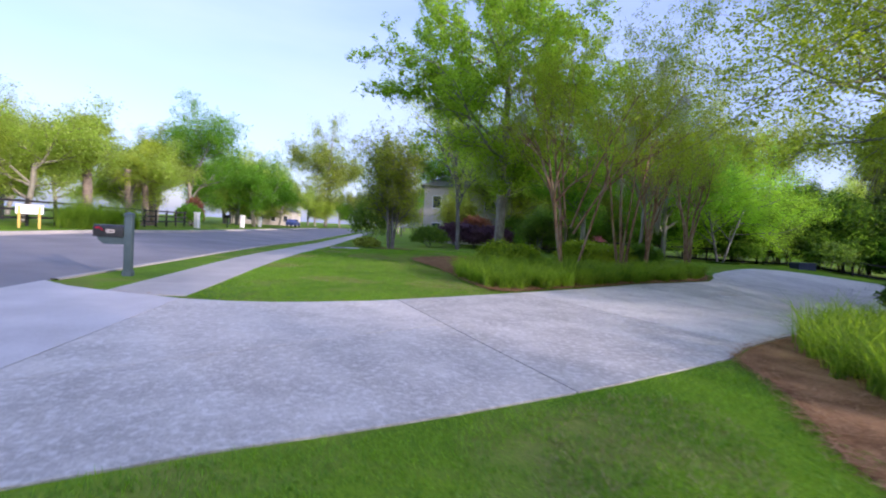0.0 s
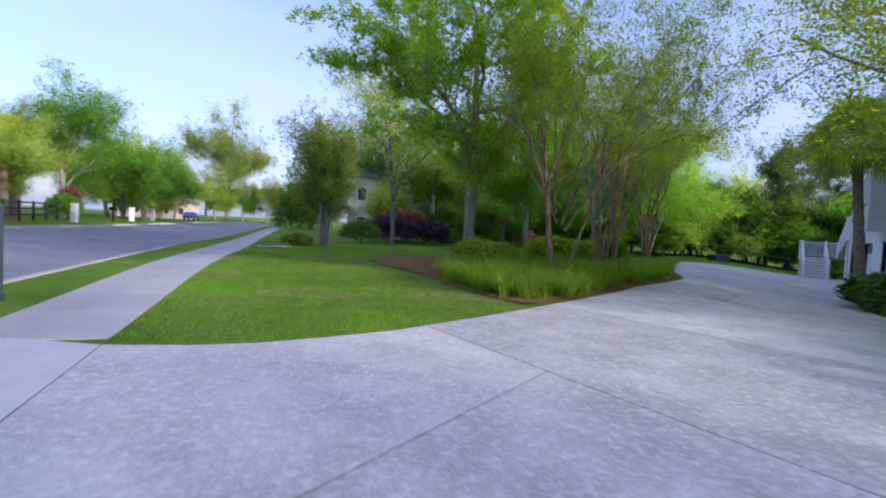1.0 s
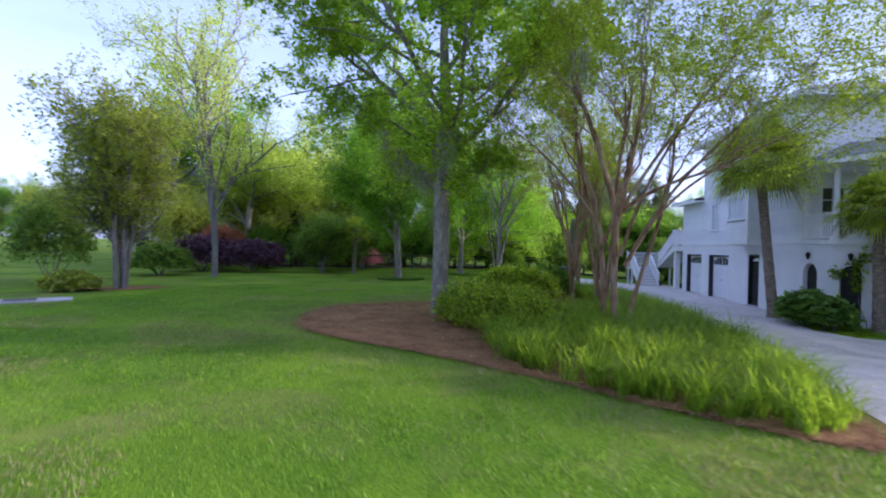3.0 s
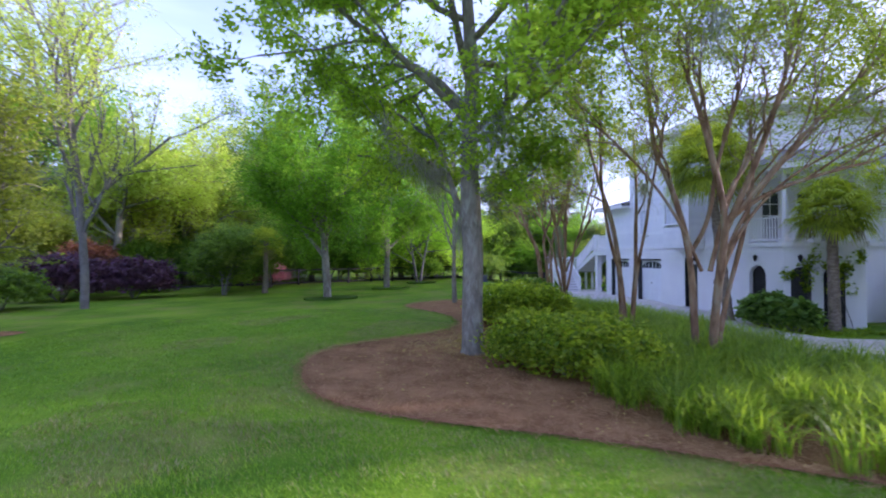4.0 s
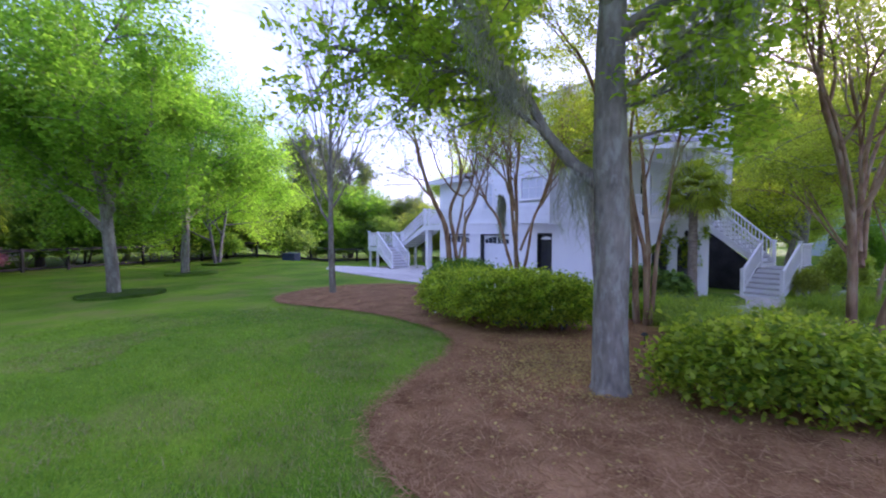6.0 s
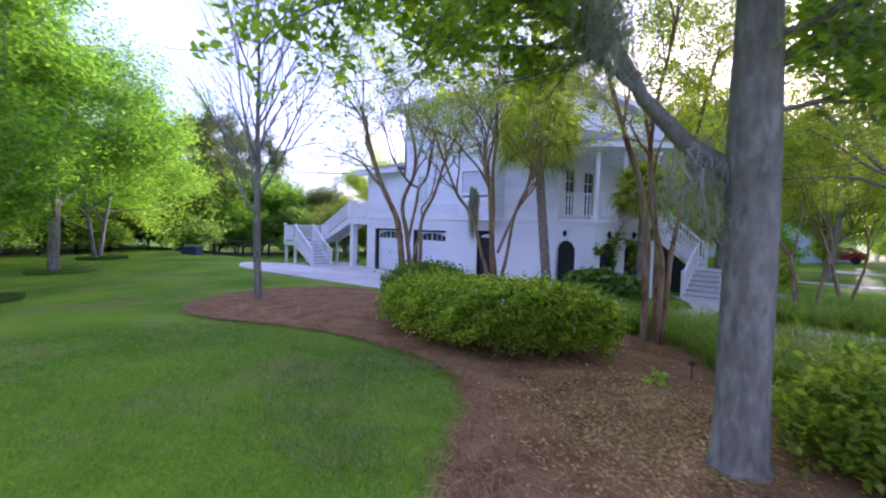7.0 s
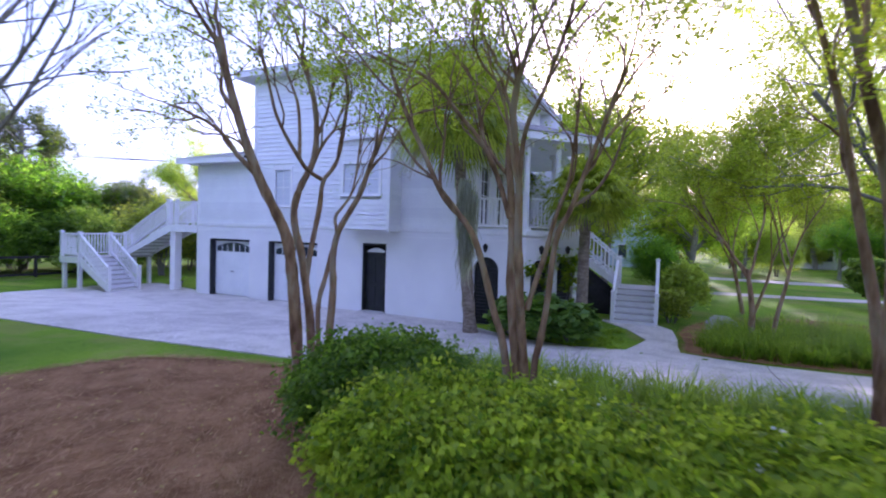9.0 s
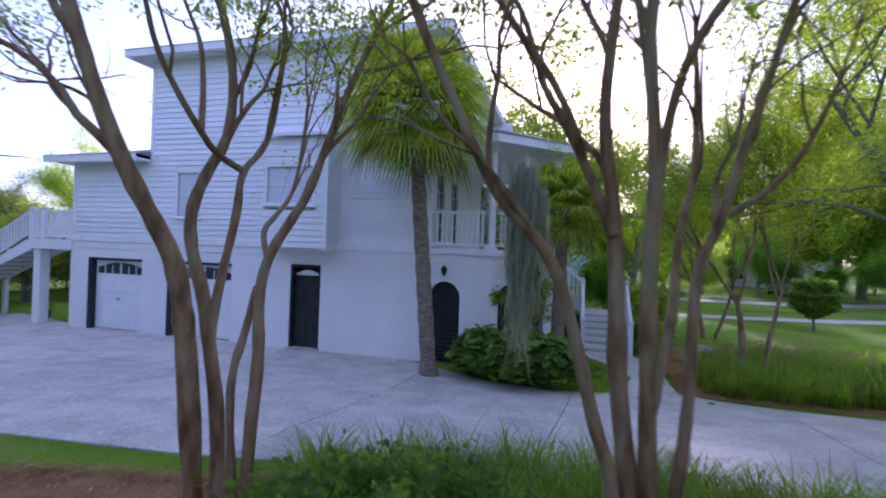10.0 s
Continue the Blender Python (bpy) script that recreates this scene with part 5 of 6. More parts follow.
pine_spec = [(14, 72, 0.3, 0.45, 0.04, 0.02), (5, 45, 0.6, 0.3, 0.05, 0.1), (4, 45, 0.5, 0.2, 0.05, 0.12), (0, 0, 0, 0, 0, 0.1)]
pine, _, _ = tree("pine_tree", 43, (33.5, 42.58), [((0, 0, 0), (0, 0, 1), 9.6, 0.2)], pine_spec, "bark", "pine", 32000, 0.1, "tall airy pine with clumped grey-green needles", "tree", (2, 3), 0.2)
low_spec = [(8, 45, 0.8, 0.05, 0.05, 0.1), (6, 45, 0.6, 0.2, 0.02, 0.15), (4, 45, 0.6, 0.2, 0.0, 0.15), (0, 0, 0, 0, 0, 0.15)]
understory, _, _ = tree("understory_tree", 44, (-2.8, 43.38), [stem(a, 5, 2.6, 0.07, 0.12) for a in (0, 120, 240)], [(8, 36, 0.66, 0.3, 0.06, 0.1), (6, 40, 0.6, 0.2, 0.03, 0.15), (4, 45, 0.6, 0.2, 0.0, 0.15), (0, 0, 0, 0, 0, 0.15)], "twig", "olive", 26000, 0.1, "dense small tree with olive-green leaves", "tree", (2, 3), 0.3)

again(wide, (-30.77, 34.71), 70, 0.68, "yellow")
again(wide, (-39.94, 67.64), 150, 1.1, "yellow")
again(broad, (-42.77, 77.7), 40, 0.85, "yellow")
again(wide, (-51.04, 106.17), 200, 1.2, "yellow")
again(broad, (-29, 18), 100, 0.55, "yellow")
again(wide, (-30, 12), 10, 0.8, "yellow")
again(broad, (-35.43, 28.11), 160, 0.65, "olive")
again(broad, (-39.01, 48.92), 210, 0.72, "olive")
again(broad, (-14.32, 71.69), 300, 0.55, "olive")
again(broad, (-19.64, 92.82), 80, 0.65, "spring")
again(pine, (-18.25, 84.5), 30, 0.4)
again(wide, (-35.48, 64.81), 260, 1.1, "spring")
tree("yard_tree", 48, (-5.05, 26.4), [stem(a, 3, 4.9, 0.08, 0.16) for a in (10, 80, 150, 230, 310)], [(13, 36, 0.38, 0.25, 0.07, 0.05), (6, 40, 0.55, 0.2, 0.04, 0.14), (4, 45, 0.6, 0.2, 0.0, 0.15), (0, 0, 0, 0, 0, 0.15)], "twig", "yardleaf", 42000, 0.075, "upright dense tree with dull green leaves on the lawn", "tree", (2, 3), 0.17, low=1.1)
again(broad, (-36.57, 51.71), 20, 1.0, "spring")
again(wide, (-27.09, 22.42), 90, 0.72, "yellow")
again(broad, (5.99, 46.82), 250, 0.8, "yellow")
again(wide, (11.21, 48.74), 160, 0.95, "olive")
again(broad, (14.8, 45.38), 45, 0.9, "spring")
again(understory, (4.87, 36.36), 30, 0.75, "deep", "dark conical evergreen beside a purple hedge")
again(understory, (9.11, 40.48), 110, 0.9, "deep")
again(broad, (20.57, 46.13), 190, 0.72, "deep")
again(understory, (24.18, 40.69), 10, 1.0, "deep")
again(wide, (27.95, 45.95), 320, 0.66, "deep")
again(pine, (21.48, 49.03), 200, 0.75)
again(pine, (39.9, 40.02), 100, 0.95)
again(pine, (31.39, 50.39), 300, 0.7)
again(understory, (31.91, 37.44), 60, 0.78, "spring")
again(understory, (35.77, 33.95), 150, 0.74, "deep")
again(pine, (40.86, 34.02), 250, 0.5)
again(wide, (44.0, 27.0), 20, 0.5, "deep")
again(understory, (37.0, 29.0), 210, 0.7, "deep")
again(broad, (16.17, 56.88), 140, 1.2, "deep")
again(pine, (8.78, 64.38), 0, 1.1)
again(broad, (27.01, 56.3), 10, 1.2, "olive")
again(broad, (47.33, 47.62), 80, 0.75, "deep")
# added trees behind the house, keeping sun off the ground under the deck
again(broad, (38.0, 21.5), 15, 0.8, "deep")
again(wide, (43.0, 16.0), 95, 0.8, "olive")
again(understory, (35.5, 25.5), 140, 1.0, "deep")
again(understory, (33.5, 29.5), 20, 0.9, "olive")

for k in range(13):
    f = k / 12
    again(understory, (3.0 + 34.0 * f, 47.5 - 8.5 * f + 1.2 * (k % 2)), 67 * k, 0.62 + 0.16 * (k % 3), ("deep", "hedgedark", "deep")[k % 3])

for k, (x, y, size_) in enumerate(((24, 45.5, 1.3), (27.5, 43.5, 1.35), (30.5, 41.2, 1.3), (33.8, 40.2, 1.35), (36.8, 38.2, 1.3), (39.2, 36.4, 1.15), (42.0, 32.5, 1.0))):
    again(understory, (x, y), 83 * k, size_, ("deep", "spring", "hedgedark")[k % 3])

# woods where the street ends
for u, v, sc, kind_, mt in ((146, -14, 2.1, broad, "olive"), (138, -16, 1.0, wide, "yellow"), (150, -10, 1.0, wide, "spring"), (148, -3, 0.9, broad, "olive"), (152, 4, 1.1, broad, "spring"), (146, 11, 1.0, wide, "olive"), (150, -20, 1.1, wide, "yellow"), (156, -30, 1.2, broad, "olive"), (160, 0, 1.2, wide, "deep"), (140, 16, 1.2, broad, "deep"),
                            (96, -17, 0.8, wide, "olive"), (104, -24, 1.0, broad, "deep"), (90, -26, 1.0, wide, "olive"), (132, -26, 1.1, wide, "deep"), (80, -22, 0.8, broad, "spring")):
    again(kind_, road_place(u, v), 31 * u, sc, mt)

# the garden on the sun's side
again(broad, (27.0, 5.5), 40, 0.85, "myrtleleaf")
again(wide, (30.0, -2.0), 250, 0.85, "oakleaf")
again(broad, (36.0, 8.0), 300, 0.95, "yellow")
again(broad, (35.27, -31.11), 10, 1.5, "oakleaf")
again(wide, (45.73, -30.46), 70, 1.0, "olive")
again(broad, (52.03, -12.01), 130, 0.8, "yellow")
again(broad, (46.0, 2.0), 190, 1.0, "yellow")
again(wide, (32.09, -29.06), 320, 1.4, "olive")
again(broad, (18, -30), 30, 1.4, "olive")
again(understory, (26.0, 3.0), 80, 0.6, "spring")
again(wide, (55.19, -34.83), 160, 1.1, "deep")

# overhead boughs near the start come from this tree at the corner of the east bed
over_spec = [(7, 48, 0.95, 0.45, 0.04, 0.06), (5, 36, 0.7, 0.2, 0.02, 0.12), (4, 40, 0.62, 0.25, 0.0, 0.15), (4, 45, 0.6, 0.2, 0.0, 0.16), (0, 0, 0, 0, 0, 0.18)]
tree("overhanging_tree", 46, (11.83, 5.46), [((0, 0, 0), (-0.1, 0.12, 1), 5.2, 0.2)], over_spec, "bark", "myrtleleaf", 130000, 0.045, "spreading tree with fine new leaves over the driveway", "tree", (3, 4), 0.16, low=3.2, thin=0.003)
myrtle(15, (14.56, 7.95), [stem(60, 6, 2.2, 0.1, 0.2), stem(240, 10, 2.4, 0.07, 0.25)], 62000)
myrtle(16, (19.5, 3.6), [stem(90, 8, 2.3, 0.09, 0.2), stem(200, 12, 2.4, 0.07, 0.25)], 62000)
rng = np.random.default_rng(77)
for k in range(58):
    a = 2 * math.pi * (k + rng.uniform(0, 0.8)) / 58
    r = rng.uniform(72, 110)
    x, y = 8 + r * math.cos(a), 14 + r * math.sin(a)
    off_road = (x - KERB.x) * RP.x + (y - KERB.y) * RP.y
    if -16 < off_road < 9:
        continue
    again((broad, wide, pine, broad, wide)[k % 5], (x, y), rng.uniform(0, 360), rng.uniform(0.85, 1.25), (None, "olive", None, "yellow", "deep")[k % 5])

# trees added towards the sun; the first three shade the over-bright lawn
for x, y, s, mt in ((35, -11, 0.55, "yellow"), (40, -15, 0.6, "olive"), (37, 3, 0.75, "yellow"), (44, 10, 0.9, "olive"), (34, -19, 0.5, "spring"), (28, -28, 1.3, "oakleaf"), (22, -24, 1.35, "olive"), (25, -19, 0.45, "spring")):
    again(wide, (x, y), 37 * x, s, mt)
# pale yellow leaves in this ring imitate hazy light behind the myrtles
for k in range(26):
    a = radians(-82 + 4.2 * k)
    r = 40 + 9 * (k % 3)
    again(understory, (8 + r * math.cos(a), 12 + r * math.sin(a)), 50 * k, 0.55 + 0.2 * (k % 2), ("olive", "yellow", "spring", "yellow")[k % 4])
tree("pale_tree", 47, (-1.5, 33.5), [((0, 0, 0), (0.02, 0, 1), 10.6, 0.16)], [(14, 34, 0.42, 0.2, 0.04, 0.03), (5, 35, 0.55, 0.2, 0.05, 0.1), (4, 40, 0.6, 0.2, 0.03, 0.12), (0, 0, 0, 0, 0, 0.12)], "twig", "yellow", 22000, 0.075, "tall airy tree with pale yellow-green new leaves", "tree", (2, 3), 0.2)

# ---- palms ----
def palm(at, tall, seed, label, fronds=30, radius=0.17, reach=1.15, lean=None):
    rng = np.random.default_rng(seed)
    t = thing("palmetto_palm", label, "palm", "palmettos", at=(at[0], at[1], float(height(*at)) - 0.03))
    lean = rng.normal(0, 0.04, 2) if lean is None else lean
    bm = bmesh.new()
    rings, sides, n = [], 12, 22
    for i in range(n + 1):
        f = i / n
        r = radius * (1.15 - 0.25 * f + 0.12 * (i % 2)) * (1.35 if i == 0 else 1)
        rings.append([bm.verts.new((lean[0] * f * tall + r * math.cos(a), lean[1] * f * tall + r * math.sin(a), f * tall)) for a in np.arange(sides) * 2 * math.pi / sides + (i % 2) * 0.26])
    for a, b in zip(rings, rings[1:]):
        for i in range(sides):
            bm.faces.new((a[i], a[(i + 1) % sides], b[(i + 1) % sides], b[i]))
    bm.faces.new(rings[-1])
    part("trunk", bm, "palmbark", t, "ringed grey-brown palm trunk")
    top = np.array((lean[0] * tall, lean[1] * tall, tall))
    for k in range(18):
        boot = bmesh.new()
        a, z = k * 2.4, tall - rng.uniform(0.05, 0.9)
        d = Vector((math.cos(a), math.sin(a), 0.9)).normalized()
        p = Vector((top[0] + math.cos(a) * radius * 0.8, top[1] + math.sin(a) * radius * 0.8, z))
        beam(boot, p, p + d * 0.26, 0.07, 0.03)
        part("boot", boot, "palmbark", t)
    v, dead = [], []
    for k in range(fronds):
        a = k * 2.39996 + rng.normal(0, 0.15)
        el = math.radians(80 - 125 * (k + 0.5) / fronds)
        d = np.array((math.cos(a) * math.cos(el), math.sin(a) * math.cos(el), math.sin(el)))
        side = np.array((-math.sin(a), math.cos(a), 0))
        up = np.cross(side, d) * -1
        L = reach * rng.uniform(0.55, 0.75)
        base, hub = top, top + d * L + np.array((0, 0, -0.12 * L))
        store = dead if k > fronds - 3 else v
        store += [base - side * 0.015, base + side * 0.015, hub + side * 0.012, hub - side * 0.012]
        for b in np.linspace(-1.9, 1.9, 32):
            w = d * math.cos(b) + side * math.sin(b)
            R = reach * (0.78 - 0.12 * abs(b)) * rng.uniform(0.85, 1.1)
            mid = hub + w * R * 0.55 + up * 0.05
            tip = hub + w * R * 0.9 + np.array((0, 0, -0.32 * R))
            s = np.cross(w, up) * 0.028
            store += [hub - s * 0.4, hub + s * 0.4, mid + s, mid - s, mid - s, mid + s, tip + s * 0.1, tip - s * 0.1]
    for nm, store, mt in (("fronds", v, "frond"), ("dead_fronds", dead, "deadfrond")):
        arr = np.array(store)
        part(nm, raw_mesh(nm, arr, np.arange(len(arr)).reshape(-1, 4)), mt, t)
    return t


palm((16.8, 15.7), 6.25, 51, "tall palmetto palm beside the house wall", 84, 0.16, 1.55, (-0.02, 0.1))
palm((16.45, 12.4), 4.1, 52, "shorter palmetto palm by the front stairs", 50, 0.15, 1.1)
p1 = palm((-26.34, 26.2), 5.8, 53, "palmetto palm across the street", 34, 0.26, 1.9)
for x, y, s in ((-28.99, 32.84, 0.8), (-30.22, 37.23, 1.05), (-29.77, 35.81, 0.95), (-25.47, 18.05, 0.8)):
    copy_thing(p1, pose(x, y, float(height(x, y)) - 0.03, 0, 0, x * 50) @ Matrix.Scale(s, 4))
copy_thing(p1, pose(6.9, 36.0, -0.15, 0, 0, 40) @ Matrix.Scale(0.5, 4))["label"] = "short broad palm beside dark shrubs"


# ---- shrubs ----
def shrub(name, seed, at, radii, tall, leafmat, count, size, label, category="shrub", group="", blossoms=0, lift=0.0, boxy=2.6, flat=0.3, loose=0.03):
    """A rounded leafy mass on short stems; boxy above 2 squares its form."""
    rng = np.random.default_rng(seed)
    t = thing(name, label, category, group, at=(at[0], at[1], float(height(at[0], at[1])) + lift))
    d = unit(rng.normal(0, 1, (count, 3)))
    d[:, 2] = np.abs(d[:, 2]) * 1.0 - 0.25 * (rng.uniform(0, 1, count) < 0.3)
    k = (np.abs(d) ** boxy).sum(1) ** (-1 / boxy)
    lump = 1 + 0.16 * np.sin(d[:, 0] * 9 + seed) * np.cos(d[:, 1] * 8 + d[:, 2] * 7) + 0.1 * np.sin(d[:, 2] * 17 + d[:, 0] * 21 + seed) + np.maximum(0, rng.normal(0, 0.07, count))
    r = k * lump * rng.uniform(0.62, 1.04, count) ** 0.6
    c = d * r[:, None] * np.array((radii[0], radii[1], tall * 0.62)) + np.array((0, 0, tall * 0.38))
    c = c[c[:, 2] > 0.02]
    c += rng.normal(0, loose, c.shape)
    part("foliage", leaves_at("foliage", rng, c, size, flat), leafmat, t)
    ls = []
    for _ in range(7):
        a = rng.uniform(0, 2 * math.pi)
        grow(rng, (0.1 * math.cos(a), 0.1 * math.sin(a), -0.03), (math.cos(a) * 0.7 * radii[0], math.sin(a) * 0.7 * radii[1], tall * 0.9), tall * 0.75, 0.02, [(3, 35, 0.5, 0.3, 0, 0.1), (0, 0, 0, 0, 0, 0.1)], 0, ls)
    part("stems", tubes("stems", ls, 0.002), "twig", t)
    if blossoms:
        pick = c[rng.choice(len(c), blossoms)]
        pick = pick + unit(pick - np.array((0, 0, tall * 0.3))) * 0.06
        pick = np.repeat(pick, 5, 0) + rng.normal(0, 0.02, (blossoms * 5, 3))
        part("blossoms", leaves_at("blossoms", rng, pick, 0.034, 0.2, 1.2), "blossom", t, "scattered white blossoms")
    return t


GH = "azalea hedge by the mulch bed"
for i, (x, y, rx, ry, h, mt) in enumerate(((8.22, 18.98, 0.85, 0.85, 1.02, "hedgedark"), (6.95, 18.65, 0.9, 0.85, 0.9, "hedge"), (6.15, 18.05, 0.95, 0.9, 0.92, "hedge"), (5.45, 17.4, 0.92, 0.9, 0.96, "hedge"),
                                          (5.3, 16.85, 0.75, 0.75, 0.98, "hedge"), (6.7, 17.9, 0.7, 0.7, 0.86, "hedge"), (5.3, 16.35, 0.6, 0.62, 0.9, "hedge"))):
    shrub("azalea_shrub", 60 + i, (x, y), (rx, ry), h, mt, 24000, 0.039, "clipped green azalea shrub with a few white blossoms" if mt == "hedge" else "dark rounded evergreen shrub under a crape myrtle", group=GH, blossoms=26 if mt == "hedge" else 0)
GL = "low shrubs by the oak"
for i, (x, y, r, h) in enumerate(((2.05, 14.35, 0.62, 0.66), (1.95, 13.6, 0.6, 0.7), (2.3, 12.95, 0.5, 0.6), (2.75, 13.7, 0.6, 0.66))):
    shrub("low_shrub", 80 + i, (x, y), (r * 1.05, r * 1.05), h * 1.1, "shrubleaf", 7500, 0.05, "loose low evergreen shrub in pine straw", group=GL, boxy=2.0, loose=0.085)
for i, (x, y, r, h) in enumerate(((15.6, 14.0, 0.8, 1.15), (16.4, 14.5, 0.65, 1.05), (15.3, 13.3, 0.65, 1.0))):
    shrub("broadleaf_shrub", 90 + i, (x, y), (r, r), h, "fatsia", 1400, 0.22, "glossy broad-leaved shrub by the house wall", group="shrubs by the house", boxy=2.0, flat=0.8)
shrub("yellow_shrub", 95, (19.6, 6.4), (0.8, 0.8), 1.9, "yellow", 7000, 0.09, "rounded yellow-green shrub beside the front stairs", boxy=2.0)
shrub("loose_shrub", 96, (17.9, 8.2), (0.5, 0.5), 1.1, "olive", 4000, 0.06, "loose olive shrub at the foot of the stairs", boxy=2.0)
for i, (x, y, rx, ry, h, mt) in enumerate(((-1.83, 38.67, 1.9, 1.2, 2.0, "plum"), (0.95, 37.73, 1.7, 1.1, 1.8, "plum"), (-0.62, 40.85, 1.4, 1.0, 2.6, "rust"))):
    shrub("purple_shrub", 100 + i, (x, y), (rx, ry), h, mt, 12000, 0.1, "dense dark purple-leaved shrub" if mt == "plum" else "reddish shrub behind a purple hedge", group="purple hedge")
shrub("azalea_bush", 105, (10.42, 43.17), (1.3, 1.0), 1.5, "pink", 6000, 0.1, "pink flowering azalea bush at the lawn's end", boxy=2)
shrub("rust_bush", 106, (9.5, 43.47), (1.1, 0.9), 1.3, "rust", 5000, 0.1, "rust-brown bush beside an azalea", boxy=2)
for i, (x, y, r, h, mt) in enumerate(((-6.37, 25.65, 0.7, 0.6, "olive"), (-7.79, 30.98, 1.3, 3.4, "deep"), (-32.97, 47.15, 1.0, 3.0, "rust"), (-31.05, 43.57, 1.3, 2.2, "spring"), (22, 39.93, 1.6, 1.8, "hedgedark"), (27.61, 38.13, 1.8, 2.2, "deep"), (33.0, 32.5, 1.8, 2.0, "deep"), (2.51, 41.75, 1.3, 1.6, "spring"), (-4, 35.3, 1.4, 1.6, "deep"), (5.89, 39.03, 1.2, 2.0, "deep"))):
    shrub("garden_shrub", 110 + i, (x, y), (r, r), h, mt, 6000, 0.1, "leafy garden shrub in the distance", group="distant garden shrubs", boxy=2)
edge_shrub = shrub("woodland_shrub", 121, (3.0, 45.6), (1.9, 1.9), 3.0, "hedgedark", 8000, 0.12, "tall dark shrub at the edge of the woods behind the fence", group="woodland edge", boxy=2)
edge_line = np.array([(3.0, 45.6), (23.8, 42.2), (36.8, 35.2), (42.0, 28.5), (41.0, 22.0)])
reach_ = np.concatenate(([0], np.cumsum(np.linalg.norm(np.diff(edge_line, axis=0), axis=1))))
for k in range(1, 21):
    x, y = (float(np.interp(reach_[-1] * k / 20, reach_, edge_line[:, c])) for c in (0, 1))
    copy_thing(edge_shrub, pose(x, y + 0.6 * (k % 2), float(height(x, y)) - 0.03, 0, 0, 77 * k) @ Matrix.Scale(0.85 + 0.17 * (k % 3), 4))
for i, (x, y, r, h) in enumerate(((20.0, -3.3, 0.95, 2.2),)):
    t, _, rg = tree("topiary_tree", 130, (x, y), [((0, 0, 0), (0, 0, 1), 1.0, 0.06)], [(4, 35, 0.7, 0.7, 0.05, 0.04), (0, 0, 0, 0, 0, 0.1)], "bark", None, 0, 0.05, "round dark clipped tree on a short trunk", "tree")
    d = unit(rg.normal(0, 1, (9000, 3)))
    d *= (1 + 0.12 * np.sin(d[:, :1] * 7 + 1) * np.cos(d[:, 1:2] * 6) + 0.08 * np.sin(d[:, 2:] * 11)) * rg.uniform(0.6, 1.06, (9000, 1)) ** 0.5 * np.array((r, r, 0.85))
    part("crown", leaves_at("crown", rg, d + np.array((0, 0, 1.55)), 0.08), "deep", t)


vine_rng = np.random.default_rng(140)
vine = thing("climbing_vine", "thin green vine climbing the white porch base", "vine", at=(21.1, 19.45, -0.66), turn=HA)
vine_lines = []
for x0, lean_ in ((1.3, 0.25), (1.25, -0.3), (0.35, 0.3)):
    grow(vine_rng, (x0, 0.03, -0.1), (lean_, 0.0, 1.0), 2.3, 0.014, [(5, 40, 0.4, 0.5, 0.02, 0.08), (0, 0, 0, 0, 0, 0.12)], 0, vine_lines)
vine_lines = [(np.stack((p[:, 0], np.clip(p[:, 1], 0.02, 0.12), p[:, 2]), 1), r, l) for p, r, l in vine_lines]
part("stems", tubes("stems", vine_lines, 0.002), "twig", vine, m=FACET)
vine_places = along_lines(vine_rng, vine_lines, 1300, (1,), 0.1)
vine_places[:, 1] = np.clip(vine_places[:, 1], 0.03, 0.3)
part("foliage", leaves_at("foliage", vine_rng, vine_places[vine_places[:, 2] > 1.1], 0.075), "shrubleaf", vine, m=FACET)
for i, (x, y, h) in enumerate(((3.75, 14.75, 0.22), (3.5, 14.45, 0.26), (3.35, 14.62, 0.3), (3.62, 14.2, 0.2), (3.95, 15.5, 0.14))):
    sprig = thing("weed_sprig", "small yellow-green sprig growing through pine straw", "weed", "sprigs in the pine straw", at=(x, y, float(height(x, y)) + 0.02))
    sprig_rng, sprig_line = np.random.default_rng(150 + i), []
    grow(sprig_rng, (0, 0, -0.03), (0.1, 0.1, 1), h, 0.006, [(0, 0, 0, 0, 0, 0.12)], 0, sprig_line)
    part("stem", tubes("stem", sprig_line, 0.001), "twig", sprig)
    part("foliage", leaves_at("foliage", sprig_rng, along_lines(sprig_rng, sprig_line, 60, (0,), 0.055, 0.0, 4), 0.06), "lime", sprig)

# ---- grasses ----
def blades(rng, x, y, z, length, width, lean, segs=3):
    """Arching blades rooted at the given places."""
    n = len(x)
    a = rng.uniform(0, 2 * math.pi, n)
    out = np.stack((np.cos(a), np.sin(a), np.zeros(n)), 1)
    sidev = np.stack((-np.sin(a), np.cos(a), np.zeros(n)), 1)
    L = (length * rng.uniform(0.65, 1.2, n))[:, None]
    k = (lean * rng.uniform(0.5, 1.4, n))[:, None]
    root = np.stack((x, y, z), 1)
    pts = []
    for i in range(segs + 1):
        f = i / segs
        pts.append(root + out * L * k * f ** 1.7 + np.array((0, 0, 1.0)) * L * (f - 0.55 * np.minimum(k, 1.3) * f ** 2.6))
    w = [width, width * 0.95, width * 0.7, 0.001] if segs == 3 else [width] * segs + [0.001]
    v, parts_ = [], []
    for i in range(segs):
        v.append(np.stack((pts[i] - sidev * w[i], pts[i] + sidev * w[i], pts[i + 1] + sidev * w[i + 1], pts[i + 1] - sidev * w[i + 1]), 1))
    return np.concatenate(v, 0).reshape(-1, 3)


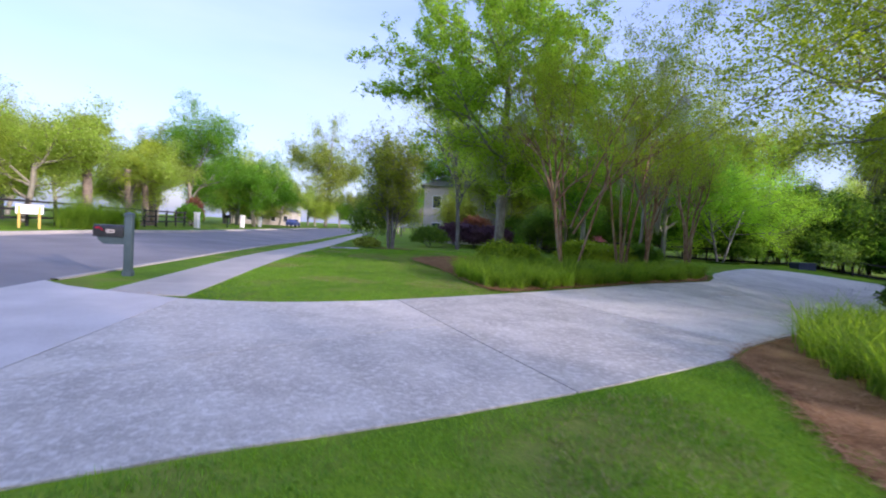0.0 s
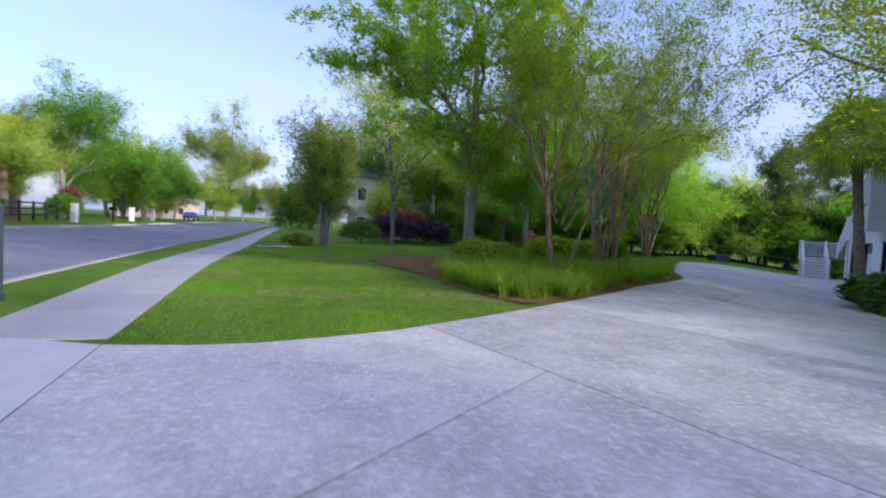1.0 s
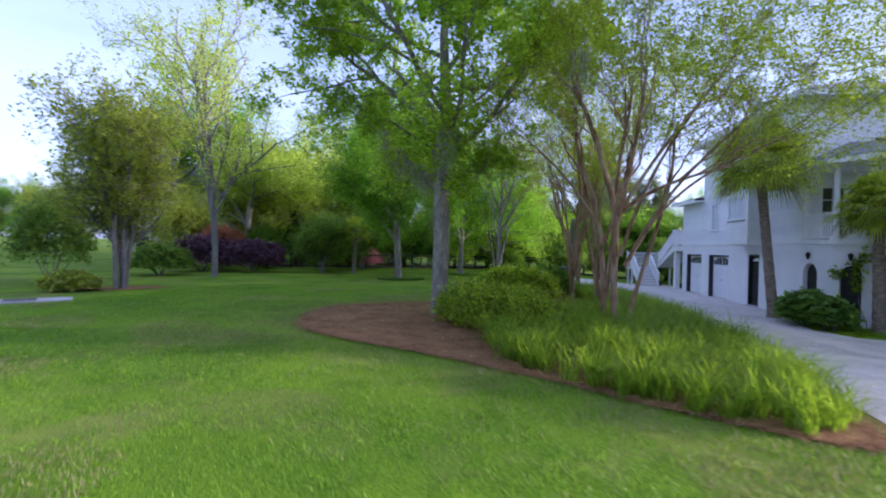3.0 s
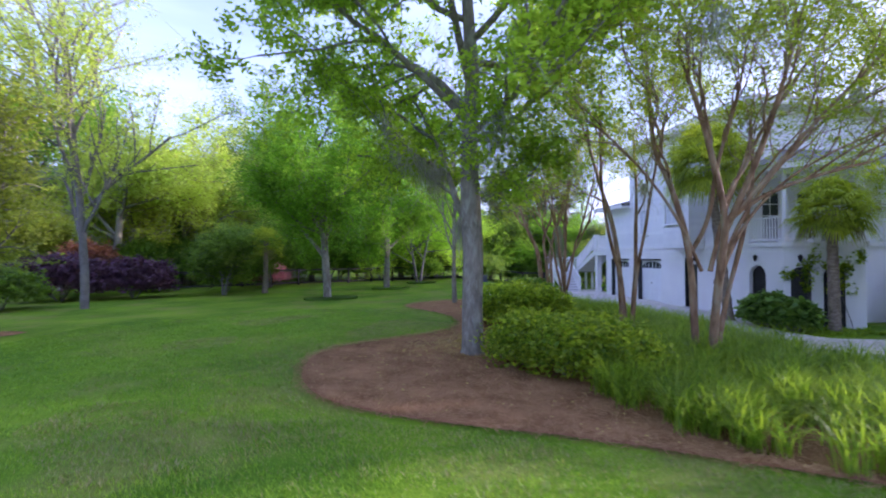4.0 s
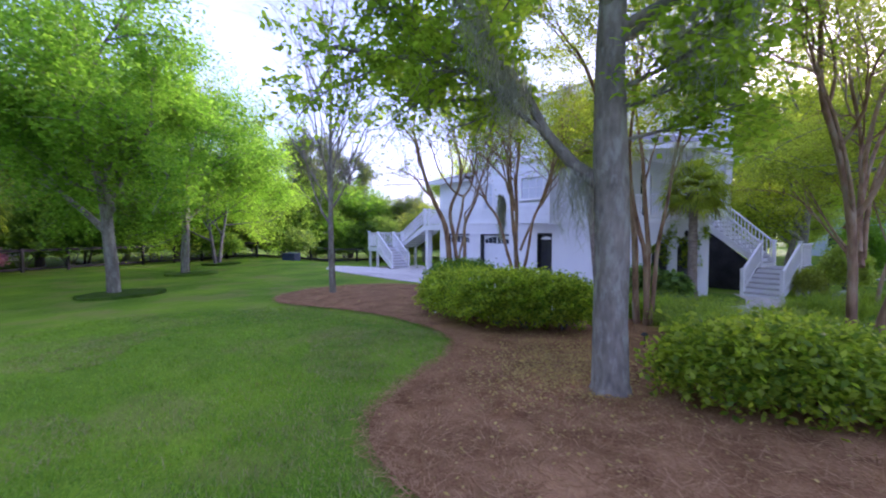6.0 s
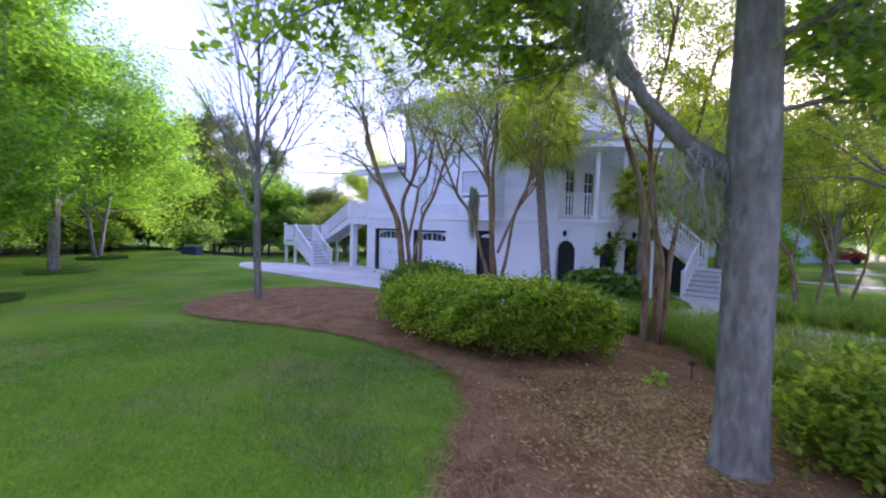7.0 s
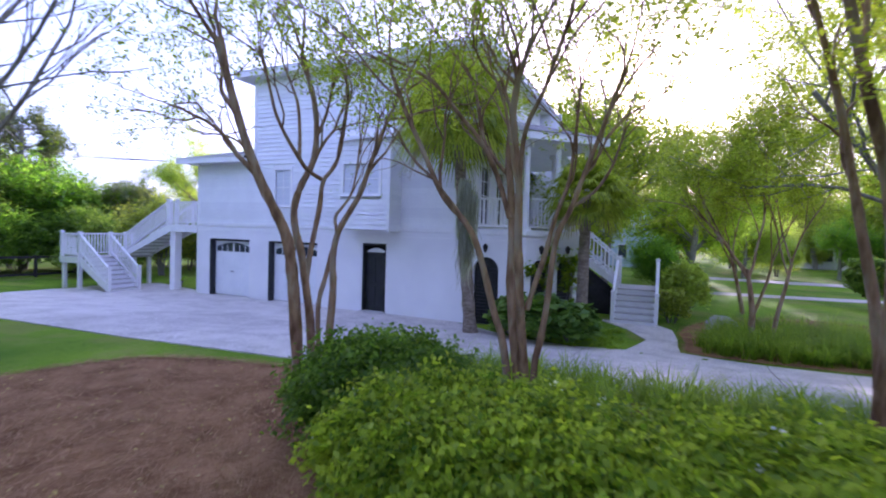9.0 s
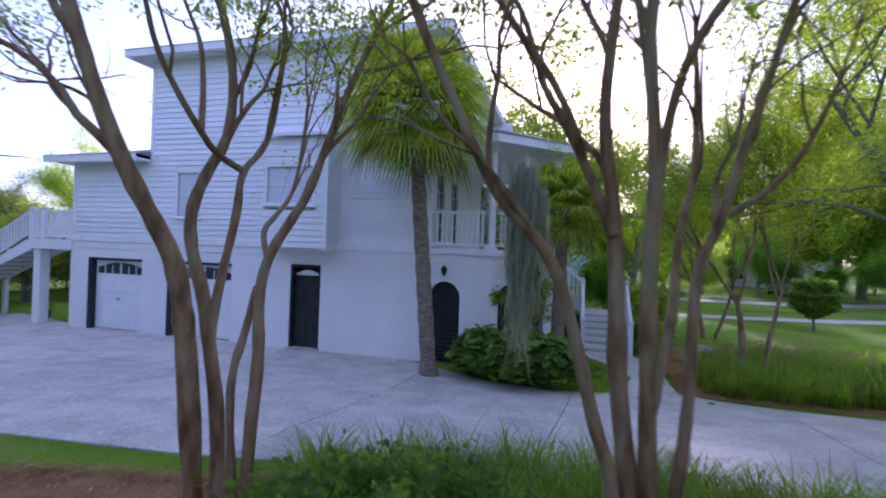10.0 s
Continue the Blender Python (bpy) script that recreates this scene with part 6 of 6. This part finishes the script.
def scatter(rng, poly, count):
    p = np.array(poly)
    lo, hi = p.min(0), p.max(0)
    out = np.empty((0, 2))
    while len(out) < count:
        q = rng.uniform(lo, hi, (count * 3, 2))
        out = np.concatenate((out, q[inside(list(map(tuple, poly)), q[:, 0], q[:, 1])]))
    return out[:count]


def liriope(seed, poly, per_m2, length, label, name="liriope_grass", each=34, mat="liriope"):
    rng = np.random.default_rng(seed)
    p = np.array(poly)
    area = abs(np.sum(p[:, 0] * np.roll(p[:, 1], -1) - np.roll(p[:, 0], -1) * p[:, 1])) / 2
    c = scatter(rng, poly, int(area * per_m2))
    size = rng.uniform(0.75, 1.2, len(c))
    i = np.repeat(np.arange(len(c)), each)
    xy = c[i] + rng.normal(0, 0.055, (len(i), 2))
    z = height(xy[:, 0], xy[:, 1]) + 0.01
    v = blades(rng, xy[:, 0], xy[:, 1], z, length * size[i], 0.0065, 0.75)
    return tagged(part(name, raw_mesh(name, v, np.arange(len(v)).reshape(-1, 4)), mat), label, "ornamental grass", kind="stuff")


LA = [(1.5, 13.1), (0.8, 11.5), (0.85, 10.1), (1.3, 8.85), (1.75, 8.0), (2.35, 7.75), (3.05, 8.3), (4.3, 9.6), (5.45, 10.85), (7.5, 13.1), (9.31, 15.3), (8.38, 16.01), (6.95, 15.0), (5.9, 14.55), (4.9, 14.6), (4.3, 14.35), (3.7, 13.8), (2.6, 13.0)]
LB = [(9.31, 15.42), (10.45, 17.74), (10.64, 19.23), (9.38, 19.21), (8.71, 18.11), (8.18, 16)]
LC = [(13.85, 10.51), (13.07, 9.85), (11.69, 8.16), (9.96, 7.01), (8.28, 5.84), (6.62, 4.27), (5.96, 3.32), (5.77, 2.22), (5.89, 0.5), (8.92, -0.81), (11.3, 0.36), (14.67, 3.47), (16.5, 7), (15.06, 9.48)]
LE = [(18.1, 15.3), (15.7, 14.3), (14.7, 13.4), (14.35, 12.3), (16.9, 10.7), (17.3, 12.0), (16.9, 13.9)]
liriope(201, LA, 17, 0.68, "thick arching green liriope grass beside the driveway", each=44)
liriope(202, LB, 30, 0.66, "green liriope grass under crape myrtles")
liriope(203, LC, 14, 0.85, "mass of arching liriope grass in a bed")
liriope(204, LE, 12, 0.16, "short green groundcover by the house wall", "groundcover_grass")
liriope(205, [(-22.18, 19.94), (-21.43, 20.54), (-23.7, 28.1), (-24.84, 26.74), (-23.66, 21.4)], 6, 2.3, "tall pale green ornamental grass across the street", "tall_grass", 60)

# mown lawn near the walk
LAWN_A = [(-3.1, 3.84), (-2.2, 3.94), (-1.6, 4.13), (-1.0, 4.46), (-0.2, 4.98), (0.62, 5.72), (1.1, 6.15), (1.9, 6.95), (2.1, 7.25), (1.2, 8.7), (0.7, 10.2), (0.2, 11.3), (-0.4, 12.4), (-1.25, 13.85), (-1.55, 15.1), (-1.05, 16.6), (0.05, 17.8), (2.6, 17.75), (3.5, 17.85), (4.3, 18.3), (5.5, 19.85), (6.2, 21.4), (6.55, 22.9), (4.11, 25.98), (-2.1, 26.53), (-7.3, 20.4), (-5.35, 12.2), (-4.4, 8.4), (-3.5, 5.6)]
LAWN_B = [(-0.74, -2.05), (-0.2, -1.6), (0.5, -1.05), (1.15, -0.6), (1.85, -0.08), (2.75, 0.63), (3.4, 1.18), (4.9, 2.55), (4.95, 1.7), (4.75, 0.5), (4.7, -0.9), (2.8, -2.6), (0.99, -3.2)]
for seed, poly, count, mt, length in ((301, LAWN_A, 210000, "blade", 0.05), (302, LAWN_A, 200000, "dry", 0.055), (303, LAWN_B, 30000, "blade", 0.05), (304, LAWN_B, 14000, "dry", 0.05)):
    rng = np.random.default_rng(seed)
    c = scatter(rng, poly, count)
    if mt == "dry":
        rim = np.array(BED)
        gap = np.array([np.min(np.hypot(rim[:, 0] - x, rim[:, 1] - y)) for x, y in c])
        keep = np.array([noise.noise((x * 0.45, y * 0.45, 4.0)) > 0.31 for x, y in c]) | (gap < rng.exponential(1.0, len(c)))
        c = c[keep]
    tuft = np.array([1 + 0.9 * noise.noise((x * 2.3, y * 2.3, 1.0)) + 0.5 * noise.noise((x * 7.0, y * 7.0, 2.0)) for x, y in c])
    v = blades(rng, c[:, 0], c[:, 1], height(c[:, 0], c[:, 1]) - 0.005, length * np.clip(tuft, 0.35, 2.0), 0.0038, 0.7, 1)
    tagged(part("grass_blades", raw_mesh("grass_blades", v, np.arange(len(v)).reshape(-1, 4)), mt), "short mown grass" if mt == "blade" else "dry straw-coloured grass in the lawn", "grass", kind="stuff")
rng = np.random.default_rng(310)
for k, (poly, count) in enumerate(((BED, 40000), (BED_EAST, 14000))):
    c = scatter(rng, poly, count)
    i = rng.integers(0, len(poly), count // 4)
    f = rng.uniform(0, 1, (len(i), 1))
    edge = np.array(poly)[i] * (1 - f) + np.roll(np.array(poly), -1, 0)[i] * f
    c = np.concatenate((c, edge + rng.normal(0, 0.07, edge.shape)))
    n = len(c)
    a = rng.uniform(0, math.pi, n)
    d = np.stack((np.cos(a), np.sin(a), rng.normal(0, 0.12, n)), 1) * rng.uniform(0.04, 0.1, (n, 1))
    s = np.stack((-np.sin(a), np.cos(a), np.zeros(n)), 1) * 0.0025
    p = np.stack((c[:, 0], c[:, 1], height(c[:, 0], c[:, 1]) + 0.035 + rng.uniform(0, 0.02, n)), 1)
    v = np.stack((p - d - s, p - d + s, p + d + s, p + d - s), 1).reshape(-1, 3)
    tagged(part("pine_straw", raw_mesh("pine_straw", v, np.arange(4 * n).reshape(-1, 4)), "needle"), "loose brown pine needles on the bed", "pine straw", kind="stuff")

edge_rng = np.random.default_rng(320)
bits = []
for (x0, y0), (x1, y1) in list(zip(DRIVE, DRIVE[1:]))[1:16] + list(zip(DRIVE, DRIVE[1:]))[36:48]:
    n = int(math.dist((x0, y0), (x1, y1)) * 45)
    f = edge_rng.uniform(0, 1, (n, 1))
    bits.append(np.array((x0, y0)) * (1 - f) + np.array((x1, y1)) * f + edge_rng.normal(0, 0.045, (n, 2)))
c = np.concatenate(bits)
n = len(c)
p = np.stack((c[:, 0], c[:, 1], height(c[:, 0], c[:, 1]) + 0.03 + edge_rng.uniform(0, 0.012, n)), 1)
tagged(part("leaf_litter", leaves_at("leaf_litter", edge_rng, p, 0.012, 1.2, 2.0), "needle"), "brown litter along the driveway's edge", "leaf litter", kind="stuff")

fall_rng = np.random.default_rng(330)
# bright leaves massed by the oak imitate dappled sun; the rest are plain litter
c = np.concatenate((fall_rng.normal((2.76, 16.04), (0.8, 0.55), (5200, 2)), scatter(fall_rng, BED, 3000)))
c = c[inside(BED, c[:, 0], c[:, 1])]
p = np.stack((c[:, 0], c[:, 1], height(c[:, 0], c[:, 1]) + 0.045), 1)
tagged(part("fallen_leaves", leaves_at("fallen_leaves", fall_rng, p, 0.026, 1.5), "deadleaf"), "tan and yellow fallen leaves on pine straw, massed as a sunlit patch by the oak", "fallen leaves", kind="stuff")


# ---- street things ----
mailbox = thing("mailbox", "dark mailbox with red flag on a slate-coloured wooden post", "mailbox", at=(-5.87, 5.93, float(height(-5.87, 5.93)) + 0.02), turn=20)
b = bm_box(-0.075, 0.075, -0.075, 0.075, -0.15, 1.32, bevel=0.008)
post_ = part("post", b, "teal", mailbox, "square slate-painted post")
part("base_trim", bm_box(-0.095, 0.095, -0.095, 0.095, -0.1, 0.09, bevel=0.012), "teal", post_)
part("collar", bm_box(-0.09, 0.09, -0.09, 0.09, 1.26, 1.29, bevel=0.006), "teal", post_)
b = bmesh.new()
q = [b.verts.new(c) for c in ((-0.1, -0.1, 1.32), (0.1, -0.1, 1.32), (0.1, 0.1, 1.32), (-0.1, 0.1, 1.32), (0, 0, 1.37))]
for i in range(4):
    b.faces.new((q[i], q[(i + 1) % 4], q[4]))
b.faces.new(q[3::-1])
part("cap", b, "teal", post_)
b = bmesh.new()
out = [(-0.075, 0.66), (-0.46, 0.66), (-0.55, 0.73), (-0.6, 0.815), (-0.075, 0.815)]
f, g = [b.verts.new((x, -0.06, z)) for x, z in out], [b.verts.new((x, 0.06, z)) for x, z in out]
b.faces.new(f), b.faces.new(g[::-1])
for i in range(5):
    b.faces.new((f[i], g[i], g[(i + 1) % 5], f[(i + 1) % 5]))
part("arm", b, "teal", mailbox, "slate-painted support arm")
b = bmesh.new()
prof = [(-0.105, 0.82), (0.105, 0.82), (0.105, 0.97)] + [(0.105 * math.cos(a), 0.97 + 0.105 * math.sin(a)) for a in np.linspace(0, math.pi, 9)][1:-1] + [(-0.105, 0.97)]
f, g = [b.verts.new((-0.62, y, z)) for y, z in prof], [b.verts.new((-0.08, y, z)) for y, z in prof]
b.faces.new(f[::-1]), b.faces.new(g)
for i in range(len(prof)):
    j = (i + 1) % len(prof)
    b.faces.new((f[i], f[j], g[j], g[i]))
bx = part("box", b, "boxmetal", mailbox, "dark metal letter box")
b = bmesh.new()
f, g = [b.verts.new((-0.645, y * 1.04, z)) for y, z in prof], [b.verts.new((-0.62, y * 1.04, z)) for y, z in prof]
b.faces.new(f[::-1]), b.faces.new(g)
for i in range(len(prof)):
    j = (i + 1) % len(prof)
    b.faces.new((f[i], f[j], g[j], g[i]))
part("lid", b, "boxmetal", bx)
b = bmesh.new()
for a0, a1 in zip(np.linspace(0.15, math.pi * 0.75, 8), np.linspace(0.15, math.pi * 0.75, 8)[1:]):
    q = [b.verts.new((-0.55 + r * math.cos(a), -0.112, 0.93 + r * math.sin(a))) for r, a in ((0.06, a0), (0.1, a0), (0.1, a1), (0.06, a1))]
    b.faces.new(q)
bmesh.ops.solidify(b, geom=b.faces[:], thickness=0.008)
part("flag", b, "red", bx, "curved red flag")
part("plate", bm_box(-0.4, -0.24, -0.114, -0.106, 0.9, 0.97), "plate", bx, "pale name plate")
for k in range(3):
    part("bar", bm_box(-0.385 + k * 0.047, -0.355 + k * 0.047, -0.117, -0.1145, 0.917, 0.953), "joint", bx)

mb = thing("mailbox", "black mailbox on a thin black post across the street", "mailbox", at=(-30.33, 49.45, float(height(-30.33, 49.45)) - 0.02), turn=-12)
part("post", bm_box(-0.04, 0.04, -0.04, 0.04, -0.05, 1.15), "iron", mb)
part("box", bm_box(-0.38, 0.38, -0.16, 0.16, 1.15, 1.5, bevel=0.05), "iron", mb)
wp = thing("white_post", "short white wooden post beside the street", "post", "white posts", at=(-27.65, 39.93, float(height(-27.65, 39.93)) - 0.02))
part("post", bm_box(-0.2, 0.2, -0.2, 0.2, -0.05, 1.5, bevel=0.02), "trim", wp)
part("cap", bm_box(-0.25, 0.25, -0.25, 0.25, 1.5, 1.58, bevel=0.02), "trim", wp)
for x, y in ((-32.06, 55.73), (-34.69, 65.16)):
    copy_thing(wp, pose(x, y, float(height(x, y)) - 0.02))


def rail_fence(a, b, name, label, post_step=2.4, rails=(0.45, 0.9, 1.35), tall=1.5, group=""):
    f = thing(name, label, "fence", group)
    L = math.dist(a, b)
    n = max(1, round(L / post_step))
    pts = [(a[0] + (b[0] - a[0]) * i / n, a[1] + (b[1] - a[1]) * i / n) for i in range(n + 1)]
    for x, y in pts:
        z = float(height(x, y))
        part("post", bm_box(x - 0.06, x + 0.06, y - 0.06, y + 0.06, z - 0.1, z + tall), "fence", f)
    for (x0, y0), (x1, y1) in zip(pts, pts[1:]):
        for h in rails:
            q = bmesh.new()
            beam(q, (x0, y0, float(height(x0, y0)) + h), (x1, y1, float(height(x1, y1)) + h), 0.035, 0.12)
            part("rail", q, "fence", f)
    return f


rail_fence((-25.32, 26.13), (-31.04, 44.03), "rail_fence", "black three-rail wooden fence across the street")
rail_fence((-21, 10.4), (-24.98, 24.17), "rail_fence", "black three-rail wooden fence across the street")
rail_fence((2.45, 43.39), (23.33, 40.31), "garden_fence", "thin black metal fence at the end of the lawn", 2.0, (0.15, 1.05), 1.15)
rail_fence((23.33, 40.31), (35.87, 33), "garden_fence", "thin black metal fence at the end of the lawn", 2.0, (0.15, 1.05), 1.15)
sign = thing("roadside_sign", "small white board sign on yellow posts", "sign", at=(-21.85, 18.1, float(height(-21.85, 18.1)) - 0.02), turn=40)
part("board", bm_box(-0.55, 0.55, -0.03, 0.03, 0.75, 1.22, bevel=0.01), "trim", sign)
for x in (-0.4, 0.4):
    part("post", bm_box(x - 0.05, x + 0.05, -0.09, -0.031, -0.05, 1.15), "yellowpaint", sign)
for k in range(3):
    part("bar", bm_box(-0.4, 0.3 - 0.1 * k, 0.0305, 0.034, 1.09 - 0.1 * k, 1.13 - 0.1 * k), "joint", sign)
lid = thing("utility_cover", "flat grey concrete utility cover in the lawn", "utility cover", at=(-6.55, 22.15, float(height(-6.55, 22.15)) + 0.0), turn=8)
part("slab", bm_box(-0.75, 0.75, -0.35, 0.35, -0.05, 0.06, bevel=0.015), "tile", lid)
# thin darker rectangle over one half of the slab
part("hatch", bm_box(-0.68, 0.0, -0.28, 0.28, 0.061, 0.075, bevel=0.006), "joint", lid, "dark raised rectangle on one half of the cover")
bins = thing("storage_box", "dark blue storage box at the edge of the woods", "storage box", at=(24.4, 35.8, -0.75), turn=20)
part("body", bm_box(-0.8, 0.8, -0.4, 0.4, 0, 1.0, bevel=0.03), "binblue", bins)
part("lid", bm_box(-0.84, 0.84, -0.44, 0.44, 1.0, 1.08, bevel=0.03), "binblue", bins)
rock = thing("boulder", "pale rounded garden boulder in the grass", "boulder", at=(16.2, 7.7, -0.62))
b = bmesh.new()
bmesh.ops.create_icosphere(b, subdivisions=3, radius=1)
for v in b.verts:
    v.co *= 1 + 0.15 * noise.noise(v.co * 1.7)
    v.co = Vector((v.co.x * 0.6, v.co.y * 0.4, v.co.z * 0.38 + 0.1))
part("stone", b, "tile", rock)
for k, (x, y) in enumerate(((27.9, 28.9), (26.9, 26.6))):
    pot = thing("flower_pot", "dark round flower pot beside a deck post", "pot", "pots under the deck", at=(x, y, float(height(x, y)) + 0.03))
    part("pot", lathe(bmesh.new(), [(0.14, 0), (0.2, 0.3), (0.22, 0.32), (0.22, 0.36), (0.19, 0.36)], 14), "terracotta", pot)
    rg = np.random.default_rng(400 + k)
    part("foliage", leaves_at("foliage", rg, rg.normal(0, (0.12, 0.12, 0.07), (260, 3)) + np.array((0, 0, 0.45)), 0.07), "lime", pot)
spike = thing("path_light", "small black path light in the pine straw", "path light", at=(4.32, 14.98, float(height(4.32, 14.98))))
part("stake", lathe(bmesh.new(), [(0.008, -0.05), (0.008, 0.2)], 8), "iron", spike)
part("shade", lathe(bmesh.new(), [(0.055, 0.2), (0.052, 0.21), (0.02, 0.24), (0.008, 0.245)], 12), "iron", spike)


# ---- neighbouring houses, drives and cars ----
def far_house(at, turn, w, d, h, wallmat, label, floors=2, rise=2.4):
    f = thing("neighbour_house", label, "house", "neighbouring houses", at=(at[0], at[1], float(height(*at)) - 0.1), turn=turn)
    part("wall", bm_box(-w / 2, w / 2, -d / 2, d / 2, 0, h), wallmat, f)
    b = bmesh.new()
    e = 0.5
    q = [b.verts.new(c) for c in ((-w / 2 - e, -d / 2 - e, h), (w / 2 + e, -d / 2 - e, h), (w / 2 + e, d / 2 + e, h), (-w / 2 - e, d / 2 + e, h), (-w / 2 + d / 2, 0, h + rise), (w / 2 - d / 2, 0, h + rise))]
    for c in ((0, 1, 5, 4), (1, 2, 5), (2, 3, 4, 5), (3, 0, 4), (3, 2, 1, 0)):
        b.faces.new([q[i] for i in c])
    part("roof", b, "roof", f)
    n = int(w / 2.4)
    for k in range(floors):
        for i in range(n):
            x = -w / 2 + (i + 0.5) * w / n
            z = 0.9 + k * 2.9
            for s in (-1, 1):
                win = part("window", bm_box(x - 0.5, x + 0.5, s * d / 2 - 0.03, s * d / 2 + 0.04, z, z + 1.4), "trim", f)
                part("pane", bm_box(x - 0.42, x + 0.42, s * d / 2 - 0.05, s * d / 2 + 0.055, z + 0.08, z + 1.32), "glass", win)
    return f


far_house((-0.18, 53.02), 5, 14, 9, 6.2, "beige", "beige two-storey house half hidden behind trees")
far_house((-52.12, 100.75), 12, 13, 9, 3.2, "beige", "low white house far down the street", 1)
far_house((52.0, -9.5), 30, 11, 9, 6.0, "blueboard", "pale blue house behind garden trees")
far_house((47.93, -37.4), 50, 13, 9, 3.6, "trim", "low pale house beyond the neighbouring drive", 1)
far_house((12.81, 57.78), -10, 12, 9, 6.0, "trim", "white house glimpsed through the trees")


def strip(path, width, mat, name, label, lift=0.02):
    b = bmesh.new()
    p = np.array(path, float)
    d = unit(np.gradient(p, axis=0))
    s = np.stack((-d[:, 1], d[:, 0]), 1) * width / 2
    rows2 = [[b.verts.new((x, y, float(height(x, y)) + lift)) for x, y in (a, c)] for a, c in zip(p - s, p + s)]
    for a, c in zip(rows2, rows2[1:]):
        b.faces.new((a[0], c[0], c[1], a[1]))
    bmesh.ops.recalc_face_normals(b, faces=b.faces[:])
    for f in b.faces:
        if f.normal.z < 0:
            f.normal_flip()
    return tagged(part(name, b, mat), label, "path", kind="structure")


strip([(28.5, 3.5), (26.0, 0.0), (24.0, -3.6), (22.2, -7.5), (21.0, -11.5), (19.5, -18.0), (18.0, -30.0)], 1.5, "concrete", "path_east", "pale concrete path across the lawn")
strip([(36.0, -6.0), (32.0, -10.5), (29.6, -14.0), (27.5, -20.0), (26.0, -34.0)], 2.6, "concrete", "drive_east", "pale concrete drive of the neighbouring plot")


def car(at, turn, paint, label):
    c = thing("car", label, "car", "parked cars", at=(at[0], at[1], float(height(*at)) + 0.02), turn=turn)
    b = bmesh.new()
    side_out = [(-2.2, 0.35), (2.2, 0.35), (2.25, 0.7), (1.9, 0.92), (1.0, 1.0), (0.45, 1.45), (-1.1, 1.5), (-1.9, 1.02), (-2.25, 0.95)]
    f, g = [b.verts.new((x, -0.85 + 0.12 * (z > 1.1), z)) for x, z in side_out], [b.verts.new((x, 0.85 - 0.12 * (z > 1.1), z)) for x, z in side_out]
    b.faces.new(f), b.faces.new(g[::-1])
    for i in range(len(side_out)):
        j = (i + 1) % len(side_out)
        b.faces.new((f[i], g[i], g[j], f[j]))
    bmesh.ops.recalc_face_normals(b, faces=b.faces[:])
    bmesh.ops.bevel(b, geom=b.edges[:], offset=0.05, segments=2, affect="EDGES")
    part("body", b, paint, c)
    for s in (-1, 1):
        w = bmesh.new()
        w.faces.new([w.verts.new((x, s * 0.8, z)) for x, z in ((-1.55, 1.05), (0.75, 1.05), (0.38, 1.4), (-1.05, 1.44))])
        bmesh.ops.solidify(w, geom=w.faces[:], thickness=0.03)
        part("side_window", w, "glass", c)
        for x in (-1.35, 1.4):
            t = bmesh.new()
            lathe(t, [(0.2, -0.1), (0.33, -0.09), (0.33, 0.09), (0.2, 0.1)], 18)
            part("tyre", t, "rubber", c, m=pose(x, s * 0.78, 0.33, 90, 0, 0))
    return c


car((36.5, -25.5), 120, "carpaint", "silver car parked on the neighbouring drive")
car((47.0, -13.0), 60, "carred", "red car parked beyond the hedge")
car((-39.5, 87.0), 100, "carblue", "dark blue car parked before a white house")

# wires to the house corner
wires = thing("overhead_wires", "thin black service wires running to the house", "wires")
for k in range(3):
    b = bmesh.new()
    a0, a1 = Vector((24.3, 26.2, 4.7 - 0.0)), Vector((40.0, 52.0, 7.2 + 0.35 * k))
    prev = a0
    for i in range(1, 13):
        f = i / 12
        q = a0.lerp(a1, f) - Vector((0, 0, 1.2 * f * (1 - f)))
        beam(b, prev, q, 0.02, 0.02)
        prev = q
    part("wire", b, "iron", wires)
pole = thing("utility_pole", "brown wooden utility pole among trees", "utility pole", at=(40.2, 52.3, -0.6))
part("pole", lathe(bmesh.new(), [(0.16, 0), (0.12, 9.0)], 10), "palmbark", pole)
part("crossarm", bm_box(-0.9, 0.9, -0.06, 0.06, 8.3, 8.42), "palmbark", pole)
